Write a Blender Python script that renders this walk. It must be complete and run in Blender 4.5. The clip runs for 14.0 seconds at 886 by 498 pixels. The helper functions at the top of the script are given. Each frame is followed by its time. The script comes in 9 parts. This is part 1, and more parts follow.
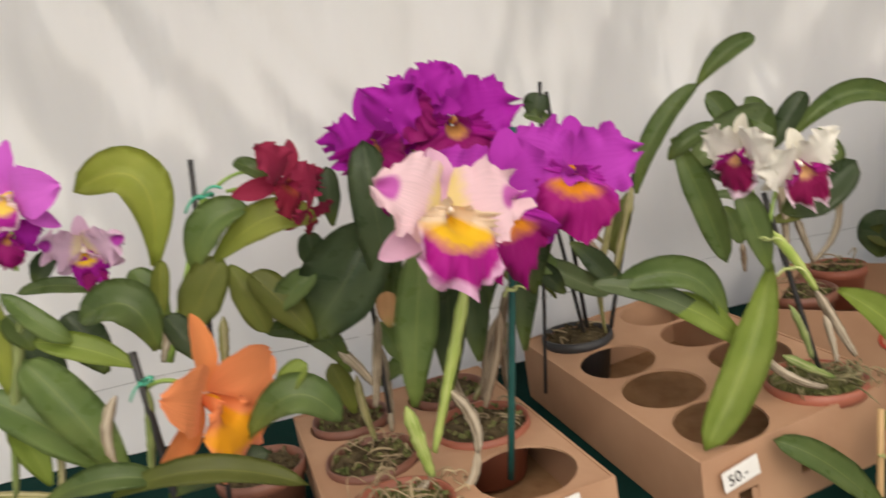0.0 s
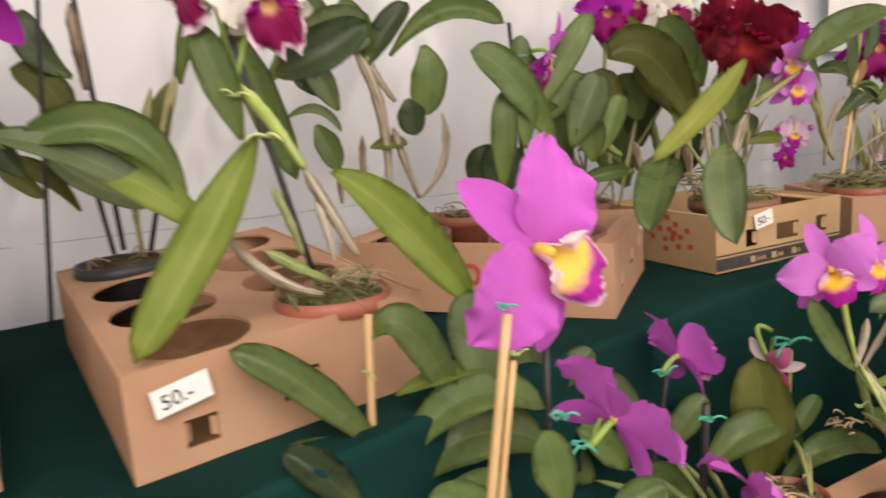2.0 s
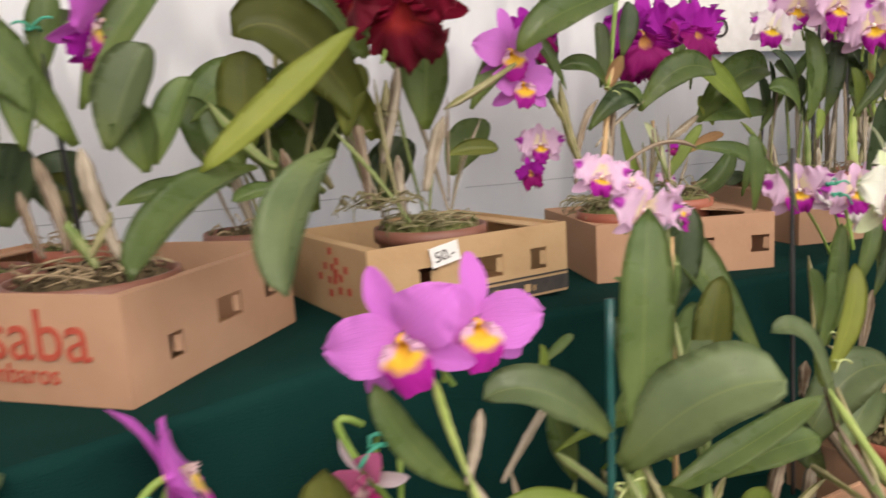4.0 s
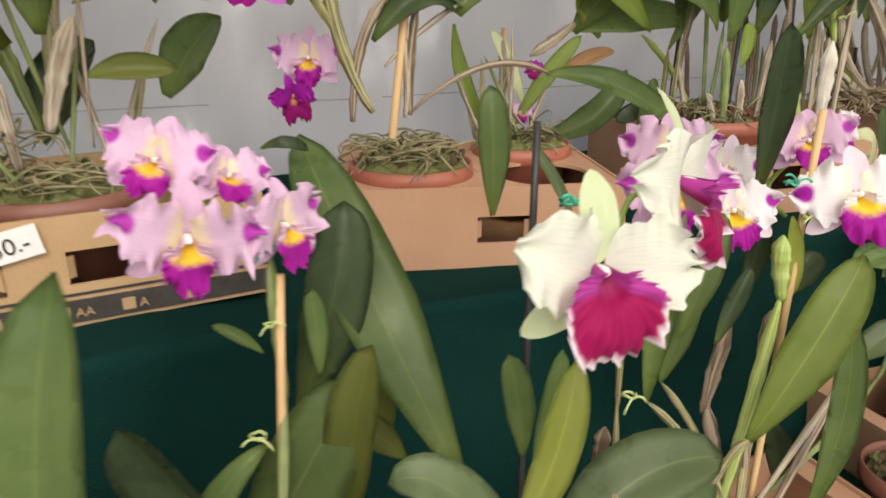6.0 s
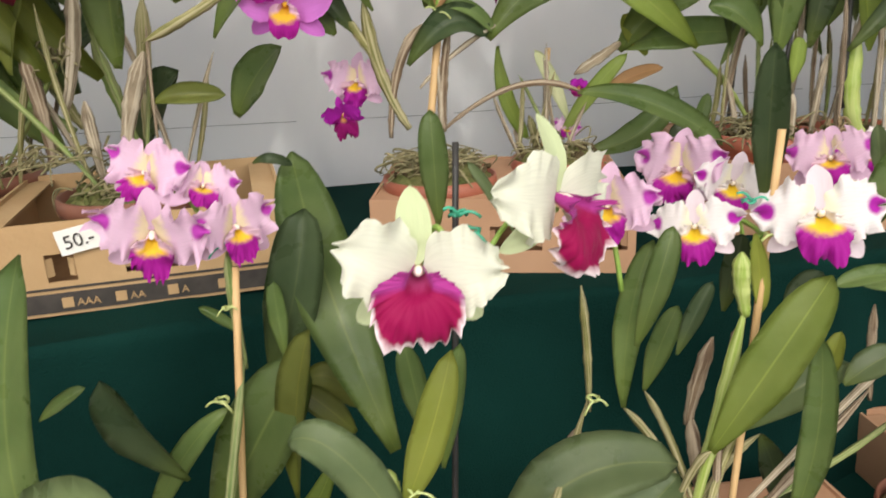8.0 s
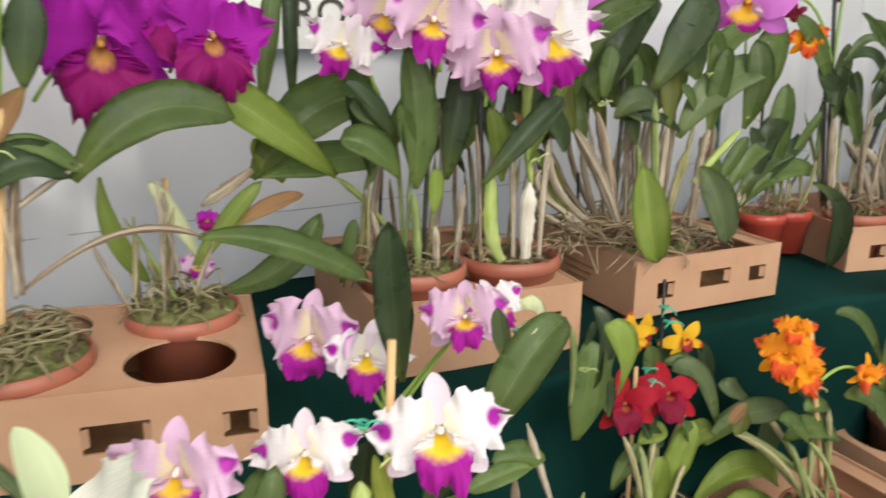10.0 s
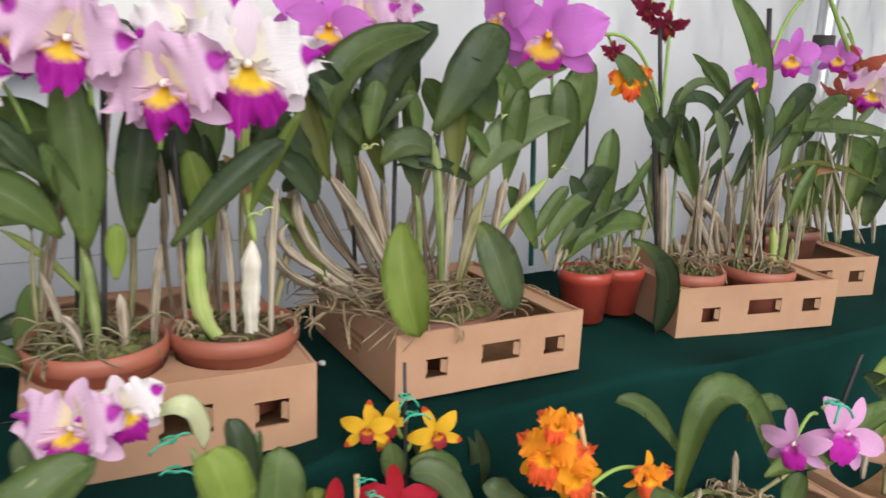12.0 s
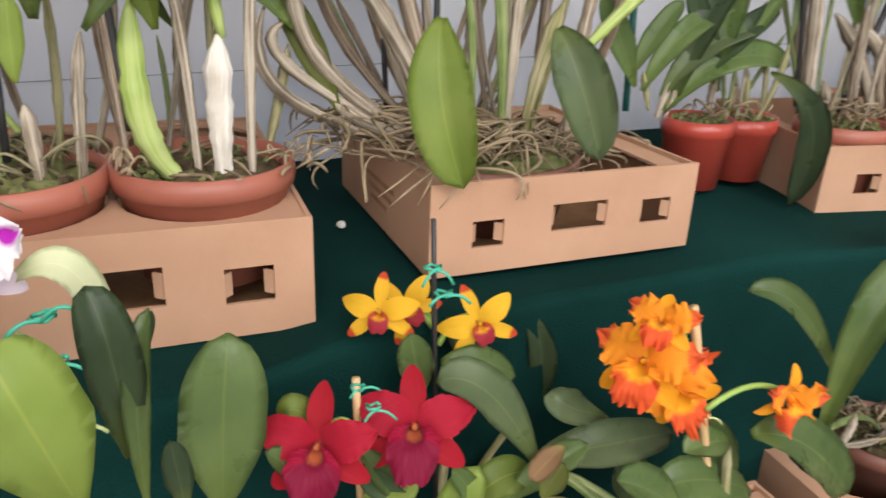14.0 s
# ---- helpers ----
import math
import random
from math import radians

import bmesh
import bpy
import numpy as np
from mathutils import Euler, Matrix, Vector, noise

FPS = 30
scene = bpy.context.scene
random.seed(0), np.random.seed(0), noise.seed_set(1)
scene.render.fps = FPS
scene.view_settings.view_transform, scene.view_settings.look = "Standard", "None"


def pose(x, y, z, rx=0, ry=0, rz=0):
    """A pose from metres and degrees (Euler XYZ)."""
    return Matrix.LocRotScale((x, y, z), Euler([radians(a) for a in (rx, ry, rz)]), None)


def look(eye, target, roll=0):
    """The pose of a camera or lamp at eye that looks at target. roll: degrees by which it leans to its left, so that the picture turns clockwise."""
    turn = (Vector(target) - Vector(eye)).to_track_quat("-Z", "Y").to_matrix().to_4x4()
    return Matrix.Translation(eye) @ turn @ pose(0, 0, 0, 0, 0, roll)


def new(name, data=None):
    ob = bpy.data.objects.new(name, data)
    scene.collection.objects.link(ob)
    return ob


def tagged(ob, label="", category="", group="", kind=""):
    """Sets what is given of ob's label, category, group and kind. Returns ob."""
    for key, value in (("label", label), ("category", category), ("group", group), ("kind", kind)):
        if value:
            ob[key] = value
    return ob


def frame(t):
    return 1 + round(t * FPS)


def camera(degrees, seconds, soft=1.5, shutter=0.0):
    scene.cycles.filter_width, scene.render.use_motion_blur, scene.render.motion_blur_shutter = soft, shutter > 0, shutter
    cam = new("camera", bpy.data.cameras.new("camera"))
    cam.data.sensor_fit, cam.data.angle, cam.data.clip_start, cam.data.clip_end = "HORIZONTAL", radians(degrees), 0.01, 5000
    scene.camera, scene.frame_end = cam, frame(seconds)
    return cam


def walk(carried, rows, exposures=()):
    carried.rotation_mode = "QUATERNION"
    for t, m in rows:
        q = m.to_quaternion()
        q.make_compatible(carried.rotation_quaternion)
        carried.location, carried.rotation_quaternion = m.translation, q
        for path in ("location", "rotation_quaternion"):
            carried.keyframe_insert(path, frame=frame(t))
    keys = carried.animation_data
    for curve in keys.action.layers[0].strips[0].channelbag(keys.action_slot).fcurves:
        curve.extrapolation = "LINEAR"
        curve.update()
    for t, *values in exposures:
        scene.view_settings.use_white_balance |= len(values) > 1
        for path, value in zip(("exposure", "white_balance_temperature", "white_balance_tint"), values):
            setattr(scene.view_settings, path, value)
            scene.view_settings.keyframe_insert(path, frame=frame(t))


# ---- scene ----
cam = camera(61.8, 14.0, 1.6, 0.5)
PATH = [
    (0, (-2.872, -1.425, 1.611), (-2.851, 0.536, 1.216), -9.5),
    (0.5, (-2.794, -1.419, 1.544), (-2.633, 0.531, 1.129), -9.9),
    (1, (-2.637, -1.37, 1.454), (-2.374, 0.572, 1.056), -8.0),
    (1.5, (-2.52, -1.34, 1.397), (-2.143, 0.586, 1.013), -6.0),
    (2, (-2.44, -1.297, 1.33), (-1.925, 0.598, 0.952), -4.2),
    (2.5, (-2.326, -1.224, 1.288), (-1.655, 0.629, 0.944), -3.8),
    (3, (-2.194, -1.156, 1.259), (-1.394, 0.646, 0.922), -3.7),
    (3.5, (-2.069, -1.104, 1.246), (-1.307, 0.715, 0.913), -2.8),
    (4, (-1.869, -1.096, 1.254), (-1.184, 0.755, 0.933), -3.4),
    (4.2, (-1.796, -1.099, 1.255), (-1.116, 0.755, 0.941), -4.0),
    (6.3, (-1.294, -0.837, 1.287), (-0.785, 0.974, 0.608), 1.1),
    (6.5, (-1.261, -0.872, 1.287), (-0.874, 0.963, 0.591), 1.0),
    (7, (-1.231, -0.939, 1.274), (-1.071, 0.914, 0.539), -1.5),
    (7.2, (-1.218, -0.962, 1.267), (-1.122, 0.932, 0.632), -2.1),
    (9.3, (-1.105, -0.924, 1.379), (-0.589, 0.916, 0.789), -2.5),
    (9.5, (-1.078, -0.887, 1.381), (-0.448, 0.929, 0.828), -2.3),
    (10, (-1.04, -0.82, 1.411), (-0.177, 0.903, 0.875), 0.5),
    (10.5, (-1.009, -0.785, 1.411), (-0.008, 0.87, 0.903), 1.7),
    (11, (-0.931, -0.769, 1.42), (0.106, 0.868, 0.923), 1.6),
    (11.5, (-0.816, -0.762, 1.421), (0.209, 0.888, 0.944), 2.1),
    (12, (-0.709, -0.783, 1.416), (0.293, 0.888, 0.965), 2.4),
    (12.5, (-0.629, -0.759, 1.385), (0.394, 0.893, 0.91), 2.8),
    (13, (-0.577, -0.675, 1.35), (0.473, 0.937, 0.802), 3.8),
    (13.5, (-0.566, -0.604, 1.293), (0.385, 1.007, 0.585), 4.1),
    (14, (-0.555, -0.575, 1.293), (0.226, 1.105, 0.539), 2.3),
]
walk(cam, [(t, look(eye, target, roll)) for t, eye, target, roll in PATH], [(0, -0.38, 7400, 11), (2, -0.14, 7500, 17), (4, -0.06, 7150, 15), (7, -0.04, 7100, 9), (9.5, 0.03, 6900, 7), (11.5, -0.03, 6550, 9), (12.9, 0.03, 6500, 11), (14, 0.18, 6500, 13)])

# ---- light ----
world = bpy.data.worlds.new("sky")
scene.world = world
world.use_nodes = True
wn = world.node_tree.nodes
sky = wn.new("ShaderNodeTexSky")
sky.sky_type, sky.sun_disc = "NISHITA", False
sky.sun_elevation, sky.sun_rotation = radians(55), radians(200)
wn["Background"].inputs["Strength"].default_value = 0.15
world.node_tree.links.new(sky.outputs[0], wn["Background"].inputs["Color"])
sun = new("sun", bpy.data.lights.new("sun", "SUN"))
sun.data.energy, sun.data.angle, sun.data.color = 1.0, radians(25), (1, 0.95, 0.88)
sun.matrix_basis = look((-1.5, -4, 5), (-1, 0, 1))
opening = new("sky_opening", bpy.data.lights.new("sky_opening", "AREA"))
opening.data.shape, opening.data.size, opening.data.size_y = "RECTANGLE", 6.5, 2.6
opening.data.energy, opening.data.color = 190, (1, 0.955, 0.885)
opening.matrix_basis = look((-1.0, -2.9, 2.75), (-1.0, 0.1, 0.95))


# ---- materials ----
def noise_mat(name, a, b, scale=20, rough=0.6, bump=0.0, detail=6, spec=0.5, coat=0.0, fine=0.0, stretch=(1, 1, 1), bump_scale=None, vary=0.0, sheen=0.0, metal=0.0):
    m = bpy.data.materials.new(name)
    m.use_nodes = True
    n, l = m.node_tree.nodes, m.node_tree.links
    p = n["Principled BSDF"]
    tc, mp = n.new("ShaderNodeTexCoord"), n.new("ShaderNodeMapping")
    mp.inputs["Scale"].default_value = stretch
    l.new(tc.outputs["Object"], mp.inputs["Vector"])
    t = n.new("ShaderNodeTexNoise")
    t.inputs["Scale"].default_value, t.inputs["Detail"].default_value = scale, detail
    l.new(mp.outputs[0], t.inputs["Vector"])
    r = n.new("ShaderNodeValToRGB")
    r.color_ramp.elements[0].position, r.color_ramp.elements[1].position = 0.3, 0.7
    r.color_ramp.elements[0].color, r.color_ramp.elements[1].color = (*a, 1), (*b, 1)
    l.new(t.outputs[0], r.inputs[0])
    col = r.outputs[0]
    if vary:
        oi, hs, mr = n.new("ShaderNodeObjectInfo"), n.new("ShaderNodeHueSaturation"), n.new("ShaderNodeMapRange")
        mr.inputs["To Min"].default_value, mr.inputs["To Max"].default_value = 1 - vary, 1 + vary
        l.new(oi.outputs["Random"], mr.inputs["Value"])
        l.new(mr.outputs[0], hs.inputs["Value"])
        l.new(col, hs.inputs["Color"])
        col = hs.outputs[0]
    l.new(col, p.inputs["Base Color"])
    p.inputs["Roughness"].default_value, p.inputs["Specular IOR Level"].default_value = rough, spec
    p.inputs["Coat Weight"].default_value, p.inputs["Metallic"].default_value = coat, metal
    p.inputs["Sheen Weight"].default_value = sheen
    if bump:
        t2 = n.new("ShaderNodeTexNoise")
        t2.inputs["Scale"].default_value, t2.inputs["Detail"].default_value = bump_scale or scale * 3, 5
        l.new(mp.outputs[0], t2.inputs["Vector"])
        bp = n.new("ShaderNodeBump")
        bp.inputs["Strength"].default_value, bp.inputs["Distance"].default_value = bump, 0.004
        l.new(t2.outputs[0], bp.inputs["Height"])
        l.new(bp.outputs[0], p.inputs["Normal"])
    return m


def leafy(name, a, b, trans=0.25, rough=0.42):
    """Leaf: fine lengthwise veins by UV, a paler midrib, two-scale mottling, some light through."""
    m = noise_mat(name, a, b, 14, rough, 0.14, 5, 0.46, bump_scale=60, vary=0.24)
    n, l = m.node_tree.nodes, m.node_tree.links
    p = n["Principled BSDF"]
    uv, sep = n.new("ShaderNodeUVMap"), n.new("ShaderNodeSeparateXYZ")
    l.new(uv.outputs[0], sep.inputs[0])
    w = n.new("ShaderNodeMath")
    w.operation = "ABSOLUTE"
    l.new(sep.outputs["X"], w.inputs[0])
    rib = n.new("ShaderNodeMapRange")
    rib.inputs["From Min"].default_value, rib.inputs["From Max"].default_value = 0.0, 0.06
    rib.inputs["To Min"].default_value, rib.inputs["To Max"].default_value = 0.45, 0.0
    l.new(w.outputs[0], rib.inputs["Value"])
    mix = n.new("ShaderNodeMix")
    mix.data_type = "RGBA"
    src = p.inputs["Base Color"].links[0].from_socket
    l.new(rib.outputs[0], mix.inputs["Factor"])
    l.new(src, mix.inputs["A"])
    mix.inputs["B"].default_value = (min(1, b[0] * 1.5), min(1, b[1] * 1.35), b[2] * 1.2, 1)
    # yellowing towards the base
    base = n.new("ShaderNodeMapRange")
    base.inputs["From Min"].default_value, base.inputs["From Max"].default_value = 0.0, 0.3
    base.inputs["To Min"].default_value, base.inputs["To Max"].default_value = 0.4, 0.0
    l.new(sep.outputs["Y"], base.inputs["Value"])
    mix2 = n.new("ShaderNodeMix")
    mix2.data_type = "RGBA"
    l.new(base.outputs[0], mix2.inputs["Factor"])
    l.new(mix.outputs["Result"], mix2.inputs["A"])
    mix2.inputs["B"].default_value = (0.26, 0.33, 0.05, 1)
    l.new(mix2.outputs["Result"], p.inputs["Base Color"])
    gl, gr = n.new("ShaderNodeTexNoise"), n.new("ShaderNodeMapRange")
    gl.inputs["Scale"].default_value, gl.inputs["Detail"].default_value = 35, 6
    l.new(n["Texture Coordinate"].outputs["Object"], gl.inputs["Vector"])
    gr.inputs["From Min"].default_value, gr.inputs["From Max"].default_value = 0.35, 0.65
    gr.inputs["To Min"].default_value, gr.inputs["To Max"].default_value = rough - 0.08, rough + 0.2
    l.new(gl.outputs[0], gr.inputs["Value"])
    l.new(gr.outputs[0], p.inputs["Roughness"])
    tr, add = n.new("ShaderNodeBsdfTranslucent"), n.new("ShaderNodeMixShader")
    add.inputs[0].default_value = trans * 0.65
    l.new(mix2.outputs["Result"], tr.inputs["Color"])
    l.new(p.outputs[0], add.inputs[1])
    l.new(tr.outputs[0], add.inputs[2])
    l.new(add.outputs[0], n["Material Output"].inputs["Surface"])
    return m


def petal_mat(name, c, edge=None, edge_at=0.8, heart=None, heart_to=0.25, vein=0.07, spot=None, side=None, side_at=0.36, lip=False):
    """Petal: fine veins, a paler or darker heart and margin by UV (x across, y along)."""
    m = bpy.data.materials.new(name)
    m.use_nodes = True
    n, l = m.node_tree.nodes, m.node_tree.links
    p = n["Principled BSDF"]
    uv, sep = n.new("ShaderNodeUVMap"), n.new("ShaderNodeSeparateXYZ")
    uv.uv_map = "UVMap"
    l.new(uv.outputs[0], sep.inputs[0])
    mp = n.new("ShaderNodeMapping")
    mp.inputs["Scale"].default_value = (16, 1.6, 1)
    l.new(uv.outputs[0], mp.inputs["Vector"])
    t = n.new("ShaderNodeTexNoise")
    t.inputs["Scale"].default_value, t.inputs["Detail"].default_value = 1.6, 4
    l.new(mp.outputs[0], t.inputs["Vector"])
    r = n.new("ShaderNodeValToRGB")
    r.color_ramp.elements[0].position, r.color_ramp.elements[1].position = 0.3, 0.72
    r.color_ramp.elements[0].color = (*[x * (1 - vein) for x in c], 1)
    r.color_ramp.elements[1].color = (*[min(1, x * (1 + vein) + 0.01) for x in c], 1)
    l.new(t.outputs[0], r.inputs[0])
    col = r.outputs[0]
    wob = n.new("ShaderNodeTexNoise")
    wob.inputs["Scale"].default_value = 7
    l.new(uv.outputs[0], wob.inputs["Vector"])

    def blend(col, sock, lo, hi, c2):
        sc = n.new("ShaderNodeMath")
        sc.operation = "MULTIPLY_ADD"
        l.new(wob.outputs[0], sc.inputs[0])
        sc.inputs[1].default_value = 0.16
        l.new(sock, sc.inputs[2])
        f = n.new("ShaderNodeMapRange")
        f.inputs["From Min"].default_value, f.inputs["From Max"].default_value = lo + 0.08, hi + 0.08
        l.new(sc.outputs[0], f.inputs["Value"])
        mix = n.new("ShaderNodeMix")
        mix.data_type = "RGBA"
        l.new(f.outputs[0], mix.inputs["Factor"])
        l.new(col, mix.inputs["A"])
        mix.inputs["B"].default_value = (*c2, 1)
        return mix.outputs["Result"]

    if edge:
        along = sep.outputs["Y"]
        if lip:
            ev, es = n.new("ShaderNodeUVMap"), n.new("ShaderNodeSeparateXYZ")
            ev.uv_map = "Edge"
            l.new(ev.outputs[0], es.inputs[0])
            along = es.outputs["Y"]
        col = blend(col, along, edge_at - 0.04, edge_at + 0.03, edge)
    if heart:
        col = blend(col, sep.outputs["Y"], heart_to + 0.08, heart_to - 0.08, heart)
    if spot:
        sm, sl = n.new("ShaderNodeMapping"), n.new("ShaderNodeVectorMath")
        sm.inputs["Location"].default_value, sm.inputs["Scale"].default_value = (0, -4.2, 0), (1.7, 5.0, 0)
        sl.operation = "LENGTH"
        l.new(uv.outputs[0], sm.inputs["Vector"])
        l.new(sm.outputs[0], sl.inputs[0])
        col = blend(col, sl.outputs["Value"], 0.95, 0.6, spot)
    if side:
        sa = n.new("ShaderNodeMath")
        sa.operation = "ABSOLUTE"
        l.new(sep.outputs["X"], sa.inputs[0])
        col = blend(col, sa.outputs[0], side_at, side_at + 0.16, side)
    l.new(col, p.inputs["Base Color"])
    p.inputs["Roughness"].default_value, p.inputs["Sheen Weight"].default_value = 0.6, 0.06
    p.inputs["Specular IOR Level"].default_value = 0.15
    bp = n.new("ShaderNodeBump")
    bp.inputs["Strength"].default_value, bp.inputs["Distance"].default_value = 0.25, 0.002
    l.new(t.outputs[0], bp.inputs["Height"])
    l.new(bp.outputs[0], p.inputs["Normal"])
    tr, add = n.new("ShaderNodeBsdfTranslucent"), n.new("ShaderNodeMixShader")
    add.inputs[0].default_value = 0.3
    l.new(col, tr.inputs["Color"])
    l.new(p.outputs[0], add.inputs[1])
    l.new(tr.outputs[0], add.inputs[2])
    l.new(add.outputs[0], n["Material Output"].inputs["Surface"])
    return m


LEAF = {
    "d": leafy("leaf_dark", (0.052, 0.09, 0.042), (0.115, 0.16, 0.076), 0.2, 0.3),
    "m": leafy("leaf_mid", (0.115, 0.19, 0.06), (0.23, 0.31, 0.11), 0.25, 0.3),
    "l": leafy("leaf_light", (0.24, 0.335, 0.06), (0.37, 0.46, 0.12), 0.35),
    "y": leafy("leaf_yellow_green", (0.29, 0.34, 0.06), (0.42, 0.46, 0.11), 0.35),
    "g": leafy("leaf_grey_green", (0.145, 0.205, 0.095), (0.24, 0.305, 0.145), 0.2, 0.34),
    "o": leafy("leaf_olive", (0.14, 0.165, 0.04), (0.22, 0.24, 0.06)),
    "b": leafy("leaf_dry", (0.36, 0.2, 0.09), (0.5, 0.31, 0.16), 0.2, 0.7),
    "w": leafy("leaf_cream", (0.62, 0.66, 0.42), (0.75, 0.76, 0.55), 0.3),
}


def cane_mat(name, dark, mid, light, rough=0.7, vary=0.15, flow=1.0):
    """Cane skin: lengthwise fibres by UV, patches of torn papery sheath, dark joints."""
    m = noise_mat(name, dark, mid, 45, rough, 0.0, 6, 0.3, vary=vary)
    n, l = m.node_tree.nodes, m.node_tree.links
    p = n["Principled BSDF"]
    src = p.inputs["Base Color"].links[0].from_socket
    uv, mp, t = n.new("ShaderNodeUVMap"), n.new("ShaderNodeMapping"), n.new("ShaderNodeTexNoise")
    mp.inputs["Scale"].default_value = (9, 0.9, 1)
    t.inputs["Scale"].default_value, t.inputs["Detail"].default_value = 1.5, 5
    l.new(uv.outputs[0], mp.inputs["Vector"])
    oi, ad = n.new("ShaderNodeObjectInfo"), n.new("ShaderNodeVectorMath")
    sc = n.new("ShaderNodeMath")
    sc.operation = "MULTIPLY"
    sc.inputs[1].default_value = 40
    l.new(oi.outputs["Random"], sc.inputs[0])
    l.new(mp.outputs[0], ad.inputs[0])
    l.new(sc.outputs[0], ad.inputs[1])
    l.new(ad.outputs[0], t.inputs["Vector"])
    f = n.new("ShaderNodeMapRange")
    f.inputs["From Min"].default_value, f.inputs["From Max"].default_value = 0.44, 0.58
    f.inputs["To Max"].default_value = flow
    l.new(t.outputs[0], f.inputs["Value"])
    mix = n.new("ShaderNodeMix")
    mix.data_type = "RGBA"
    l.new(f.outputs[0], mix.inputs["Factor"])
    l.new(src, mix.inputs["A"])
    mix.inputs["B"].default_value = (*light, 1)
    l.new(mix.outputs["Result"], p.inputs["Base Color"])
    bp = n.new("ShaderNodeBump")
    bp.inputs["Strength"].default_value, bp.inputs["Distance"].default_value = 0.7, 0.002
    l.new(t.outputs[0], bp.inputs["Height"])
    l.new(bp.outputs[0], p.inputs["Normal"])
    return m


BULB = {
    "g": cane_mat("bulb_green", (0.1, 0.16, 0.04), (0.2, 0.27, 0.08), (0.33, 0.33, 0.17), 0.5, 0.15, 0.7),
    "y": cane_mat("bulb_lime", (0.22, 0.32, 0.06), (0.34, 0.42, 0.11), (0.46, 0.5, 0.22), 0.45, 0.1, 0.6),
    "w": cane_mat("bulb_papery", (0.14, 0.105, 0.07), (0.28, 0.225, 0.16), (0.46, 0.395, 0.305), 0.75, 0.28),
    "W": cane_mat("bulb_white_sheath", (0.5, 0.44, 0.36), (0.66, 0.61, 0.52), (0.76, 0.72, 0.64), 0.7, 0.0),
    "b": cane_mat("bulb_brown", (0.09, 0.055, 0.035), (0.2, 0.14, 0.09), (0.36, 0.29, 0.215), 0.8, 0.2),
    "o": cane_mat("bulb_olive", (0.12, 0.125, 0.035), (0.24, 0.22, 0.085), (0.38, 0.34, 0.2), 0.6, 0.15),
}
STEM = noise_mat("flower_stem", (0.2, 0.33, 0.06), (0.3, 0.45, 0.1), 30, 0.5)
CARD = noise_mat("cardboard", (0.385, 0.215, 0.13), (0.475, 0.285, 0.18), 7, 0.8, 0.2, 9, 0.25, bump_scale=60)
# darker cardboard tone, used on the tray bottoms and the faded print
CARD_DK = noise_mat("cardboard_dark", (0.24, 0.13, 0.065), (0.33, 0.19, 0.1), 30, 0.9, 0.4, 8, 0.15)
CARD_TAN = noise_mat("cardboard_tan", (0.42, 0.27, 0.14), (0.5, 0.34, 0.19), 9, 0.85, 0.25, 8, 0.2, bump_scale=90)
INK_RED = noise_mat("red_print", (0.4, 0.05, 0.03), (0.46, 0.09, 0.05), 60, 0.8)
INK_BLACK = noise_mat("black_print", (0.03, 0.026, 0.024), (0.06, 0.05, 0.045), 50, 0.7)
PAPER = noise_mat("paper_label", (0.74, 0.73, 0.7), (0.82, 0.81, 0.79), 40, 0.7)
TERRA = noise_mat("terracotta_plastic", (0.275, 0.082, 0.052), (0.355, 0.118, 0.075), 10, 0.45, 0.1, 6, 0.4, vary=0.12)
TERRA_D = noise_mat("brown_plastic_pot", (0.16, 0.06, 0.04), (0.22, 0.09, 0.06), 12, 0.5, 0.1, vary=0.1)
REDPOT = noise_mat("red_plastic_pot", (0.36, 0.045, 0.03), (0.42, 0.065, 0.042), 12, 0.28, 0.08, vary=0.08)
BLACKPOT = noise_mat("black_plastic_pot", (0.02, 0.02, 0.022), (0.035, 0.036, 0.04), 12, 0.45, 0.1)
BARK = noise_mat("bark_mix", (0.035, 0.025, 0.015), (0.13, 0.10, 0.055), 70, 0.95, 1.0, 8, 0.1, bump_scale=90)
MOSS = noise_mat("moss", (0.06, 0.08, 0.025), (0.2, 0.19, 0.08), 90, 0.95, 1.0, 8, 0.1, bump_scale=120)
ROOT_G = noise_mat("mossy_roots", (0.09, 0.085, 0.035), (0.29, 0.25, 0.14), 45, 0.85, 0.4, vary=0.25)
ROOT = noise_mat("dry_roots", (0.16, 0.11, 0.06), (0.4, 0.31, 0.19), 40, 0.85, 0.4, vary=0.25)
BAMBOO = noise_mat("bamboo_stake", (0.5, 0.31, 0.14), (0.64, 0.43, 0.22), 30, 0.6, 0.3, stretch=(1, 1, 0.2))
STAKE_G = noise_mat("green_coated_stake", (0.008, 0.06, 0.055), (0.014, 0.09, 0.08), 40, 0.35, 0.1)
STAKE_K = noise_mat("black_stake", (0.012, 0.012, 0.013), (0.03, 0.028, 0.028), 40, 0.5, 0.2)
TIE = noise_mat("green_tie", (0.03, 0.32, 0.2), (0.06, 0.42, 0.28), 40, 0.4)
TIE_Y = noise_mat("wire_tie", (0.4, 0.48, 0.16), (0.5, 0.55, 0.25), 40, 0.5)
CLOTH = noise_mat("green_cloth", (0.0018, 0.017, 0.0145), (0.0055, 0.038, 0.032), 3.2, 0.88, 0.5, 7, 0.06, bump_scale=400)
FILM = noise_mat("white_plastic_film", (0.8, 0.78, 0.78), (0.9, 0.885, 0.885), 2.2, 0.16, 0.9, 6, 0.6, bump_scale=5, stretch=(1.6, 1, 0.8))
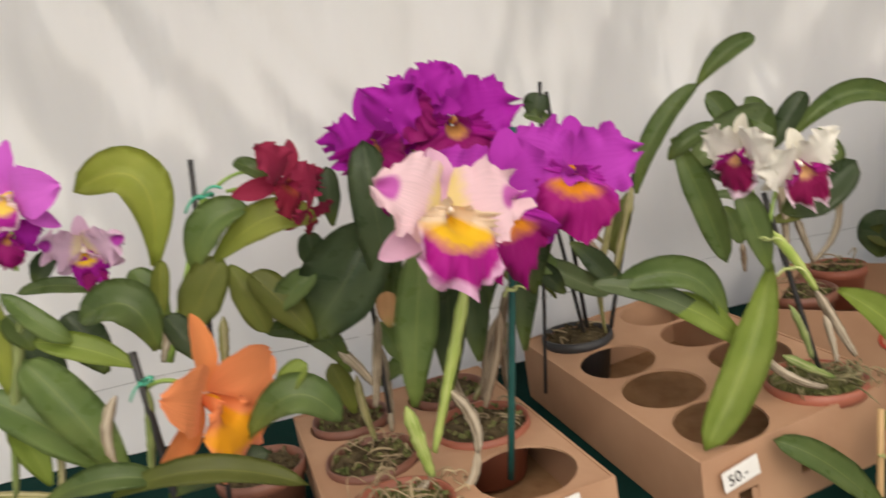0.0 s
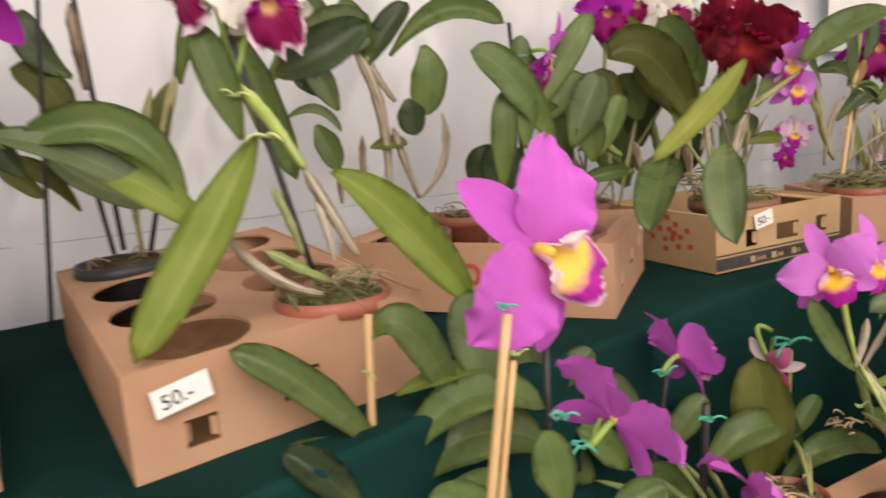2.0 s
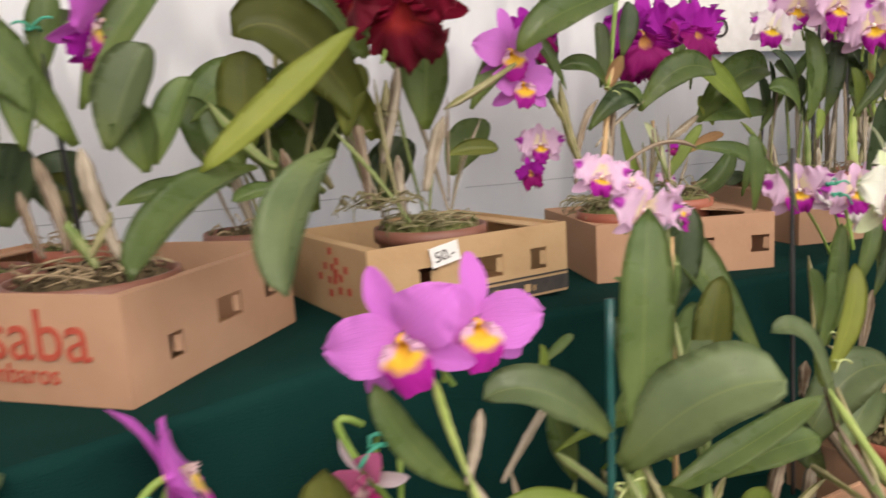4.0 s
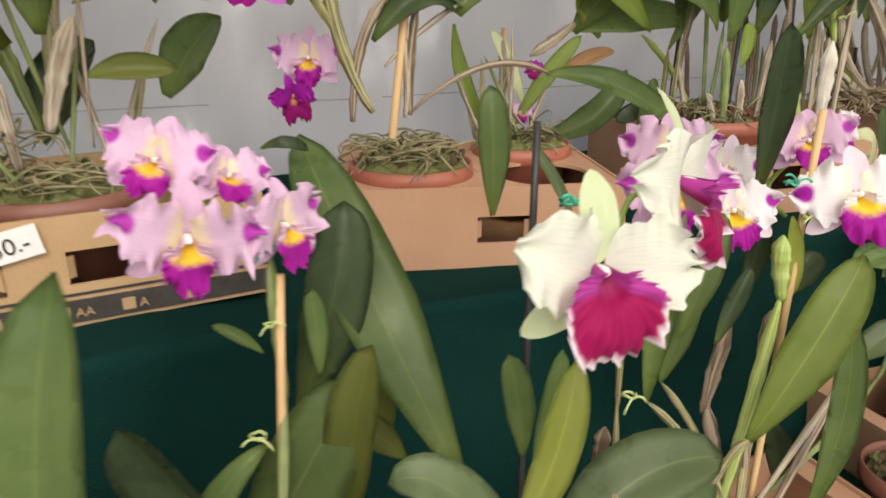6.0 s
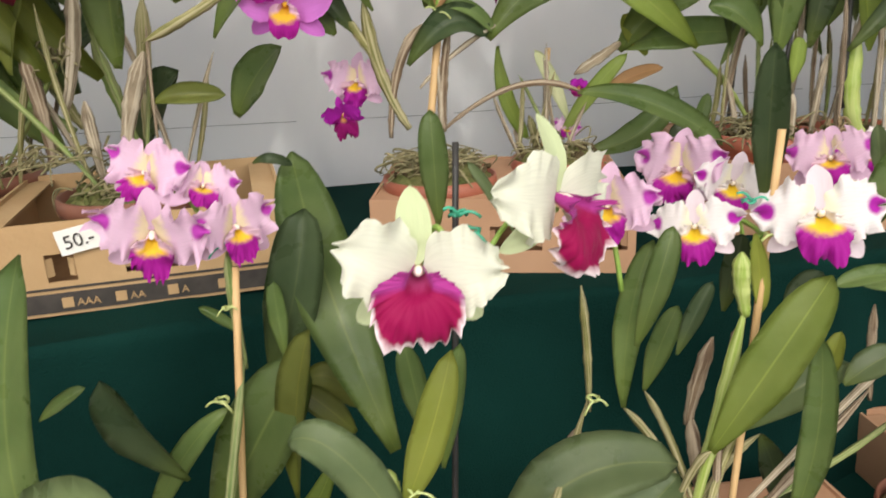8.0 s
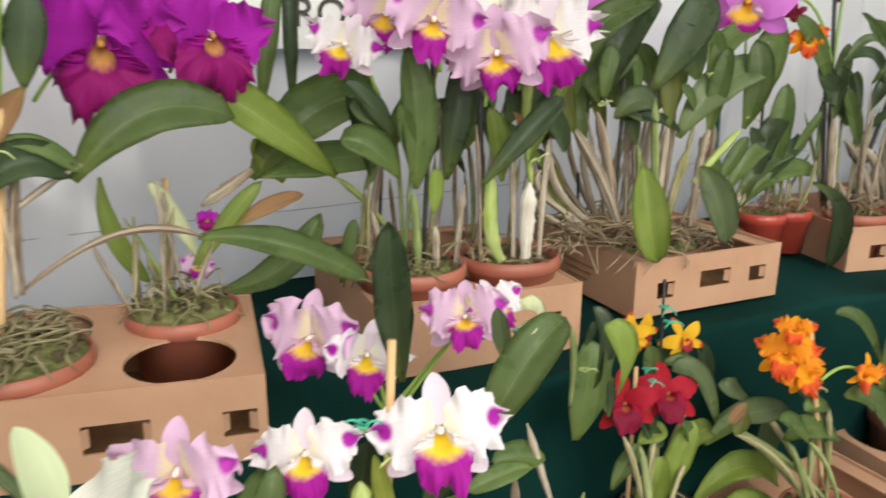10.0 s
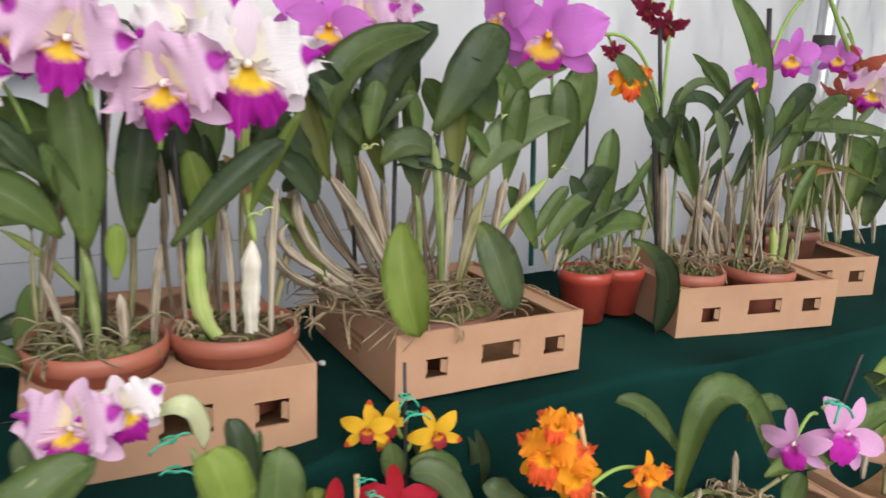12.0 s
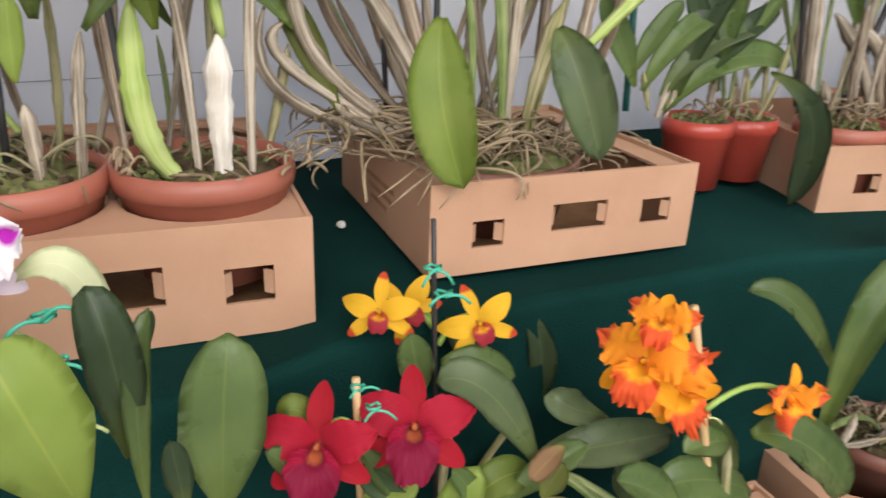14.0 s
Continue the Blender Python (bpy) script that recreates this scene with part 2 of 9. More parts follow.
fn, fl = FILM.node_tree.nodes, FILM.node_tree.links
for nd in fn:
    if nd.type == "BUMP":
        nd.inputs["Strength"].default_value, nd.inputs["Distance"].default_value = 0.9, 0.05
    if nd.type == "MAPPING":
        nd.inputs["Rotation"].default_value, nd.inputs["Scale"].default_value = (0, radians(28), 0), (1.5, 1, 0.35)
    if nd.type == "TEX_NOISE":
        nd.inputs["Detail"].default_value = 1.6
ft, fm = fn.new("ShaderNodeBsdfTranslucent"), fn.new("ShaderNodeMixShader")
ft.inputs["Color"].default_value = (0.8, 0.8, 0.82, 1)
fm.inputs[0].default_value = 0.3
fl.new(fn["Principled BSDF"].outputs[0], fm.inputs[1])
fl.new(ft.outputs[0], fm.inputs[2])
fl.new(fm.outputs[0], fn["Material Output"].inputs["Surface"])
FABRIC = noise_mat("white_tent_fabric", (0.74, 0.74, 0.73), (0.8, 0.8, 0.79), 3, 0.7, 0.3)
FLOOR = noise_mat("concrete_floor", (0.2, 0.19, 0.18), (0.3, 0.29, 0.27), 6, 0.85, 0.4)
STEEL = noise_mat("galvanised_pole", (0.5, 0.51, 0.53), (0.6, 0.61, 0.63), 20, 0.35, 0.1, metal=1.0)
COL = noise_mat("cream_column", (0.8, 0.7, 0.6), (0.88, 0.8, 0.72), 40, 0.5)

# ---- helpers ----
ORIGIN = {}
rnd = random.Random(7)


def part(name, bm, material, parent=None, label="", smooth=True):
    """Links a bmesh (in world metres) as one mesh object, its origin in its own middle, under a thing or part."""
    me = bpy.data.meshes.new(name)
    for f in bm.faces:
        f.smooth = smooth
    c = sum((v.co for v in bm.verts), Vector()) / max(1, len(bm.verts))
    bmesh.ops.translate(bm, verts=bm.verts, vec=-c)
    bm.to_mesh(me)
    bm.free()
    for mt in material if isinstance(material, (list, tuple)) else [material]:
        me.materials.append(mt)
    ob = new(name, me)
    ob.location = c
    ORIGIN[ob.name] = c
    if parent is not None:
        ob.parent = parent
        ob.matrix_parent_inverse = Matrix.Translation(-ORIGIN[parent.name])
    if label:
        ob["label"] = label
    return ob


def thing(name, at, label, category, group="", kind=""):
    ob = new(name)
    ob.empty_display_size = 0.05
    ob.location = at
    ORIGIN[ob.name] = Vector(at)
    return tagged(ob, label, category, group, kind)


def V(p):
    return p if isinstance(p, Vector) else Vector(p)


def tube(pts, radii, seg=8, bm=None, closed=True):
    """A round tube along points, with a radius at each."""
    bm = bm or bmesh.new()
    pts = [V(p) for p in pts]
    rings = []
    for i, p in enumerate(pts):
        d = (pts[min(i + 1, len(pts) - 1)] - pts[max(i - 1, 0)]).normalized()
        a = d.cross(Vector((0.31, 0.95, 0.1))).normalized()
        b = d.cross(a)
        r = radii[i] if isinstance(radii, (list, tuple)) else radii
        rings.append([bm.verts.new(p + (a * math.cos(k * 2 * math.pi / seg) + b * math.sin(k * 2 * math.pi / seg)) * r) for k in range(seg)])
    for u, v in zip(rings, rings[1:]):
        for k in range(seg):
            bm.faces.new((u[k], u[(k + 1) % seg], v[(k + 1) % seg], v[k]))
    if closed:
        bm.faces.new(rings[0][::-1])
        bm.faces.new(rings[-1])
    return bm


def curve(a, m, b, n):
    """n+1 points on the parabola from a through m to b."""
    a, m, b = V(a), V(m), V(b)
    c = 2 * m - (a + b) / 2
    return [a * (1 - s) ** 2 + c * 2 * s * (1 - s) + b * s * s for s in (i / n for i in range(n + 1))]


def blade(pts, width, face, fold=0.25, shape=1.0, nu=6, ruffle=0.0, waves=5, seed=0, tip=0.0, thick=0.0, strap=False, twist=0.0, frill=0.0):
    """A leaf or petal: a sheet along points, its outline swelling to width, folded along the midrib, facing face."""
    bm = bmesh.new()
    uvl = bm.loops.layers.uv.new("UVMap")
    g = random.Random(seed)
    ph, n = g.uniform(0, 6), len(pts) - 1
    face = V(face).normalized()
    grid = []
    for i, p in enumerate(pts):
        s = i / n
        d = (pts[min(i + 1, n)] - pts[max(i - 1, 0)]).normalized()
        side = d.cross(face).normalized()
        up = side.cross(d).normalized()
        if twist:
            rot = Matrix.Rotation(twist * (s - 0.4), 3, d)
            side, up = rot @ side, rot @ up
        if strap:
            w = width / 2 * max(0.16 if s < 0.5 else 0.03, min(1, s / 0.42) ** 0.62 * max(0.0, 1 - max(0.0, (s - 0.5) / 0.5) ** (2.5 * shape)) ** 0.62)
        else:
            w = width / 2 * max(tip if s > 0.5 else 0.08, math.sin(math.pi * min(1, max(0.0, s ** shape))) ** 0.62)
        row = []
        for k in range(nu + 1):
            u = 2 * k / nu - 1
            rf = ruffle * (abs(u) ** 3 * 2.1 * noise.noise((s * waves * 2.6 + ph, 3.0 if u > 0 else 8.0, seed)) * min(1, s * 2) + 0.7 * s ** 6 * math.sin(u * 6 + ph))
            q = p + side * (u * w) + up * (fold * abs(u) * w + rf * width)
            if ruffle:
                q += side * (0.25 * ruffle * width * math.sin(s * 17 + ph * 2) * (1 if u > 0 else -1) * abs(u) ** 3)
            if frill:
                e = max(abs(u) ** 6, s ** 14) * min(1, s * 3)
                q += (side * (1 if u > 0 else -1) + up * 1.3) * (frill * width * e * math.sin(i * 2.3 + ph * 3 + u * 2) * (0.6 + 0.4 * math.sin(i * 0.9 + ph)))
            row.append(bm.verts.new(q))
        grid.append(row)
    for i in range(n):
        for k in range(nu):
            f = bm.faces.new((grid[i][k], grid[i][k + 1], grid[i + 1][k + 1], grid[i + 1][k]))
            for lp, (a, b) in zip(f.loops, ((i, k), (i, k + 1), (i + 1, k + 1), (i + 1, k))):
                lp[uvl].uv = (2 * b / nu - 1, a / n)
    if thick:
        r = bmesh.ops.solidify(bm, geom=bm.faces[:], thickness=thick)
    return bm


SEED = [0]


def nextseed():
    SEED[0] += 1
    return SEED[0]


def leaf(plant, a, b, width, face, tone="m", mid=None, label=""):
    """One strap leaf of a plant, from its foot to its tip."""
    a, b = V(a), V(b)
    s = nextseed()
    g = random.Random(s)
    if mid is None:
        ln = (b - a).length
        mid = (a + b) / 2 + V(face).normalized() * ln * 0.05 + Vector((0, 0, 0.04 * ln))
    return part("leaf", blade(curve(a, mid, b, 14), width, face, 0.2 + g.random() * 0.4, 0.9 + g.random() * 0.4, 6, 0.02, 1.3, s, thick=0.0012, strap=True, twist=g.uniform(-0.5, 0.5)), LEAF[tone], plant, label)


def bulb(plant, a, b, width, tone="g", mid=None):
    """A jointed cane (pseudobulb): thin at its foot, fluted, with ringed nodes, a torn sheath and a narrow neck."""
    a, b = V(a), V(b)
    g = random.Random(nextseed())
    mid = V(mid) if mid is not None else (a + b) / 2 + Vector((g.uniform(-1, 1), g.uniform(-1, 1), 0)) * (b - a).length * 0.035
    n, seg = 18, 11
    pts = curve(a, mid, b, n)
    fat = g.uniform(0.55, 0.75)
    bm = bmesh.new()
    uvl = bm.loops.layers.uv.new("UVMap")
    rings, ph = [], g.uniform(0, 6)
    node = g.choice((4, 5, 6))
    for i, p in enumerate(pts):
        s = i / n
        d = (pts[min(i + 1, n)] - pts[max(i - 1, 0)]).normalized()
        u = d.cross(Vector((0.31, 0.95, 0.1))).normalized()
        v = d.cross(u)
        r = width / 2 * (0.5 + 0.5 * math.sin(math.pi * min(1, s / fat * 0.5 if s < fat else 0.5 + (s - fat) / (1 - fat) * 0.36)))
        r *= 1.13 if i % node == 2 else (0.93 if i % node == 3 else 1.0)
        if s > 0.86:
            r *= 1 - 0.75 * (s - 0.86) / 0.14
        rings.append([bm.verts.new(p + (u * math.cos(k * 2 * math.pi / seg) + v * math.sin(k * 2 * math.pi / seg)) * r * (1 + 0.09 * math.sin(k * 2.9 + ph + s * 2) + 0.05 * math.sin(k * 5 + i))) for k in range(seg)])
    for i, (q, w) in enumerate(zip(rings, rings[1:])):
        for k in range(seg):
            f = bm.faces.new((q[k], q[(k + 1) % seg], w[(k + 1) % seg], w[k]))
            for lp, (x, y) in zip(f.loops, ((k, i), (k + 1, i), (k + 1, i + 1), (k, i + 1))):
                lp[uvl].uv = (x / seg, y / n)
    bm.faces.new(rings[0][::-1])
    bm.faces.new(rings[-1])
    return part("pseudobulb", bm, BULB[tone], plant)


def stem(plant, a, b, width, mid=None, name="flower_stem", mat=None):
    a, b = V(a), V(b)
    mid = V(mid) if mid is not None else (a + b) / 2
    return part(name, tube(curve(a, mid, b, 8), width / 2, 7), mat or STEM, plant)


def stake(plant, a, b, width, kind="b"):
    mat = {"b": BAMBOO, "g": STAKE_G, "k": STAKE_K}[kind]
    a, b = V(a), V(b)
    pts = [a.lerp(b, i / 6) for i in range(7)]
    return part("stake", tube(pts, [width / 2 * (1.06 if i in (2, 4) else 1) for i in range(7)], 8), mat, plant, {"b": "bamboo stake", "g": "green coated stake", "k": "black stake"}[kind])


def tie(plant, c, size, kind="g"):
    """A twisted tie: a loop round the stem and two loose ends."""
    c = V(c)
    s = nextseed()
    g = random.Random(s)
    bm = bmesh.new()
    r = size * 0.3
    loop = [c + Vector((math.cos(a) * r, math.sin(a) * r, g.uniform(-0.1, 0.1) * size)) for a in (i * 2 * math.pi / 10 for i in range(11))]
    tube(loop, size * 0.07, 6, bm)
    for k in (-1, 1):
        e = c + Vector((k * size * g.uniform(0.5, 0.9), -size * 0.5, size * g.uniform(-0.7, 0.5)))
        tube(curve(c + Vector((0, -r, 0)), (c + e) / 2 + Vector((0, -0.2 * size, 0.2 * size)), e, 5), size * 0.06, 6, bm)
    return part("tie", bm, TIE if kind == "g" else TIE_Y, plant)


def thin_canes(plant, c, radius, count, height, lean=0.25, tones="wwbog", leaves="dmg"):
    """Slender old canes round a clump, some with a narrow leaf at the tip."""
    c = V(c)
    g = random.Random(nextseed())
    for k in range(count):
        a, r = g.uniform(0, 2 * math.pi), radius * math.sqrt(g.random())
        foot = c + Vector((math.cos(a) * r, math.sin(a) * r, 0))
        h = height * g.uniform(0.55, 1.1)
        tip = foot + Vector((g.gauss(0, lean) * h, g.gauss(0, lean * 0.4) * h, h))
        bulb(plant, foot, tip, g.uniform(0.0045, 0.0085), g.choice(tones))
        if leaves and k % 2:
            out = Vector((g.gauss(0, 0.5), g.gauss(-0.1, 0.25), g.uniform(0.5, 1.0))).normalized()
            leaf(plant, tip, tip + out * g.uniform(0.07, 0.13), g.uniform(0.015, 0.026), (g.uniform(-0.6, 0.1), -0.8, 0.4), g.choice(leaves))


def roots(plant, c, radius, count, height=0.02, mat=None, out=0.0):
    """A tangle of aerial roots over the mix: one part."""
    c = V(c)
    g = random.Random(nextseed())
    bm = bmesh.new()
    for _ in range(count):
        a, r0, h = g.uniform(0, 2 * math.pi), radius * math.sqrt(g.random()) * 0.9, height
        p0 = c + Vector((math.cos(a) * r0, math.sin(a) * r0, h * g.uniform(0.1, 1.0)))
        b, ln = g.uniform(0, 2 * math.pi), radius * g.uniform(0.35, 0.9)
        p1 = p0 + Vector((math.cos(b) * ln, math.sin(b) * ln, h * g.uniform(-0.4, 0.5)))
        flat = Vector((p1.x - c.x, p1.y - c.y, 0))
        lim = radius * (1.0 + out)
        if flat.length > lim:
            flat *= lim / flat.length
            p1 = Vector((c.x + flat.x, c.y + flat.y, c.z - 0.012 * g.random() - 0.02 * out))
        m = (p0 + p1) / 2 + Vector((g.uniform(-1, 1) * radius * 0.25, g.uniform(-1, 1) * radius * 0.25, h * g.uniform(0.1, 0.9)))
        w = g.uniform(0.0008, 0.0019)
        tube(curve(p0, m, p1, 7), [w * 0.7, w, w, w, w, w * 0.9, w * 0.8, w * 0.4], 5, bm)
    return tagged(part("aerial_roots", bm, mat or ROOT, plant), kind="stuff")


def pot(plant, c, rim, height, mat=None, fill=0.012, mix=None, sink=0.0):
    """A plastic nursery pot with a rolled rim, centre of the rim at c, and the potting mix in it."""
    mat, c = mat or TERRA, V(c)
    bm = bmesh.new()
    seg, foot = 28, rim * 0.78
    prof = [(foot * 0.02, -height), (foot, -height), (rim * 0.93, -0.022), (rim, -0.02), (rim * 1.015, -0.012), (rim, 0.0), (rim * 0.955, 0.0), (rim * 0.93, -0.02), (foot * 0.96, -height + 0.004), (foot * 0.02, -height + 0.004)]
    rings = [[bm.verts.new(c + Vector((math.cos(k * 2 * math.pi / seg) * r, math.sin(k * 2 * math.pi / seg) * r, z))) for k in range(seg)] for r, z in prof]
    for u, v in zip(rings, rings[1:]):
        for k in range(seg):
            bm.faces.new((u[k], u[(k + 1) % seg], v[(k + 1) % seg], v[k]))
    ob = part("pot", bm, mat, plant)
    g = random.Random(nextseed())
    bm = bmesh.new()
    r = rim * 0.925
    rows = [[bm.verts.new(c + Vector((math.cos(k * 2 * math.pi / 20) * r * j / 7, math.sin(k * 2 * math.pi / 20) * r * j / 7, -fill + (g.uniform(-0.006, 0.007) if j < 7 else -0.004) + 0.008 * (1 - (j / 7) ** 2)))) for k in range(20)] for j in range(1, 8)]
    mid = bm.verts.new(c + Vector((0, 0, -fill + 0.008)))
    for k in range(20):
        bm.faces.new((mid, rows[0][k], rows[0][(k + 1) % 20]))
        for u, v in zip(rows, rows[1:]):
            bm.faces.new((u[k], v[k], v[(k + 1) % 20], u[(k + 1) % 20]))
    part("potting_mix", bm, mix or BARK, plant, smooth=False)
    # loose chips and roots on top
    bm = bmesh.new()
    for _ in range(46):
        a, q = g.uniform(0, 6.28), r * math.sqrt(g.random()) * 0.93
        o = c + Vector((math.cos(a) * q, math.sin(a) * q, -fill + 0.008))
        s = g.uniform(0.004, 0.009)
        m = Matrix.Translation(o) @ Euler((g.uniform(0, 3), g.uniform(0, 3), g.uniform(0, 3))).to_matrix().to_4x4() @ Matrix.Diagonal((s, s * 0.6, s * 0.35, 1))
        bmesh.ops.create_cube(bm, size=1.4, matrix=m)
    tagged(part("bark_chips", bm, BARK if g.random() < 0.5 else MOSS, plant, smooth=False), kind="stuff")
    return ob


# flower kinds: sepal, petal, lip, lip throat
def kind(sep, pet, lip, throat, ruffle=0.11, broad=0.7, **k):
    i = len(KINDS)
    pm = petal_mat(f"petal_{i}", pet, k.get("tip"), k.get("tip_at", 0.78), k.get("heart"), 0.22, 0.07, k.get("spot"))
    sm = petal_mat(f"sepal_{i}", sep, k.get("stip"), 0.8)
    lm = petal_mat(f"lip_{i}", lip, k.get("rim"), k.get("rim_at", 0.93), throat, k.get("throat_to", 0.5), 0.08, None, k.get("side", pet), 0.36 + 0.22 * (k.get("lobe", 1.0) - 1), True)
    tm = petal_mat(f"throat_{i}", k.get("tube", throat), None, 0.8, None)
    return dict(sep=sm, pet=pm, lip=lm, throat=tm, ruffle=ruffle, broad=broad, lipsize=k.get("lipsize", 1.0), lobe=k.get("lobe", 1.0), spread=k.get("spread", 74))


KINDS = {}
for key, spec in (
    ("purple", dict(sep=(0.44, 0.03, 0.42), pet=(0.47, 0.04, 0.45), lip=(0.34, 0.004, 0.17), throat=(0.75, 0.26, 0.02), side=(0.42, 0.02, 0.36), throat_to=0.52, lobe=1.2)),
    ("magenta", dict(sep=(0.4, 0.014, 0.37), pet=(0.39, 0.012, 0.36), lip=(0.27, 0.003, 0.13), throat=(0.7, 0.36, 0.12), side=(0.34, 0.006, 0.24), throat_to=0.3, lobe=1.35, ruffle=0.13)),
    ("cream", dict(sep=(0.72, 0.42, 0.58), pet=(0.8, 0.56, 0.62), lip=(0.4, 0.006, 0.24), throat=(0.85, 0.5, 0.03), heart=(0.82, 0.66, 0.3), throat_to=0.6, rim=(0.7, 0.4, 0.6), side=(0.8, 0.62, 0.45), lobe=1.2, spot=(0.55, 0.12, 0.45))),
    ("red", dict(sep=(0.3, 0.02, 0.06), pet=(0.28, 0.018, 0.06), lip=(0.22, 0.008, 0.03), throat=(0.3, 0.05, 0.03), broad=0.5, lipsize=0.7)),
    ("darkred", dict(sep=(0.24, 0.004, 0.03), pet=(0.22, 0.003, 0.025), lip=(0.14, 0.002, 0.015), throat=(0.3, 0.02, 0.02), lobe=1.3)),
    ("white", dict(sep=(0.78, 0.74, 0.64), pet=(0.82, 0.79, 0.72), lip=(0.24, 0.003, 0.07), throat=(0.72, 0.42, 0.2), rim=(0.8, 0.6, 0.72), throat_to=0.36, side=(0.36, 0.01, 0.2), lobe=1.25, lipsize=0.9)),
    ("whitebig", dict(sep=(0.6, 0.68, 0.42), pet=(0.72, 0.73, 0.63), lip=(0.32, 0.001, 0.075), throat=(0.42, 0.05, 0.18), rim=(0.85, 0.72, 0.78), rim_at=0.955, throat_to=0.24, tube=(0.62, 0.3, 0.5), side=(0.44, 0.05, 0.3), lipsize=0.86, lobe=1.3, spread=80, ruffle=0.1)),
    ("pink", dict(sep=(0.6, 0.11, 0.58), pet=(0.64, 0.13, 0.62), lip=(0.5, 0.02, 0.36), throat=(0.88, 0.62, 0.12), throat_to=0.62, rim=(0.8, 0.55, 0.68), side=(0.82, 0.62, 0.6), ruffle=0.05, lipsize=0.62, broad=0.66)),
    ("pinky", dict(sep=(0.62, 0.17, 0.62), pet=(0.64, 0.19, 0.64), lip=(0.42, 0.012, 0.3), throat=(0.9, 0.52, 0.05), throat_to=0.62, side=(0.74, 0.46, 0.6), ruffle=0.035, lipsize=0.66, broad=0.58)),
    ("lilac", dict(sep=(0.7, 0.46, 0.64), pet=(0.74, 0.5, 0.68), lip=(0.38, 0.008, 0.3), throat=(0.9, 0.58, 0.05), throat_to=0.52, heart=(0.85, 0.72, 0.5), side=(0.74, 0.5, 0.62), ruffle=0.15, lipsize=0.68, lobe=1.15, spot=(0.46, 0.05, 0.42))),
    ("splash", dict(sep=(0.78, 0.66, 0.74), pet=(0.82, 0.77, 0.79), lip=(0.36, 0.006, 0.28), throat=(0.9, 0.62, 0.04), throat_to=0.53, spot=(0.42, 0.02, 0.38), heart=(0.86, 0.82, 0.66), side=(0.82, 0.76, 0.74), ruffle=0.13, lipsize=0.8, lobe=1.1, spread=82)),
    ("yellow", dict(sep=(0.72, 0.4, 0.02), pet=(0.74, 0.42, 0.02), lip=(0.3, 0.02, 0.03), throat=(0.7, 0.3, 0.02), ruffle=0.01, broad=0.38, stip=(0.5, 0.06, 0.02), lipsize=0.5, side=(0.4, 0.06, 0.02))),
    ("orange", dict(sep=(0.82, 0.33, 0.01), pet=(0.84, 0.28, 0.015), lip=(0.7, 0.09, 0.02), throat=(0.86, 0.42, 0.02), tip=(0.72, 0.12, 0.03), tip_at=0.76, ruffle=0.15, broad=0.56, lipsize=0.85)),
    ("coral", dict(sep=(0.82, 0.28, 0.1), pet=(0.82, 0.27, 0.11), lip=(0.8, 0.25, 0.14), throat=(0.85, 0.36, 0.02), throat_to=0.75, ruffle=0.04, broad=0.55, lipsize=0.9)),
    ("crimson", dict(sep=(0.34, 0.004, 0.014), pet=(0.37, 0.006, 0.024), lip=(0.2, 0.002, 0.028), throat=(0.55, 0.14, 0.05), throat_to=0.3, ruffle=0.06, broad=0.46, lipsize=0.82, side=(0.3, 0.004, 0.03))),
    ("blush", dict(sep=(0.7, 0.36, 0.62), pet=(0.72, 0.38, 0.64), lip=(0.46, 0.012, 0.34), throat=(0.6, 0.1, 0.42), throat_to=0.3, ruffle=0.03, broad=0.4, lipsize=0.7, side=(0.6, 0.16, 0.5))),
    ("coralred", dict(sep=(0.56, 0.13, 0.08), pet=(0.6, 0.15, 0.09), lip=(0.5, 0.07, 0.05), throat=(0.6, 0.2, 0.05), ruffle=0.06, broad=0.42, lipsize=0.6)),
    ("mini", dict(sep=(0.8, 0.66, 0.7), pet=(0.6, 0.14, 0.3), lip=(0.4, 0.02, 0.14), throat=(0.7, 0.5, 0.5), ruffle=0.03, broad=0.45, lipsize=0.8)),
):
    KINDS[key] = kind(**spec)


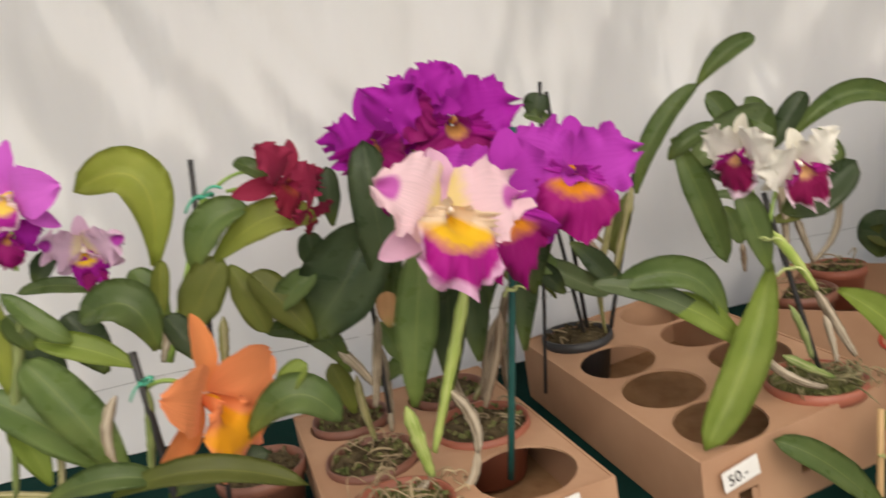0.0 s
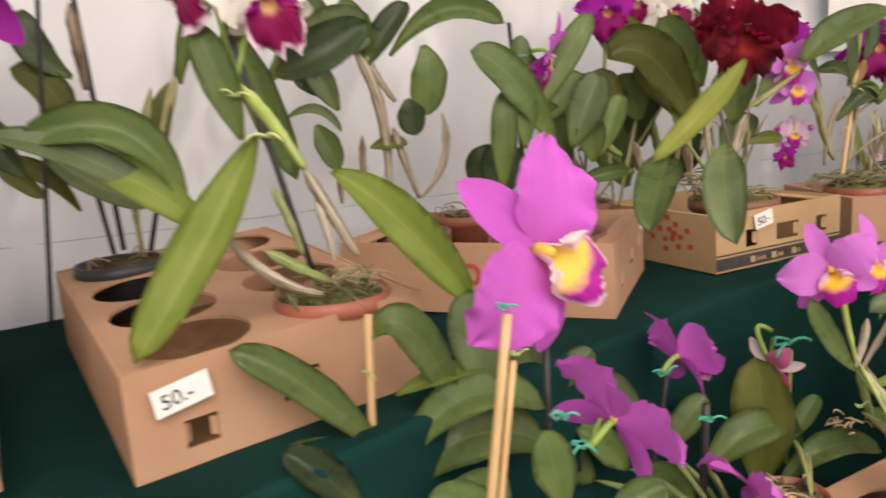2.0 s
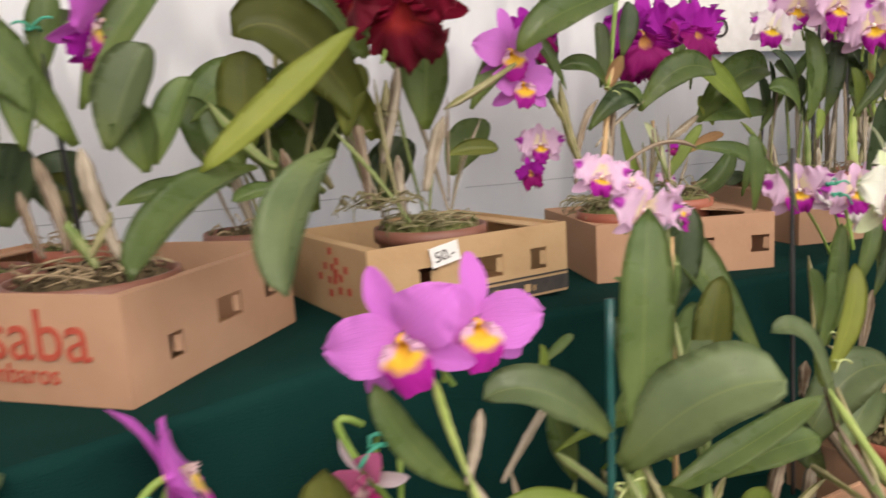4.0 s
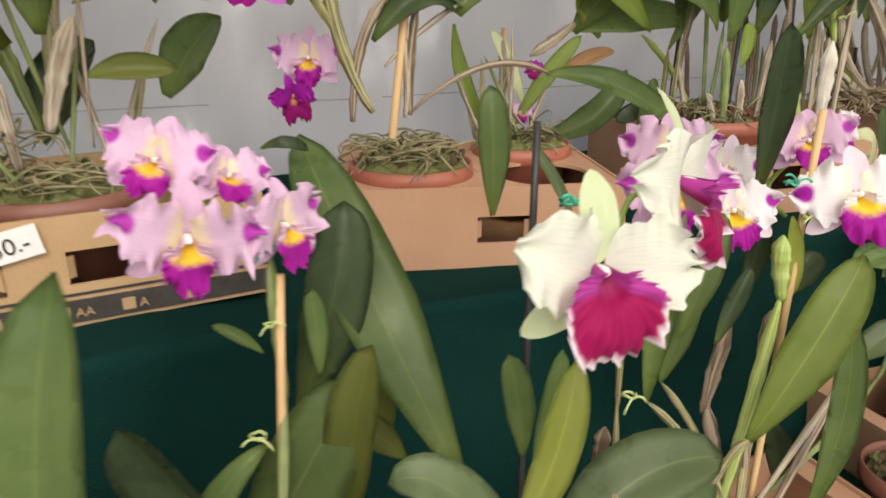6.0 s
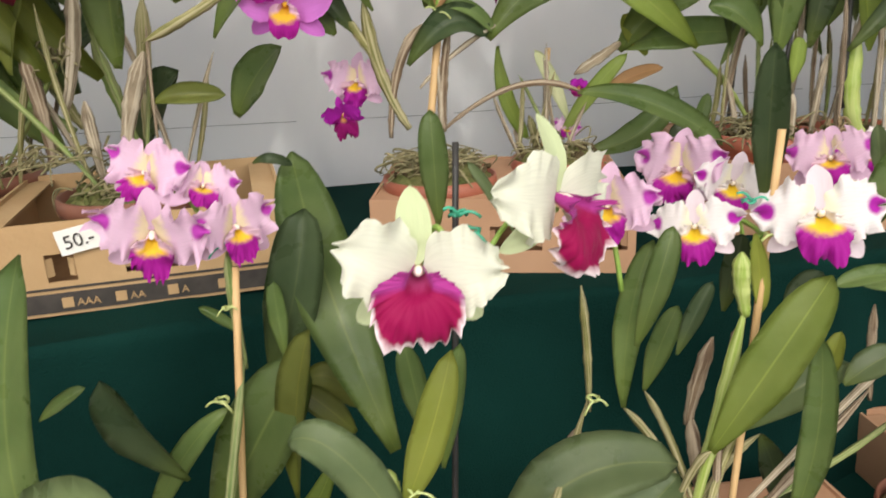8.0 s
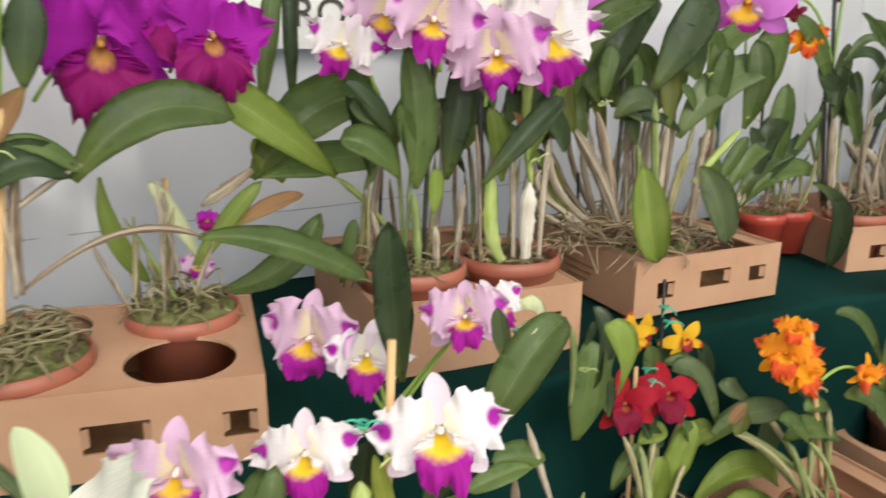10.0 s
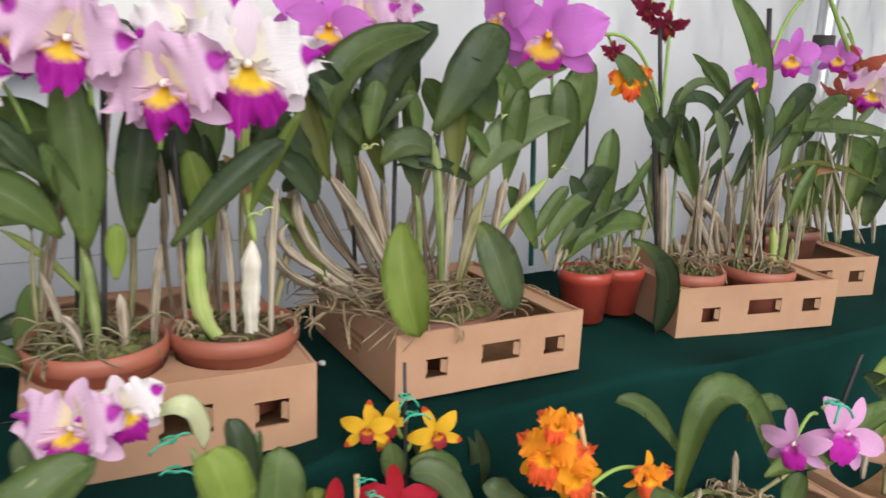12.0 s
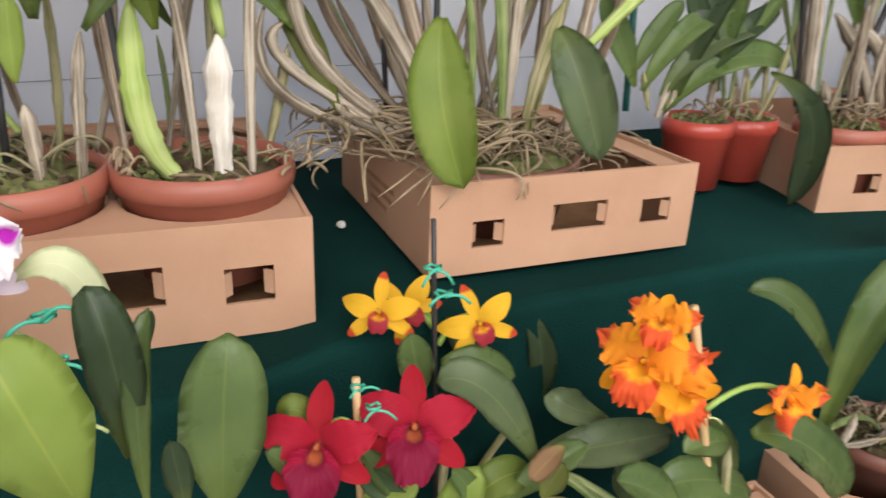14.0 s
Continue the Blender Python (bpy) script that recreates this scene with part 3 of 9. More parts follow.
def flower(plant, c, face, size, which, roll=0.0, nod=0.0, cup=0.0, label=""):
    """A cattleya bloom: three sepals, two broad ruffled petals and a frilled lip round a column. size: across."""
    k, c = KINDS[which], V(c)
    s0 = nextseed()
    g = random.Random(s0)
    f = V(face).normalized()
    f = (Matrix.Rotation(radians(g.uniform(-11, 11)), 3, "Z") @ f + Vector((0, 0, g.uniform(-0.22, 0.16)))).normalized()
    roll += g.uniform(-16, 16)
    up = (Vector((0, 0, 1)) - f * f.z).normalized()
    up = Matrix.Rotation(radians(roll), 3, f) @ up
    rt = up.cross(f).normalized()
    R = size * 0.56

    def ray(ang, ln, back=0.0, bow=0.12):
        d = rt * math.sin(radians(ang)) + up * math.cos(radians(ang))
        a = c + d * R * 0.06
        b = c + d * ln * R + f * (back * R)
        return curve(a, (a + b) / 2 + f * bow * R, b, 22)

    # heart of the bloom: short ovary and column, one mesh, carries the rest
    bm = tube([c - f * R * 0.02, c + f * R * 0.05, c + f * R * 0.13, c + f * R * 0.2], [R * 0.055, R * 0.065, R * 0.06, R * 0.035], 8)
    core = part("flower", bm, COL if which in ("whitebig", "splash", "lilac", "cream", "white", "blush") else k["throat"], plant, label)
    part("ovary", tube(curve(c - f * R * 0.42 - up * R * 0.16, c - f * R * 0.2 - up * R * 0.03, c, 5), R * 0.05, 8), STEM, core)
    for ang in (0, 128, 232):
        part("sepal", blade(ray(ang + g.uniform(-7, 7), 0.84 if ang == 0 and k["ruffle"] > 0.1 else 1.0, -0.12 - cup * 0.4 + g.uniform(-0.2, 0.1), 0.08), R * (0.42 if k["broad"] > 0.4 else 0.36), f, 0.2, 1.05, 4, 0.02, 2, s0 + ang), k["sep"], core)
    for ang in (k["spread"], -k["spread"]):
        part("petal", blade(ray(ang + g.uniform(-8, 8), 1.0, 0.05 + cup + g.uniform(-0.3, 0.25), 0.16), R * k["broad"] * 1.5, f, 0.1, 0.78, 12, k["ruffle"] * (1.6 if k["ruffle"] > 0.08 else 1.1), 1.8 + g.random() * 1.4, s0 + ang, tip=0.15, frill=k["ruffle"] * 0.3), k["pet"], core)
    # lip: side lobes rolled round the column, and a frilled front lobe hanging from their mouth
    ls, lobe = k["lipsize"], k["lobe"]
    bm = bmesh.new()
    uvl, uve = bm.loops.layers.uv.new("UVMap"), bm.loops.layers.uv.new("Edge")
    n, seg = 14, 72
    axis0 = (f * 0.92 - up * 0.3).normalized()
    rows = []
    ph = g.uniform(0, 6)
    rfl = min(1.3, k["ruffle"] * 10) * R * ls
    for i in range(n + 1):
        s = i / n
        row = []
        for j in range(seg + 1):
            a = -2.6 + 5.2 * j / seg
            w = 1 / (1 + (abs(a) / (0.72 + 0.26 * lobe)) ** 4) - 0.07 * math.exp(-(a / 0.2) ** 2)
            t = s * (0.5 + 0.5 * w)
            m, kk = min(t, 0.42) / 0.42, max(0, t - 0.42) / 0.58
            rad = -up * math.cos(a) + rt * math.sin(a)
            q = c + axis0 * (R * ls * 0.46 * m) + rad * (R * ls * (0.09 + 0.11 * m))
            q += (-up * (0.62 + 0.25 * kk) + f * (0.5 - 0.55 * kk)) * (R * ls * 0.85 * kk * w)
            q += rt * (math.sin(a) * R * ls * lobe * 0.62 * kk ** 0.8 * (1 - 0.25 * kk)) + rad * (R * ls * 0.25 * kk * (1 - w))
            fr = s ** 4 * 0.26 * noise.noise((a * 2.1 + ph * 3, s * 2.6, s0)) + s ** 7 * (0.16 * noise.noise((a * 8.5 + ph, s * 5, s0 + 9.5)) + 0.045 * math.sin(a * 29 + ph + 5 * s))
            q += (f * 1.2 - up * 0.5 * w + rad * 0.5 * (1 - w)) * (fr * rfl) + f * (0.1 * R * ls * kk * math.cos(a * 2.6 + ph * 0.3))
            row.append((bm.verts.new(q), t))
        rows.append(row)
    for i in range(n):
        for j in range(seg):
            four = (rows[i][j], rows[i][j + 1], rows[i + 1][j + 1], rows[i + 1][j])
            fc = bm.faces.new([x[0] for x in four])
            for lp, x, q, e in zip(fc.loops, four, (j, j + 1, j + 1, j), (i, i, i + 1, i + 1)):
                lp[uve].uv = (0.5, e / n)
                lp[uvl].uv = (2 * q / seg - 1, x[1])
    part("lip", bm, k["lip"], core)
    return core


def holed_panel(origin, ux, uy, w, h, th, holes, bm=None):
    """A board w by h at origin along ux, uy, th thick, with rectangular holes (x0, y0, x1, y1)."""
    bm = bm or bmesh.new()
    o, ux, uy = V(origin), V(ux).normalized(), V(uy).normalized()
    nz = ux.cross(uy) * th
    xs = sorted({0, w, *[x for q in holes for x in (q[0], q[2])]})
    ys = sorted({0, h, *[y for q in holes for y in (q[1], q[3])]})
    solid = {}
    for i in range(len(xs) - 1):
        for j in range(len(ys) - 1):
            cx, cy = (xs[i] + xs[i + 1]) / 2, (ys[j] + ys[j + 1]) / 2
            solid[i, j] = not any(q[0] < cx < q[2] and q[1] < cy < q[3] for q in holes)
    vs = {}

    def vert(i, j, back):
        if (i, j, back) not in vs:
            vs[i, j, back] = bm.verts.new(o + ux * xs[i] + uy * ys[j] - nz * back)
        return vs[i, j, back]

    for (i, j), on in solid.items():
        if not on:
            continue
        bm.faces.new((vert(i, j, 0), vert(i + 1, j, 0), vert(i + 1, j + 1, 0), vert(i, j + 1, 0)))
        bm.faces.new((vert(i, j + 1, 1), vert(i + 1, j + 1, 1), vert(i + 1, j, 1), vert(i, j, 1)))
        for di, dj, p, q in ((-1, 0, (i, j + 1), (i, j)), (1, 0, (i + 1, j), (i + 1, j + 1)), (0, -1, (i, j), (i + 1, j)), (0, 1, (i + 1, j + 1), (i, j + 1))):
            if not solid.get((i + di, j + dj), False):
                bm.faces.new((vert(*q, 0), vert(*p, 0), vert(*p, 1), vert(*q, 1)))
    return bm


def ring_sheet(o, ux, uy, w, d, nx, ny, rad, z):
    """The lid of a pot tray: a board with nx by ny round holes."""
    bm = bmesh.new()
    o, ux, uy = V(o), V(ux), V(uy)
    cw, cd, seg = w / nx, d / ny, 24
    for i in range(nx):
        for j in range(ny):
            c = o + ux * (cw * (i + 0.5)) + uy * (cd * (j + 0.5))
            inner, outer, low = [], [], []
            for k in range(seg):
                a = k * 2 * math.pi / seg + math.pi / 4
                ca, sa = math.cos(a), math.sin(a)
                q = 1 / max(abs(ca), abs(sa))
                outer.append(bm.verts.new(c + ux * (ca * q * cw / 2) + uy * (sa * q * cd / 2)))
                inner.append(bm.verts.new(c + ux * (ca * rad) + uy * (sa * rad)))
                low.append(bm.verts.new(c + ux * (ca * rad) + uy * (sa * rad) - Vector((0, 0, 0.004))))
            for k in range(seg):
                k2 = (k + 1) % seg
                bm.faces.new((outer[k], outer[k2], inner[k2], inner[k]))
                bm.faces.new((inner[k], inner[k2], low[k2], low[k]))
    bmesh.ops.remove_doubles(bm, verts=bm.verts, dist=0.0005)
    return bm


def carton(name, x, y, angle, w, d, h, label, holes=(), side_holes=(), lid=None, mat=None, z=1.0, rise=0.0, back=0.0):
    """A cardboard tray whose front left bottom corner is at x, y, front along the angle; rise and back are the slopes of its stand along the front and towards the wall. holes on the front, side_holes on the right side."""
    mat = mat or CARD
    a = radians(angle)
    ux, uy, uz = Vector((math.cos(a), math.sin(a), rise)), Vector((-math.sin(a), math.cos(a), back)), Vector((0, 0, 1))
    o, th = Vector((x, y, z)), 0.004
    box = thing(name, o, label, "cardboard box", "cardboard trays on the tables")
    part("front_panel", holed_panel(o, ux, uz, w, h, th, holes), mat, box, smooth=False)
    part("back_panel", holed_panel(o + ux * w + uy * d, -ux, uz, w, h, th, ()), mat, box, smooth=False)
    part("side_panel", holed_panel(o + uy * (d - th), -uy, uz, d - 2 * th, h - 0.001, th, ()), mat, box, smooth=False)
    part("side_panel", holed_panel(o + ux * w + uy * th, uy, uz, d - 2 * th, h - 0.001, th, side_holes), mat, box, smooth=False)
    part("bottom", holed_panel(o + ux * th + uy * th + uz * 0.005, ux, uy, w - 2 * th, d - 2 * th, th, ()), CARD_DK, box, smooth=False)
    for hs, org, dr, inn in ((holes, o, ux, uy), (side_holes, o + ux * w, uy, -ux)):
        for q in hs:
            # the punched tabs, bent inwards on the hole's short edges
            hh = q[3] - q[1]
            for xx, sg in ((q[0], 1), (q[2], -1)):
                t0 = org + dr * xx + uz * (q[1] + hh * 0.18) + inn * 0.0015
                tab = holed_panel(t0, dr * sg * 0.75 + inn * 0.65, uz, 0.0085, hh * 0.64, 0.0025, ())
                part("hole_flap", tab, mat, box, smooth=False)
    if lid:
        nx, ny, rad = lid
        part("lid", ring_sheet(o + ux * th + uy * th + uz * (h - 0.0025), ux, uy, w - 2 * th, d - 2 * th, nx, ny, rad, 0), mat, box, smooth=False)
    else:
        for k in (0, 1):
            fl = holed_panel(o + ux * (th if k == 0 else w - 0.03 - th) + uy * (th + 0.002) + uz * (h - 0.006), ux, uy, 0.03, d - 0.016, 0.003, ())
            part("inner_flap", fl, mat, box, smooth=False)
    return box, o, ux, uy, uz, h


def text(body, size, o, ux, uz, depth=0.0006):
    cu = bpy.data.curves.new("lettering", "FONT")
    cu.body, cu.size, cu.extrude = body, size, depth
    ob = bpy.data.objects.new("lettering", cu)
    me = bpy.data.meshes.new_from_object(ob)
    bpy.data.objects.remove(ob)
    ux, uz = V(ux).normalized(), V(uz).normalized()
    n = ux.cross(uz)
    m = Matrix((ux, uz, n)).transposed().to_4x4()
    m.translation = V(o)
    me.transform(m)
    bm = bmesh.new()
    bm.from_mesh(me)
    return bm


def price(at, ux, uz, w, h, body, lean=0.0):
    """A handwritten white price label stuck on a box."""
    ux, uz = V(ux).normalized(), V(uz).normalized()
    n = ux.cross(uz)
    r = Matrix.Rotation(radians(lean), 3, n)
    ux, uz = r @ ux, r @ uz
    lb = thing("price_label", at, "white paper price label stuck on a cardboard tray", "price label", "price labels")
    part("paper", holed_panel(V(at) + n * 0.0012, ux, uz, w, h, 0.0008, ()), PAPER, lb, smooth=False)
    part("handwriting", text(body, h * 0.75, V(at) + n * 0.002 + ux * w * 0.12 + uz * h * 0.22, ux + uz * 0.04, uz, 0.0003), INK_BLACK, lb, smooth=False)
    return lb


# ---- the large structure ----
def poly_y(table, x):
    for (x0, y0), (x1, y1) in zip(table, table[1:]):
        if x <= x1 or (x1, y1) == table[-1]:
            return y0 + (y1 - y0) * (x - x0) / (x1 - x0)


EDGE = [(-4.4, -1.12), (-2.9, -0.745), (-2.55, -0.635), (-1.92, -0.385), (-1.63, -0.265), (-1.2, -0.15), (-0.89, -0.14), (-0.4, -0.045), (2.6, -0.02)]
WALL = [(-4.4, -0.10), (-2.9, 0.13), (-2.1, 0.32), (-1.5, 0.40), (-0.7, 0.44), (2.6, 0.58)]


def sheet(xs, rows, name, mat, label, category, kind="structure"):
    bm = bmesh.new()
    grid = [[bm.verts.new(r(x)) for x in xs] for r in rows]
    for u, v in zip(grid, grid[1:]):
        for k in range(len(xs) - 1):
            bm.faces.new((u[k], u[k + 1], v[k + 1], v[k]))
    bmesh.ops.recalc_face_normals(bm, faces=bm.faces)
    return tagged(part(name, bm, mat), label, category, "", kind)


XS = [-4.4 + 7.0 * i / 240 for i in range(241)]
XS2 = [-4.4 + 7.0 * i / 420 for i in range(421)]


SINK = [(-4.4, 0.0), (-2.95, 0.0), (-2.6, 0.032), (-2.3, 0.012), (-2.1, 0.0), (-1.42, 0.0), (-1.2, 0.02), (-0.45, 0.018), (-0.35, 0.004), (0.1, 0.003), (0.28, 0.018), (0.7, 0.018), (2.6, 0.02)]


def drape(x, s):
    """The cloth's fall from the upper table to the lower one, in soft folds."""
    y = poly_y(EDGE, x)
    f = 0.016 * math.sin(x * 9 + 0.7 * math.sin(x * 3.1)) + 0.01 * math.sin(x * 23 + 1 + math.sin(x * 5)) + 0.006 * noise.noise((x * 6, s * 5, 2))
    return Vector((x, y - 0.012 - 0.03 * s + f * s, 1.0 - poly_y(SINK, x) * (1 - s) - 0.34 * s))


def top(x, s):
    y0, y1 = poly_y(EDGE, x), poly_y(WALL, x)
    return Vector((x, y0 + (y1 - y0) * s, 1.0 - poly_y(SINK, x) * (1 - s) + 0.0012 * math.sin(x * 17 + s * 9) - 0.004 * max(0, noise.noise((x * 5 + s * 2, s * 3, 4)))))


sheet(XS, [lambda x, s=i / 8: top(x, 1 - s) for i in range(9)] + [lambda x, k=k: Vector((x, poly_y(EDGE, x) - 0.014 * math.sin(k * 0.3), 1.0 - poly_y(SINK, x) - 0.014 * (1 - math.cos(k * 0.3)))) for k in range(1, 6)] + [lambda x, s=i / 14: drape(x, s) for i in range(1, 15)], "table_cloth", CLOTH, "dark green cloth draped over the upper table", "table cloth")
LOWZ = 0.66
sheet(XS, [lambda x, s=i / 5: Vector((x, poly_y(EDGE, x) + 0.05 - 0.50 * s, LOWZ)) for i in range(6)] + [lambda x, s=i / 6: Vector((x, poly_y(EDGE, x) - 0.46 - 0.02 * s + 0.015 * s * math.sin(x * 11), LOWZ - 0.65 * s)) for i in range(7)], "lower_table_cloth", CLOTH, "dark green cloth draped over the lower table", "table cloth")


def film(x, z):
    y = poly_y(WALL, x)
    w = 0.018 * noise.noise((x * 1.3 + z * 0.9, z * 0.7, 3)) + 0.009 * noise.noise((x * 4 + z * 3, z * 2.2, 8)) + 0.005 * math.sin((x * 0.8 - z * 0.45) * 26 + 2 * noise.noise((x, z, 1)))
    r = noise.noise(((x * 0.88 + z * 0.47) * 8, (z * 0.88 - x * 0.47) * 1.1, 5))
    r2 = noise.noise(((x * 0.93 - z * 0.37) * 13 + 3, (z * 0.93 + x * 0.37) * 1.6, 11))
    return Vector((x, y + w + 0.012 * (1 - abs(r) * 2) + 0.006 * (1 - abs(r2) * 2), z))


sheet(XS2, [lambda x, z=i * 0.03: film(x, z) for i in range(87)], "wall_back", FILM, "wrinkled white plastic sheet wall behind the tables", "wall")
bm = tube([film(x, 1.135 + 0.012 * math.sin(x * 1.3)) + Vector((0, -0.006, 0)) for x in XS[::8]], 0.0004, 5)
tagged(part("wall_cord", bm, INK_BLACK), "thin dark cord strung along the plastic wall", "cord", "", "structure")
bm = holed_panel((-6, -4, 0), (1, 0, 0), (0, 1, 0), 10, 5.5, 0.05, ())
tagged(part("floor", bm, FLOOR), "grey concrete floor", "floor", "", "structure")
bm = bmesh.new()
RX = [-4.5 + 0.5 * i for i in range(15)]
g0 = [bm.verts.new((x, -1.5, 2.95 + 0.03 * math.sin(x * 3))) for x in RX]
g1 = [bm.verts.new((x, 0.7, 2.55)) for x in RX]
for k in range(14):
    bm.faces.new((g0[k], g0[k + 1], g1[k + 1], g1[k]))
tagged(part("ceiling", bm, FABRIC), "white tent roof fabric", "tent roof", "", "structure")
for nm, xx in (("wall_left", -4.45), ("wall_right", 2.65)):
    bm = holed_panel((xx, -1.6, 0), (0, 1, 0), (0, 0, 1), 2.3, 2.8, 0.01, ())
    tagged(part(nm, bm, FABRIC), "white tent side wall", "wall", "", "structure")

# ---- cardboard trays on the upper table ----
HZ = 0.10
three = lambda w: ((w * 0.145, 0.026, w * 0.255, 0.053), (w * 0.43, 0.034, w * 0.64, 0.062), (w * 0.78, 0.032, w * 0.90, 0.058))
tray_a = carton("pot_tray", -3.036, -0.648, 16, 0.36, 0.50, HZ, "brown cardboard pot tray with round holes, priced 60", ((0.25, 0.0, 0.285, 0.032),), (), (2, 3, 0.073))
price((-2.80, -0.588, 1.062), tray_a[2], (0, 0, 1), 0.062, 0.032, "60.-", 6)
tray_b = carton("pot_tray", -2.574, -0.537, 17, 0.352, 0.54, 0.118, "brown cardboard pot tray with empty round holes, priced 50", ((0.055, 0.02, 0.09, 0.052), (0.165, 0.035, 0.21, 0.068)), (), (2, 4, 0.066), None, 0.972, 0.06, 0.05)
price((-2.545, -0.537, 1.04), tray_b[2], (0, 0, 1), 0.06, 0.03, "50.-", 8)
tray_c = carton("printed_box", -1.921 - 0.46 * math.cos(radians(-38)), -0.338 + 0.46 * math.sin(radians(38)), -38, 0.46, 0.33, 0.115, "brown cardboard fruit box printed in red, full of pots", (), ((0.06, 0.03, 0.085, 0.058), (0.15, 0.045, 0.2, 0.075), (0.255, 0.05, 0.285, 0.08)))
oc, uc, vc = tray_c[1], tray_c[2], tray_c[3]
nc = -vc
part("lettering", text("ossaba", 0.078, oc + uc * 0.212 + Vector((0, 0, 0.047)) + nc * 0.0012, uc, (0, 0, 1)), INK_RED, tray_c[0], "red printed word", smooth=False)
part("lettering", text("cambaros", 0.03, oc + uc * 0.26 + Vector((0, 0, 0.022)) + nc * 0.0012, uc, (0, 0, 1)), INK_RED, tray_c[0], "faded red print", smooth=False)
price(oc + uc * 0.46 + vc * 0.27 + Vector((0, 0, 0.088)) + uc * 0.001, vc, (0, 0, 1), 0.045, 0.03, "50", -8)
tray_d = carton("printed_box", -1.637, -0.185, 11, 0.335, 0.30, 0.105, "tan cardboard box with a dark printed band, priced 50", ((0.075, 0.038, 0.105, 0.07), (0.155, 0.04, 0.215, 0.072), (0.265, 0.04, 0.295, 0.072)), (), None, CARD_TAN)
od, ud, vd = tray_d[1], tray_d[2], tray_d[3]
part("printed_band", holed_panel(od - vd * 0.0015 + Vector((0, 0, 0.004)), ud, (0, 0, 1), 0.335, 0.022, 0.0009, ()), INK_BLACK, tray_d[0], "dark brown printed band", smooth=False)
part("printed_line", holed_panel(od - vd * 0.0015 + Vector((0, 0, 0.03)), ud, (0, 0, 1), 0.335, 0.0025, 0.0009, ()), INK_BLACK, tray_d[0], smooth=False)
for i, s in enumerate(("AAA", "AA", "A", "B")):
    q = od + ud * (0.085 + 0.055 * i) - vd * 0.003 + Vector((0, 0, 0.009))
    part("printed_square", holed_panel(q, ud, (0, 0, 1), 0.0115, 0.0115, 0.0009, ()), CARD_TAN, tray_d[0], smooth=False)
    part("lettering", text(s, 0.012, q + ud * 0.015 + Vector((0, 0, 0.001)), ud, (0, 0, 1)), CARD_TAN, tray_d[0], smooth=False)
for i in range(14):
    a = i * 2.4
    q = od + vd * (0.11 + 0.0055 * i ** 0.9 * math.cos(a)) - ud * 0.0015 + Vector((0, 0, 0.055 + 0.005 * i ** 0.8 * math.sin(a)))
    part("printed_blossom", holed_panel(q, -vd, (0, 0, 1), 0.012, 0.01, 0.0009, ()), INK_RED, tray_d[0], smooth=False)
price(od + ud * 0.095 + Vector((0, 0, 0.068)) - vd * 0.004, ud, (0, 0, 1), 0.046, 0.028, "50.-", 10)
tray_e = carton("pot_tray", -1.214, -0.055, -9, 0.330, 0.25, 0.098, "brown cardboard pot tray with one empty round hole", ((0.15, 0.03, 0.215, 0.062), (0.285, 0.03, 0.32, 0.06)), (), (2, 2, 0.059), None, 0.984, -0.01, 0.02)
tray_f = carton("pot_tray", -0.717, 0.004, -3, 0.305, 0.34, 0.101, "brown cardboard tray holding two large terracotta pots", ((0.128, 0.036, 0.186, 0.07), (0.232, 0.03, 0.272, 0.062)), (), (2, 2, 0.072), None, 0.984, 0.0, 0.03)
tray_g = carton("pot_tray", -0.300, 0.004, -2, 0.299, 0.31, 0.092, "open brown cardboard tray with three punched holes", three(0.299), (), None, None, 1.004)
tray_h = carton("pot_tray", 0.284, 0.066, -13, 0.345, 0.28, 0.091, "open brown cardboard tray with three punched holes", three(0.345), (), None, None, 0.984, 0.01, 0.03)
tray_i = carton("pot_tray", 0.60, 0.165, -13, 0.34, 0.24, 0.088, "brown cardboard tray with punched holes against the wall", three(0.34), (), None, None, 0.984, 0.0, 0.03)
# soft printing on the long side of a tray
og, ug, vg = tray_g[1], tray_g[2], tray_g[3]
for i in range(3):
    part("faded_print", holed_panel(og + vg * (0.2 - 0.01 * i) - ug * 0.0015 + Vector((0, 0, 0.05 - 0.012 * i)), -vg, (0, 0, 1), 0.1 - 0.02 * i, 0.005, 0.0009, ()), CARD_DK, tray_g[0], smooth=False)

# ---- plants on the upper table ----
def ring(tray, w, d, nx, ny, i, j, dz):
    """The middle of one hole of a tray's lid, dz above it."""
    o, ux, uy = tray[1], tray[2], tray[3]
    return o + ux * (w * (i + 0.5) / nx) + uy * (d * (j + 0.5) / ny) + Vector((0, 0, tray[5] + dz))

p = thing("orchid_plant", (-3.280, -0.620, 1.000), "orchid with a coral orange flower in a terracotta pot", "orchid")
pot(p, (-3.280, -0.620, 1.100), 0.075, 0.100, TERRA, 0.012, BARK)
leaf(p, (-3.217, -0.720, 1.287), (-3.287, -0.720, 1.429), 0.048, (0.39, -0.73, 0.56), "m")
leaf(p, (-3.226, -0.720, 1.295), (-3.335, -0.720, 1.399), 0.046, (0.41, -0.71, 0.57), "m")
leaf(p, (-3.179, -0.720, 1.403), (-3.272, -0.720, 1.446), 0.029, (0.39, -0.77, 0.51), "l")
leaf(p, (-3.157, -0.720, 1.417), (-3.224, -0.720, 1.458), 0.045, (0.36, -0.79, 0.50), "m", (-3.170, -0.732, 1.469))
leaf(p, (-3.295, -0.720, 1.296), (-3.314, -0.720, 1.374), 0.029, (0.43, -0.70, 0.58), "l")
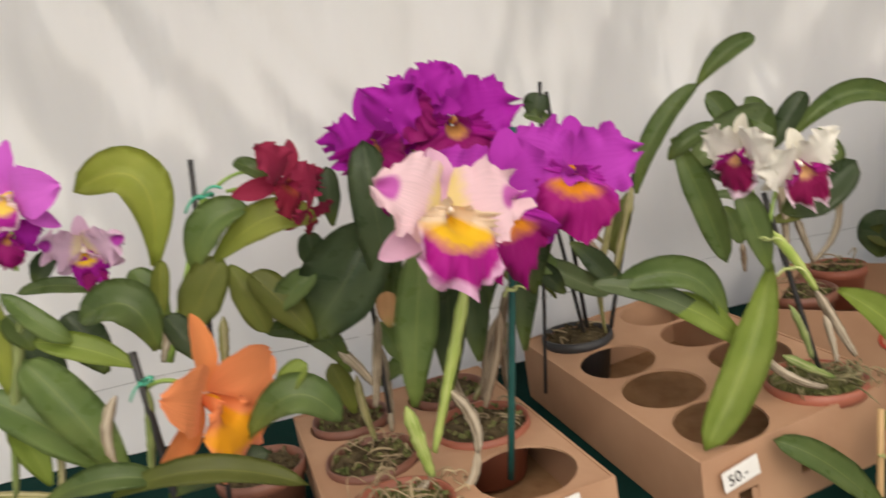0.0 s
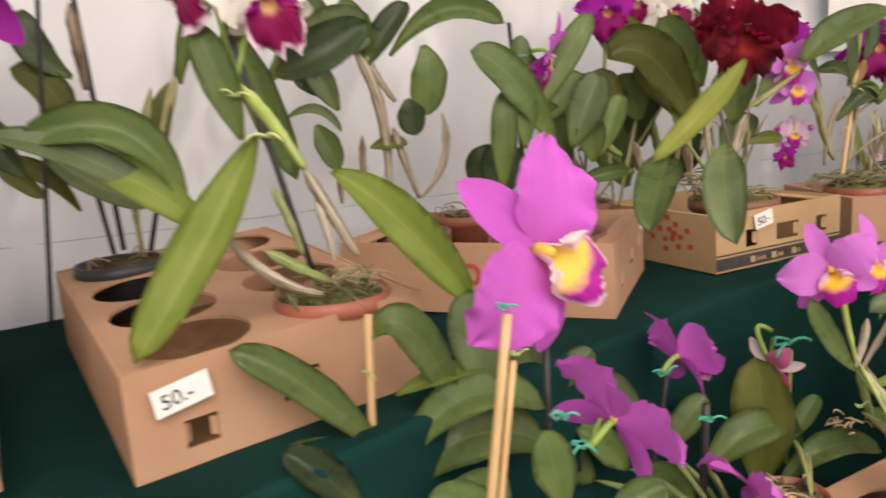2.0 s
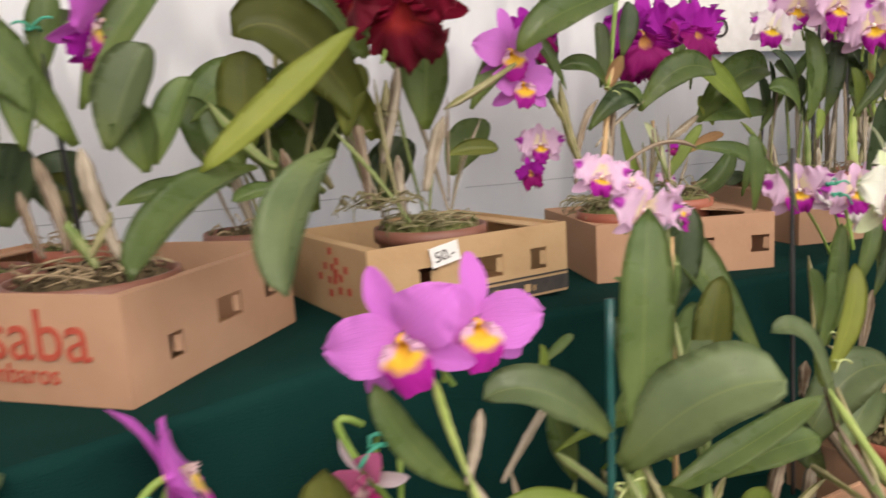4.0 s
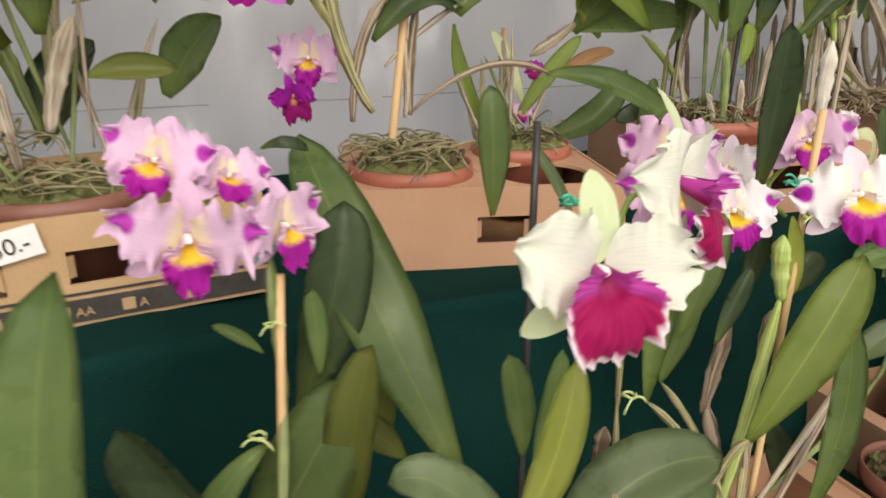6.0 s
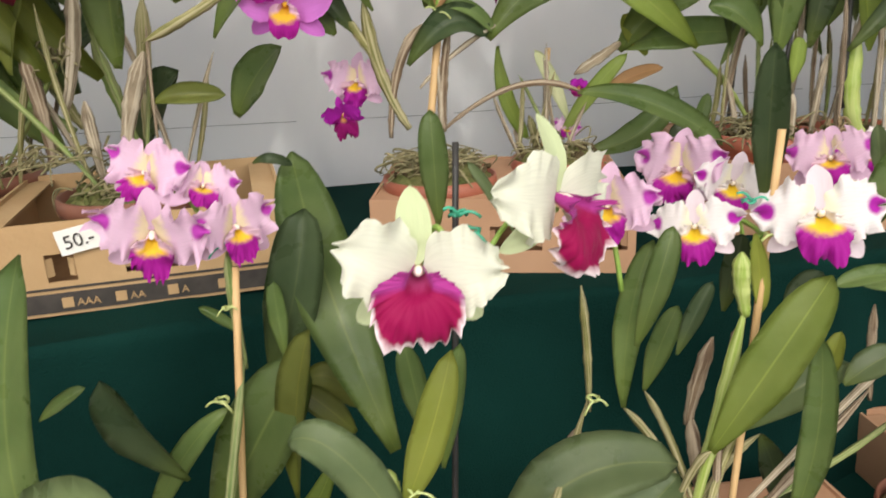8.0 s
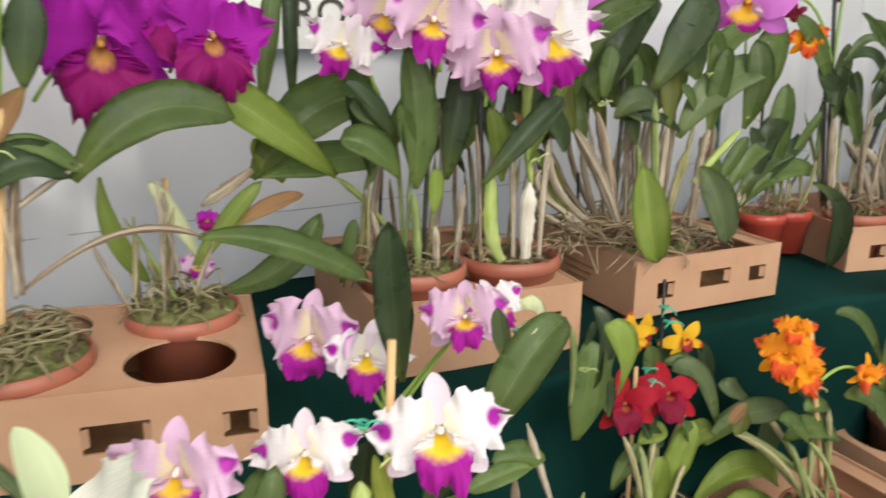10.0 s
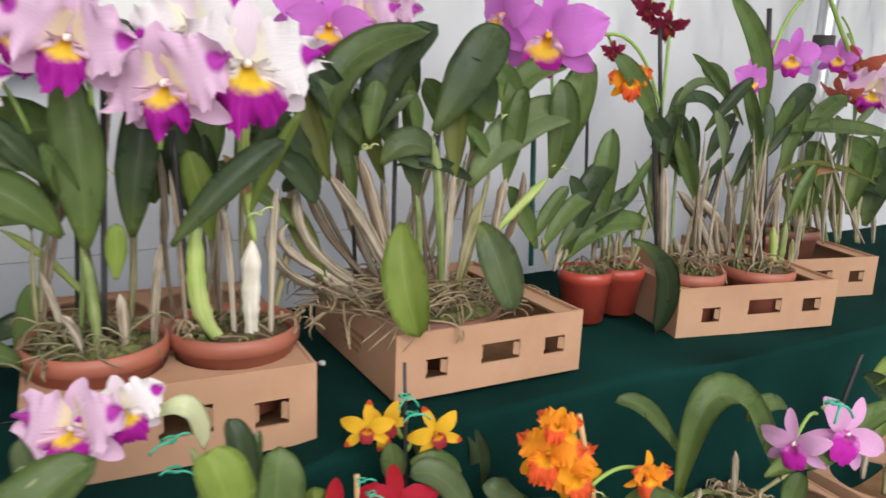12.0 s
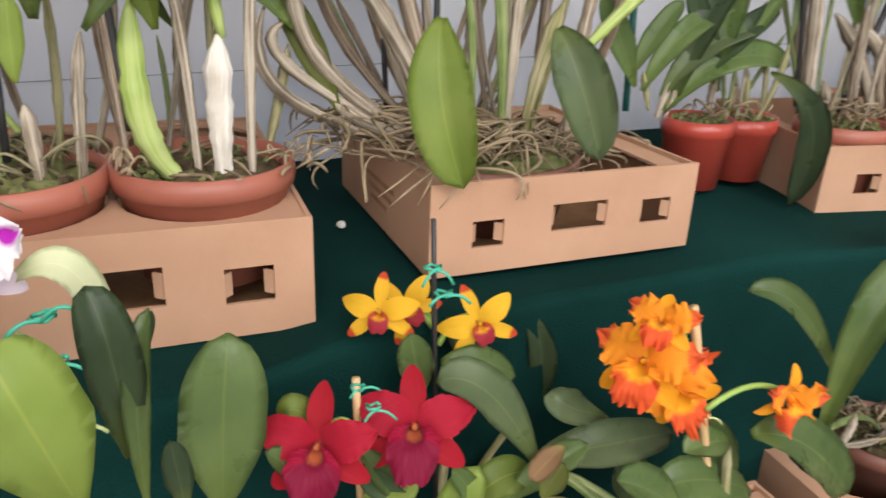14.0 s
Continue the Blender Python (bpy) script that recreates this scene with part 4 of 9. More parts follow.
leaf(p, (-3.090, -0.720, 1.311), (-2.994, -0.720, 1.312), 0.042, (0.18, -0.76, 0.62), "m", (-3.033, -0.732, 1.352))
leaf(p, (-3.053, -0.720, 1.350), (-3.016, -0.720, 1.377), 0.027, (0.18, -0.79, 0.58), "l")
leaf(p, (-3.186, -0.820, 1.320), (-3.017, -0.820, 1.300), 0.026, (0.27, -0.71, 0.65), "o", (-3.099, -0.832, 1.336))
leaf(p, (-3.244, -0.820, 1.326), (-3.144, -0.820, 1.329), 0.025, (0.37, -0.69, 0.62), "m", (-3.185, -0.832, 1.343))
leaf(p, (-3.308, -0.720, 1.397), (-3.308, -0.720, 1.513), 0.028, (0.46, -0.75, 0.48), "y")
leaf(p, (-3.274, -0.720, 1.438), (-3.291, -0.720, 1.476), 0.028, (0.44, -0.76, 0.48), "m")
leaf(p, (-3.234, -0.720, 1.442), (-3.290, -0.720, 1.498), 0.023, (0.43, -0.77, 0.47), "m", (-3.251, -0.732, 1.461))
leaf(p, (-3.182, -0.720, 1.262), (-3.071, -0.720, 1.291), 0.030, (0.26, -0.72, 0.64), "d")
leaf(p, (-3.297, -0.640, 1.361), (-3.334, -0.640, 1.434), 0.042, (0.42, -0.75, 0.51), "d")
leaf(p, (-3.249, -0.620, 1.385), (-3.290, -0.620, 1.446), 0.038, (0.38, -0.78, 0.50), "d")
leaf(p, (-3.158, -0.600, 1.361), (-3.189, -0.600, 1.422), 0.033, (0.29, -0.80, 0.52), "d")
bulb(p, (-3.219, -0.720, 1.281), (-3.208, -0.720, 1.378), 0.0134, "w", (-3.228, -0.720, 1.333))
bulb(p, (-3.196, -0.720, 1.283), (-3.176, -0.720, 1.379), 0.0101, "g")
bulb(p, (-3.288, -0.720, 1.282), (-3.270, -0.720, 1.390), 0.0092, "o")
bulb(p, (-3.332, -0.720, 1.290), (-3.272, -0.720, 1.484), 0.0107, "g")
flower(p, (-3.123, -0.720, 1.360), (0.80, -0.59, 0.07), 0.149, "coral", 8, 0, 0.00)
stem(p, (-3.185, -0.705, 1.374), (-3.133, -0.693, 1.350), 0.005, (-3.159, -0.699, 1.377))
stake(p, (-3.166, -0.720, 1.020), (-3.182, -0.720, 1.419), 0.0078, "k")
tie(p, (-3.173, -0.726, 1.390), 0.022, "g")
bulb(p, (-3.282, -0.720, 1.281), (-3.381, -0.720, 1.299), 0.0085, "o")
p = thing("orchid_plant", (-3.200, -0.340, 1.000), "orchid with lilac pink flowers in a brown pot", "orchid")
pot(p, (-3.200, -0.340, 1.100), 0.070, 0.100, TERRA_D, 0.012, BARK)
leaf(p, (-3.238, -0.460, 1.459), (-3.317, -0.460, 1.571), 0.066, (0.35, -0.84, 0.41), "y", (-3.228, -0.472, 1.572))
leaf(p, (-3.249, -0.460, 1.379), (-3.229, -0.460, 1.466), 0.024, (0.31, -0.82, 0.47), "y")
leaf(p, (-3.308, -0.460, 1.433), (-3.423, -0.460, 1.453), 0.023, (0.41, -0.79, 0.45), "m", (-3.357, -0.472, 1.456))
leaf(p, (-3.398, -0.460, 1.460), (-3.362, -0.460, 1.500), 0.029, (0.42, -0.80, 0.43), "d")
leaf(p, (-3.189, -0.460, 1.443), (-3.102, -0.460, 1.514), 0.051, (0.25, -0.87, 0.44), "m", (-3.154, -0.472, 1.500))
leaf(p, (-3.163, -0.460, 1.450), (-3.019, -0.460, 1.484), 0.050, (0.20, -0.87, 0.45), "y", (-3.081, -0.472, 1.497))
leaf(p, (-3.221, -0.460, 1.354), (-3.149, -0.460, 1.455), 0.061, (0.27, -0.83, 0.49), "o")
leaf(p, (-3.144, -0.460, 1.443), (-3.112, -0.460, 1.343), 0.042, (0.22, -0.84, 0.50), "o")
leaf(p, (-3.059, -0.460, 1.541), (-3.109, -0.460, 1.575), 0.024, (0.20, -0.91, 0.37), "m", (-3.082, -0.472, 1.562))
leaf(p, (-3.051, -0.460, 1.324), (-3.121, -0.460, 1.427), 0.049, (0.19, -0.84, 0.51), "o")
leaf(p, (-3.236, -0.460, 1.389), (-3.272, -0.460, 1.458), 0.039, (0.32, -0.82, 0.47), "m")
leaf(p, (-3.335, -0.460, 1.326), (-3.374, -0.460, 1.413), 0.052, (0.39, -0.77, 0.50), "d")
leaf(p, (-3.104, -0.460, 1.365), (-3.032, -0.460, 1.416), 0.039, (0.17, -0.85, 0.50), "m")
flower(p, (-3.341, -0.560, 1.584), (-0.11, -0.99, 0.03), 0.110, "pink", 0, 0, 0.00)
stem(p, (-3.367, -0.545, 1.494), (-3.355, -0.534, 1.583), 0.005, (-3.361, -0.539, 1.553))
flower(p, (-3.364, -0.540, 1.537), (-0.02, -0.96, -0.28), 0.060, "magenta", 0, 0, 0.00)
flower(p, (-3.322, -0.460, 1.497), (0.25, -0.94, -0.25), 0.096, "lilac", 10, 0, 0.00)
stem(p, (-3.285, -0.445, 1.488), (-3.334, -0.433, 1.494), 0.005, (-3.310, -0.439, 1.506))
flower(p, (-3.317, -0.460, 1.473), (0.42, -0.91, -0.05), 0.044, "magenta", 0, 0, 0.00)
flower(p, (-3.052, -0.460, 1.542), (0.87, -0.49, -0.11), 0.121, "red", -20, 0, 0.00)
stem(p, (-3.140, -0.445, 1.547), (-3.057, -0.431, 1.540), 0.005, (-3.098, -0.438, 1.559))
flower(p, (-3.028, -0.460, 1.496), (0.76, -0.29, -0.59), 0.066, "red", 0, 0, 0.00)
stem(p, (-3.130, -0.445, 1.538), (-3.032, -0.431, 1.492), 0.005, (-3.081, -0.438, 1.530))
stem(p, (-3.250, -0.460, 1.327), (-3.156, -0.460, 1.536), 0.0105)
stake(p, (-3.223, -0.460, 1.050), (-3.162, -0.460, 1.587), 0.0072, "k")
tie(p, (-3.152, -0.466, 1.540), 0.033, "g")
bulb(p, (-3.258, -0.460, 1.328), (-3.236, -0.460, 1.389), 0.0146, "w")
bulb(p, (-3.180, -0.460, 1.298), (-3.166, -0.460, 1.376), 0.0135, "o")
p = thing("orchid_plant", (-2.930, -0.560, 1.000), "orchid with cream yellow and purple flowers in a round tray hole", "orchid")
pot(p, ring(tray_a, 0.36, 0.5, 2, 3, 0, 0, 0.008), 0.074, 0.090, TERRA, 0.012, MOSS)
roots(p, V(ring(tray_a, 0.36, 0.5, 2, 3, 0, 0, 0.008)) - Vector((0, 0, 0.008)), 0.068, 26, 0.030, None, 0.00)
leaf(p, (-2.933, -0.500, 1.220), (-2.887, -0.500, 1.436), 0.056, (0.03, -0.83, 0.56), "m")
leaf(p, (-2.882, -0.450, 1.215), (-2.859, -0.450, 1.391), 0.047, (-0.00, -0.83, 0.56), "d")
leaf(p, (-2.835, -0.410, 1.234), (-2.829, -0.410, 1.377), 0.042, (-0.03, -0.83, 0.55), "d")
leaf(p, (-2.941, -0.450, 1.333), (-2.942, -0.450, 1.575), 0.060, (0.06, -0.89, 0.46), "d")
leaf(p, (-3.069, -0.440, 1.320), (-2.945, -0.440, 1.463), 0.109, (0.12, -0.86, 0.50), "d", (-2.999, -0.452, 1.392))
leaf(p, (-3.007, -0.400, 1.463), (-3.001, -0.400, 1.546), 0.032, (0.12, -0.90, 0.41), "d")
leaf(p, (-3.043, -0.400, 1.402), (-3.043, -0.400, 1.461), 0.037, (0.15, -0.87, 0.47), "d")
leaf(p, (-2.740, -0.380, 1.312), (-2.708, -0.380, 1.467), 0.046, (-0.12, -0.86, 0.49), "d")
leaf(p, (-2.763, -0.360, 1.221), (-2.736, -0.360, 1.410), 0.043, (-0.10, -0.84, 0.54), "d")
leaf(p, (-3.023, -0.400, 1.247), (-3.131, -0.400, 1.327), 0.042, (0.16, -0.81, 0.56), "m", (-3.058, -0.412, 1.318))
leaf(p, (-2.947, -0.500, 1.334), (-2.942, -0.500, 1.383), 0.030, (0.07, -0.84, 0.54), "b")
leaf(p, (-2.759, -0.300, 1.368), (-2.690, -0.300, 1.319), 0.038, (-0.11, -0.85, 0.51), "m")
leaf(p, (-2.681, -0.300, 1.281), (-2.728, -0.300, 1.335), 0.034, (-0.12, -0.84, 0.53), "d")
leaf(p, (-2.813, -0.340, 1.278), (-2.783, -0.340, 1.415), 0.037, (-0.06, -0.85, 0.52), "d")
bulb(p, (-2.927, -0.500, 1.118), (-2.945, -0.500, 1.223), 0.0205, "y")
bulb(p, (-2.918, -0.500, 1.152), (-2.835, -0.500, 1.391), 0.0161, "y", (-2.875, -0.500, 1.274))
bulb(p, (-2.861, -0.500, 1.141), (-2.885, -0.500, 1.236), 0.0168, "w", (-2.861, -0.500, 1.191))
bulb(p, (-2.906, -0.500, 1.082), (-2.860, -0.500, 1.149), 0.0125, "w", (-2.875, -0.500, 1.102))
bulb(p, (-2.994, -0.400, 1.224), (-3.063, -0.400, 1.297), 0.0182, "w", (-3.027, -0.400, 1.274))
bulb(p, (-2.997, -0.400, 1.189), (-2.970, -0.400, 1.324), 0.0146, "w")
bulb(p, (-2.836, -0.360, 1.142), (-2.792, -0.360, 1.289), 0.0165, "b")
bulb(p, (-2.793, -0.340, 1.144), (-2.774, -0.340, 1.271), 0.0155, "b")
bulb(p, (-2.959, -0.500, 1.092), (-2.932, -0.500, 1.112), 0.0114, "w")
stake(p, (-2.819, -0.440, 1.060), (-2.744, -0.440, 1.559), 0.0104, "g")
tie(p, (-2.778, -0.446, 1.344), 0.026, "y")
stake(p, (-2.978, -0.400, 1.176), (-2.974, -0.400, 1.358), 0.0072, "k")
flower(p, (-2.857, -0.630, 1.492), (0.38, -0.91, 0.18), 0.156, "cream", -6, 0, 0.00)
stem(p, (-2.841, -0.615, 1.405), (-2.857, -0.600, 1.487), 0.005, (-2.849, -0.608, 1.461))
flower(p, (-2.779, -0.490, 1.480), (0.04, -1.00, -0.00), 0.180, "purple", 4, 0, 0.00)
stem(p, (-2.771, -0.475, 1.420), (-2.776, -0.460, 1.476), 0.005, (-2.773, -0.468, 1.463))
flower(p, (-2.681, -0.460, 1.493), (0.12, -0.99, 0.05), 0.159, "purple", -8, 0, 0.00)
stem(p, (-2.765, -0.445, 1.429), (-2.675, -0.431, 1.490), 0.005, (-2.720, -0.438, 1.475))
flower(p, (-2.820, -0.400, 1.580), (0.05, -0.99, 0.10), 0.166, "magenta", 0, 0, 0.00)
stem(p, (-2.761, -0.385, 1.402), (-2.818, -0.370, 1.579), 0.005, (-2.790, -0.378, 1.506))
flower(p, (-2.920, -0.420, 1.576), (-0.63, -0.77, 0.03), 0.151, "magenta", 14, 0, 0.00)
stem(p, (-2.861, -0.405, 1.519), (-2.921, -0.390, 1.575), 0.005, (-2.891, -0.398, 1.562))
flower(p, (-2.861, -0.410, 1.612), (-0.48, -0.81, 0.34), 0.114, "magenta", 30, 0, 0.00)
roots(p, (-2.912, -0.500, 1.092), 0.040, 18, 0.012, None, 0.30)
p = thing("orchid_plant", (-2.980, -0.420, 1.000), "leafy orchid in a dark pot in a tray hole", "orchid")
pot(p, ring(tray_a, 0.36, 0.5, 2, 3, 0, 1, 0.008), 0.070, 0.090, TERRA_D, 0.010, BARK)
roots(p, V(ring(tray_a, 0.36, 0.5, 2, 3, 0, 1, 0.008)) - Vector((0, 0, 0.006)), 0.064, 22, 0.015, None, 0.00)
leaf(p, (-3.034, -0.360, 1.167), (-3.056, -0.360, 1.252), 0.036, (0.19, -0.81, 0.56), "o")
leaf(p, (-2.993, -0.360, 1.203), (-2.907, -0.360, 1.256), 0.028, (0.12, -0.83, 0.55), "m")
leaf(p, (-2.946, -0.360, 1.229), (-2.971, -0.360, 1.303), 0.032, (0.13, -0.84, 0.53), "m")
bulb(p, (-2.984, -0.360, 1.129), (-2.978, -0.360, 1.270), 0.0135, "w")
bulb(p, (-3.011, -0.360, 1.117), (-3.021, -0.360, 1.227), 0.0123, "o")
p = thing("orchid_plant", (-2.800, -0.400, 1.000), "orchid with bare canes in a terracotta pot in a tray hole", "orchid")
pot(p, ring(tray_a, 0.36, 0.5, 2, 3, 1, 1, 0.008), 0.076, 0.090, TERRA, 0.010, BARK)
roots(p, V(ring(tray_a, 0.36, 0.5, 2, 3, 1, 1, 0.008)) - Vector((0, 0, 0.006)), 0.070, 12, 0.015, None, 0.00)
bulb(p, (-2.836, -0.300, 1.129), (-2.794, -0.300, 1.261), 0.0197, "b")
bulb(p, (-2.794, -0.300, 1.139), (-2.757, -0.300, 1.317), 0.0144, "b", (-2.787, -0.300, 1.250))
bulb(p, (-2.861, -0.300, 1.095), (-2.886, -0.300, 1.196), 0.0171, "w")
bulb(p, (-2.850, -0.300, 1.131), (-2.778, -0.300, 1.249), 0.0145, "o")
p = thing("orchid_plant", (-2.850, -0.240, 1.000), "small orchid in a dark pot at the back of a tray", "orchid")
pot(p, ring(tray_a, 0.36, 0.5, 2, 3, 1, 2, 0.008), 0.066, 0.090, TERRA_D, 0.012, BARK)
pot(p, ring(tray_a, 0.36, 0.5, 2, 3, 0, 2, 0.008), 0.066, 0.090, TERRA_D, 0.012, BARK)
leaf(p, (-2.851, -0.160, 1.185), (-2.872, -0.160, 1.282), 0.025, (0.05, -0.85, 0.52), "m")
leaf(p, (-2.871, -0.160, 1.189), (-2.798, -0.160, 1.257), 0.025, (0.03, -0.85, 0.52), "o")
leaf(p, (-2.886, -0.160, 1.213), (-2.928, -0.160, 1.293), 0.034, (0.08, -0.86, 0.51), "o")
leaf(p, (-2.834, -0.160, 1.223), (-2.771, -0.160, 1.293), 0.034, (0.01, -0.86, 0.51), "d")
leaf(p, (-2.669, -0.160, 1.552), (-2.658, -0.160, 1.594), 0.044, (-0.10, -0.95, 0.31), "d")
leaf(p, (-2.639, -0.160, 1.542), (-2.688, -0.160, 1.560), 0.024, (-0.10, -0.94, 0.33), "m")
stake(p, (-2.717, -0.160, 1.060), (-2.652, -0.160, 1.611), 0.0065, "k")
p = thing("orchid_plant", (-2.340, -0.420, 1.000), "orchid with white and wine red flowers and long pale leaves", "orchid")
pot(p, ring(tray_b, 0.352, 0.54, 2, 4, 1, 0, 0.006), 0.072, 0.090, TERRA, 0.010, MOSS)
roots(p, V(ring(tray_b, 0.352, 0.54, 2, 4, 1, 0, 0.006)) - Vector((0, 0, 0.006)), 0.066, 14, 0.020, ROOT_G, 0.00)
leaf(p, (-2.412, -0.430, 1.313), (-2.561, -0.520, 1.097), 0.056, (-0.03, -0.86, 0.50), "l", (-2.480, -0.487, 1.205))
leaf(p, (-2.335, -0.460, 1.267), (-2.180, -0.460, 1.094), 0.055, (-0.25, -0.82, 0.51), "l", (-2.265, -0.472, 1.205))
leaf(p, (-2.494, -0.460, 1.243), (-2.645, -0.460, 1.325), 0.045, (0.05, -0.90, 0.43), "m", (-2.544, -0.472, 1.328))
leaf(p, (-2.465, -0.460, 1.203), (-2.582, -0.460, 1.292), 0.043, (0.00, -0.89, 0.46), "l", (-2.530, -0.472, 1.270))
leaf(p, (-2.476, -0.460, 1.220), (-2.673, -0.460, 1.334), 0.033, (0.06, -0.90, 0.44), "g", (-2.579, -0.472, 1.302))
leaf(p, (-2.428, -0.460, 1.310), (-2.462, -0.460, 1.432), 0.040, (-0.08, -0.93, 0.36), "m")
leaf(p, (-2.381, -0.410, 1.381), (-2.270, -0.410, 1.433), 0.055, (-0.19, -0.93, 0.32), "d", (-2.339, -0.422, 1.394))
bulb(p, (-2.365, -0.460, 1.273), (-2.424, -0.460, 1.369), 0.0146, "y")
bulb(p, (-2.315, -0.460, 1.168), (-2.366, -0.460, 1.274), 0.0145, "w")
bulb(p, (-2.359, -0.460, 1.128), (-2.456, -0.460, 1.206), 0.0134, "w", (-2.415, -0.460, 1.157))
bulb(p, (-2.348, -0.460, 1.141), (-2.418, -0.460, 1.186), 0.0135, "g")
bulb(p, (-2.377, -0.460, 1.176), (-2.403, -0.460, 1.258), 0.0102, "g")
bulb(p, (-2.342, -0.460, 1.164), (-2.356, -0.460, 1.238), 0.0093, "w")
stake(p, (-2.367, -0.460, 1.153), (-2.427, -0.460, 1.419), 0.0072, "k")
tie(p, (-2.403, -0.466, 1.312), 0.027, "y")
tie(p, (-2.430, -0.466, 1.356), 0.020, "y")
roots(p, (-2.327, -0.460, 1.132), 0.045, 30, 0.014, ROOT_G, 0.40)
flower(p, (-2.389, -0.480, 1.457), (0.02, -0.96, -0.27), 0.1037, "white", 4, 0, 0.00)
stem(p, (-2.425, -0.465, 1.376), (-2.385, -0.450, 1.459), 0.005, (-2.405, -0.458, 1.432))
flower(p, (-2.450, -0.460, 1.482), (-0.78, -0.60, -0.20), 0.1011, "white", 0, 0, 0.00)
stem(p, (-2.428, -0.445, 1.380), (-2.448, -0.430, 1.485), 0.005, (-2.438, -0.438, 1.447))
p = thing("orchid_plant", (-2.660, -0.080, 1.000), "orchid with tall leaves in a black pot in a tray corner", "orchid")
pot(p, ring(tray_b, 0.352, 0.54, 2, 4, 0, 3, 0.01), 0.068, 0.090, BLACKPOT, 0.012, BARK)
roots(p, V(ring(tray_b, 0.352, 0.54, 2, 4, 0, 3, 0.01)) - Vector((0, 0, 0.008)), 0.063, 6, 0.020, None, 0.00)
leaf(p, (-2.500, -0.120, 1.389), (-2.369, -0.120, 1.564), 0.038, (-0.25, -0.89, 0.37), "m", (-2.457, -0.132, 1.492))
leaf(p, (-2.373, -0.120, 1.559), (-2.264, -0.120, 1.626), 0.036, (-0.33, -0.90, 0.30), "m", (-2.325, -0.132, 1.606))
leaf(p, (-2.425, -0.120, 1.477), (-2.347, -0.120, 1.233), 0.054, (-0.27, -0.86, 0.44), "m")
leaf(p, (-2.515, -0.120, 1.392), (-2.552, -0.120, 1.285), 0.035, (-0.18, -0.87, 0.45), "o")
leaf(p, (-2.435, -0.120, 1.439), (-2.345, -0.120, 1.488), 0.035, (-0.27, -0.88, 0.38), "m", (-2.404, -0.132, 1.468))
leaf(p, (-2.704, -0.120, 1.314), (-2.568, -0.120, 1.213), 0.044, (-0.10, -0.86, 0.50), "g", (-2.642, -0.132, 1.262))
leaf(p, (-2.630, -0.120, 1.321), (-2.543, -0.120, 1.208), 0.044, (-0.14, -0.86, 0.50), "d")
leaf(p, (-2.783, -0.120, 1.329), (-2.859, -0.120, 1.250), 0.039, (0.02, -0.88, 0.48), "o")
leaf(p, (-2.769, -0.120, 1.295), (-2.706, -0.120, 1.241), 0.026, (-0.04, -0.87, 0.50), "o")
leaf(p, (-2.802, -0.120, 1.333), (-2.780, -0.120, 1.287), 0.035, (-0.00, -0.88, 0.47), "y")
bulb(p, (-2.568, -0.120, 1.213), (-2.504, -0.120, 1.410), 0.0166, "o")
bulb(p, (-2.592, -0.120, 1.229), (-2.542, -0.120, 1.387), 0.0136, "o")
bulb(p, (-2.578, -0.120, 1.290), (-2.632, -0.120, 1.372), 0.0165, "b")
bulb(p, (-2.585, -0.120, 1.140), (-2.581, -0.120, 1.301), 0.0107, "o")
stake(p, (-2.575, -0.120, 1.149), (-2.500, -0.120, 1.425), 0.0080, "k")
stake(p, (-2.626, -0.120, 1.149), (-2.652, -0.120, 1.376), 0.0070, "k")
leaf(p, (-2.648, -0.100, 1.409), (-2.696, -0.100, 1.505), 0.047, (0.12, -0.95, 0.29), "d", (-2.690, -0.112, 1.452))
leaf(p, (-2.664, -0.100, 1.317), (-2.726, -0.100, 1.426), 0.050, (0.13, -0.93, 0.35), "o", (-2.675, -0.112, 1.390))
leaf(p, (-2.666, -0.100, 1.216), (-2.775, -0.100, 1.290), 0.030, (0.14, -0.89, 0.42), "o", (-2.711, -0.112, 1.279))
bulb(p, (-2.632, -0.100, 1.390), (-2.636, -0.100, 1.512), 0.0184, "b")
stake(p, (-2.615, -0.100, 1.151), (-2.633, -0.100, 1.592), 0.0078, "k")
bulb(p, (-2.551, -0.100, 1.289), (-2.627, -0.100, 1.380), 0.0094, "o")
p = thing("orchid_plant", (-2.130, 0.060, 1.000), "orchid with bare tan canes and dark leaves against the plastic wall", "orchid")
pot(p, (-2.130, 0.060, 1.100), 0.075, 0.100, TERRA_D, 0.012, BARK)
roots(p, V((-2.130, 0.060, 1.100)) - Vector((0, 0, 0.008)), 0.069, 18, 0.020, None, 0.00)
leaf(p, (-2.157, 0.000, 1.421), (-1.943, 0.000, 1.468), 0.045, (-0.28, -0.93, 0.26), "m", (-2.053, -0.012, 1.493))
leaf(p, (-2.097, 0.000, 1.437), (-2.110, 0.000, 1.316), 0.064, (-0.24, -0.92, 0.30), "m", (-2.093, -0.012, 1.378))
leaf(p, (-2.133, 0.000, 1.347), (-2.123, 0.000, 1.282), 0.050, (-0.22, -0.91, 0.34), "d")
leaf(p, (-2.255, 0.000, 1.336), (-2.308, 0.000, 1.424), 0.046, (-0.12, -0.95, 0.30), "g")
leaf(p, (-2.296, 0.000, 1.314), (-2.265, 0.000, 1.233), 0.044, (-0.11, -0.92, 0.37), "m")
leaf(p, (-2.209, 0.000, 1.400), (-2.118, 0.000, 1.509), 0.046, (-0.20, -0.95, 0.25), "d")
leaf(p, (-2.363, 0.000, 1.395), (-2.181, 0.000, 1.465), 0.086, (-0.12, -0.96, 0.26), "g", (-2.273, -0.012, 1.454))
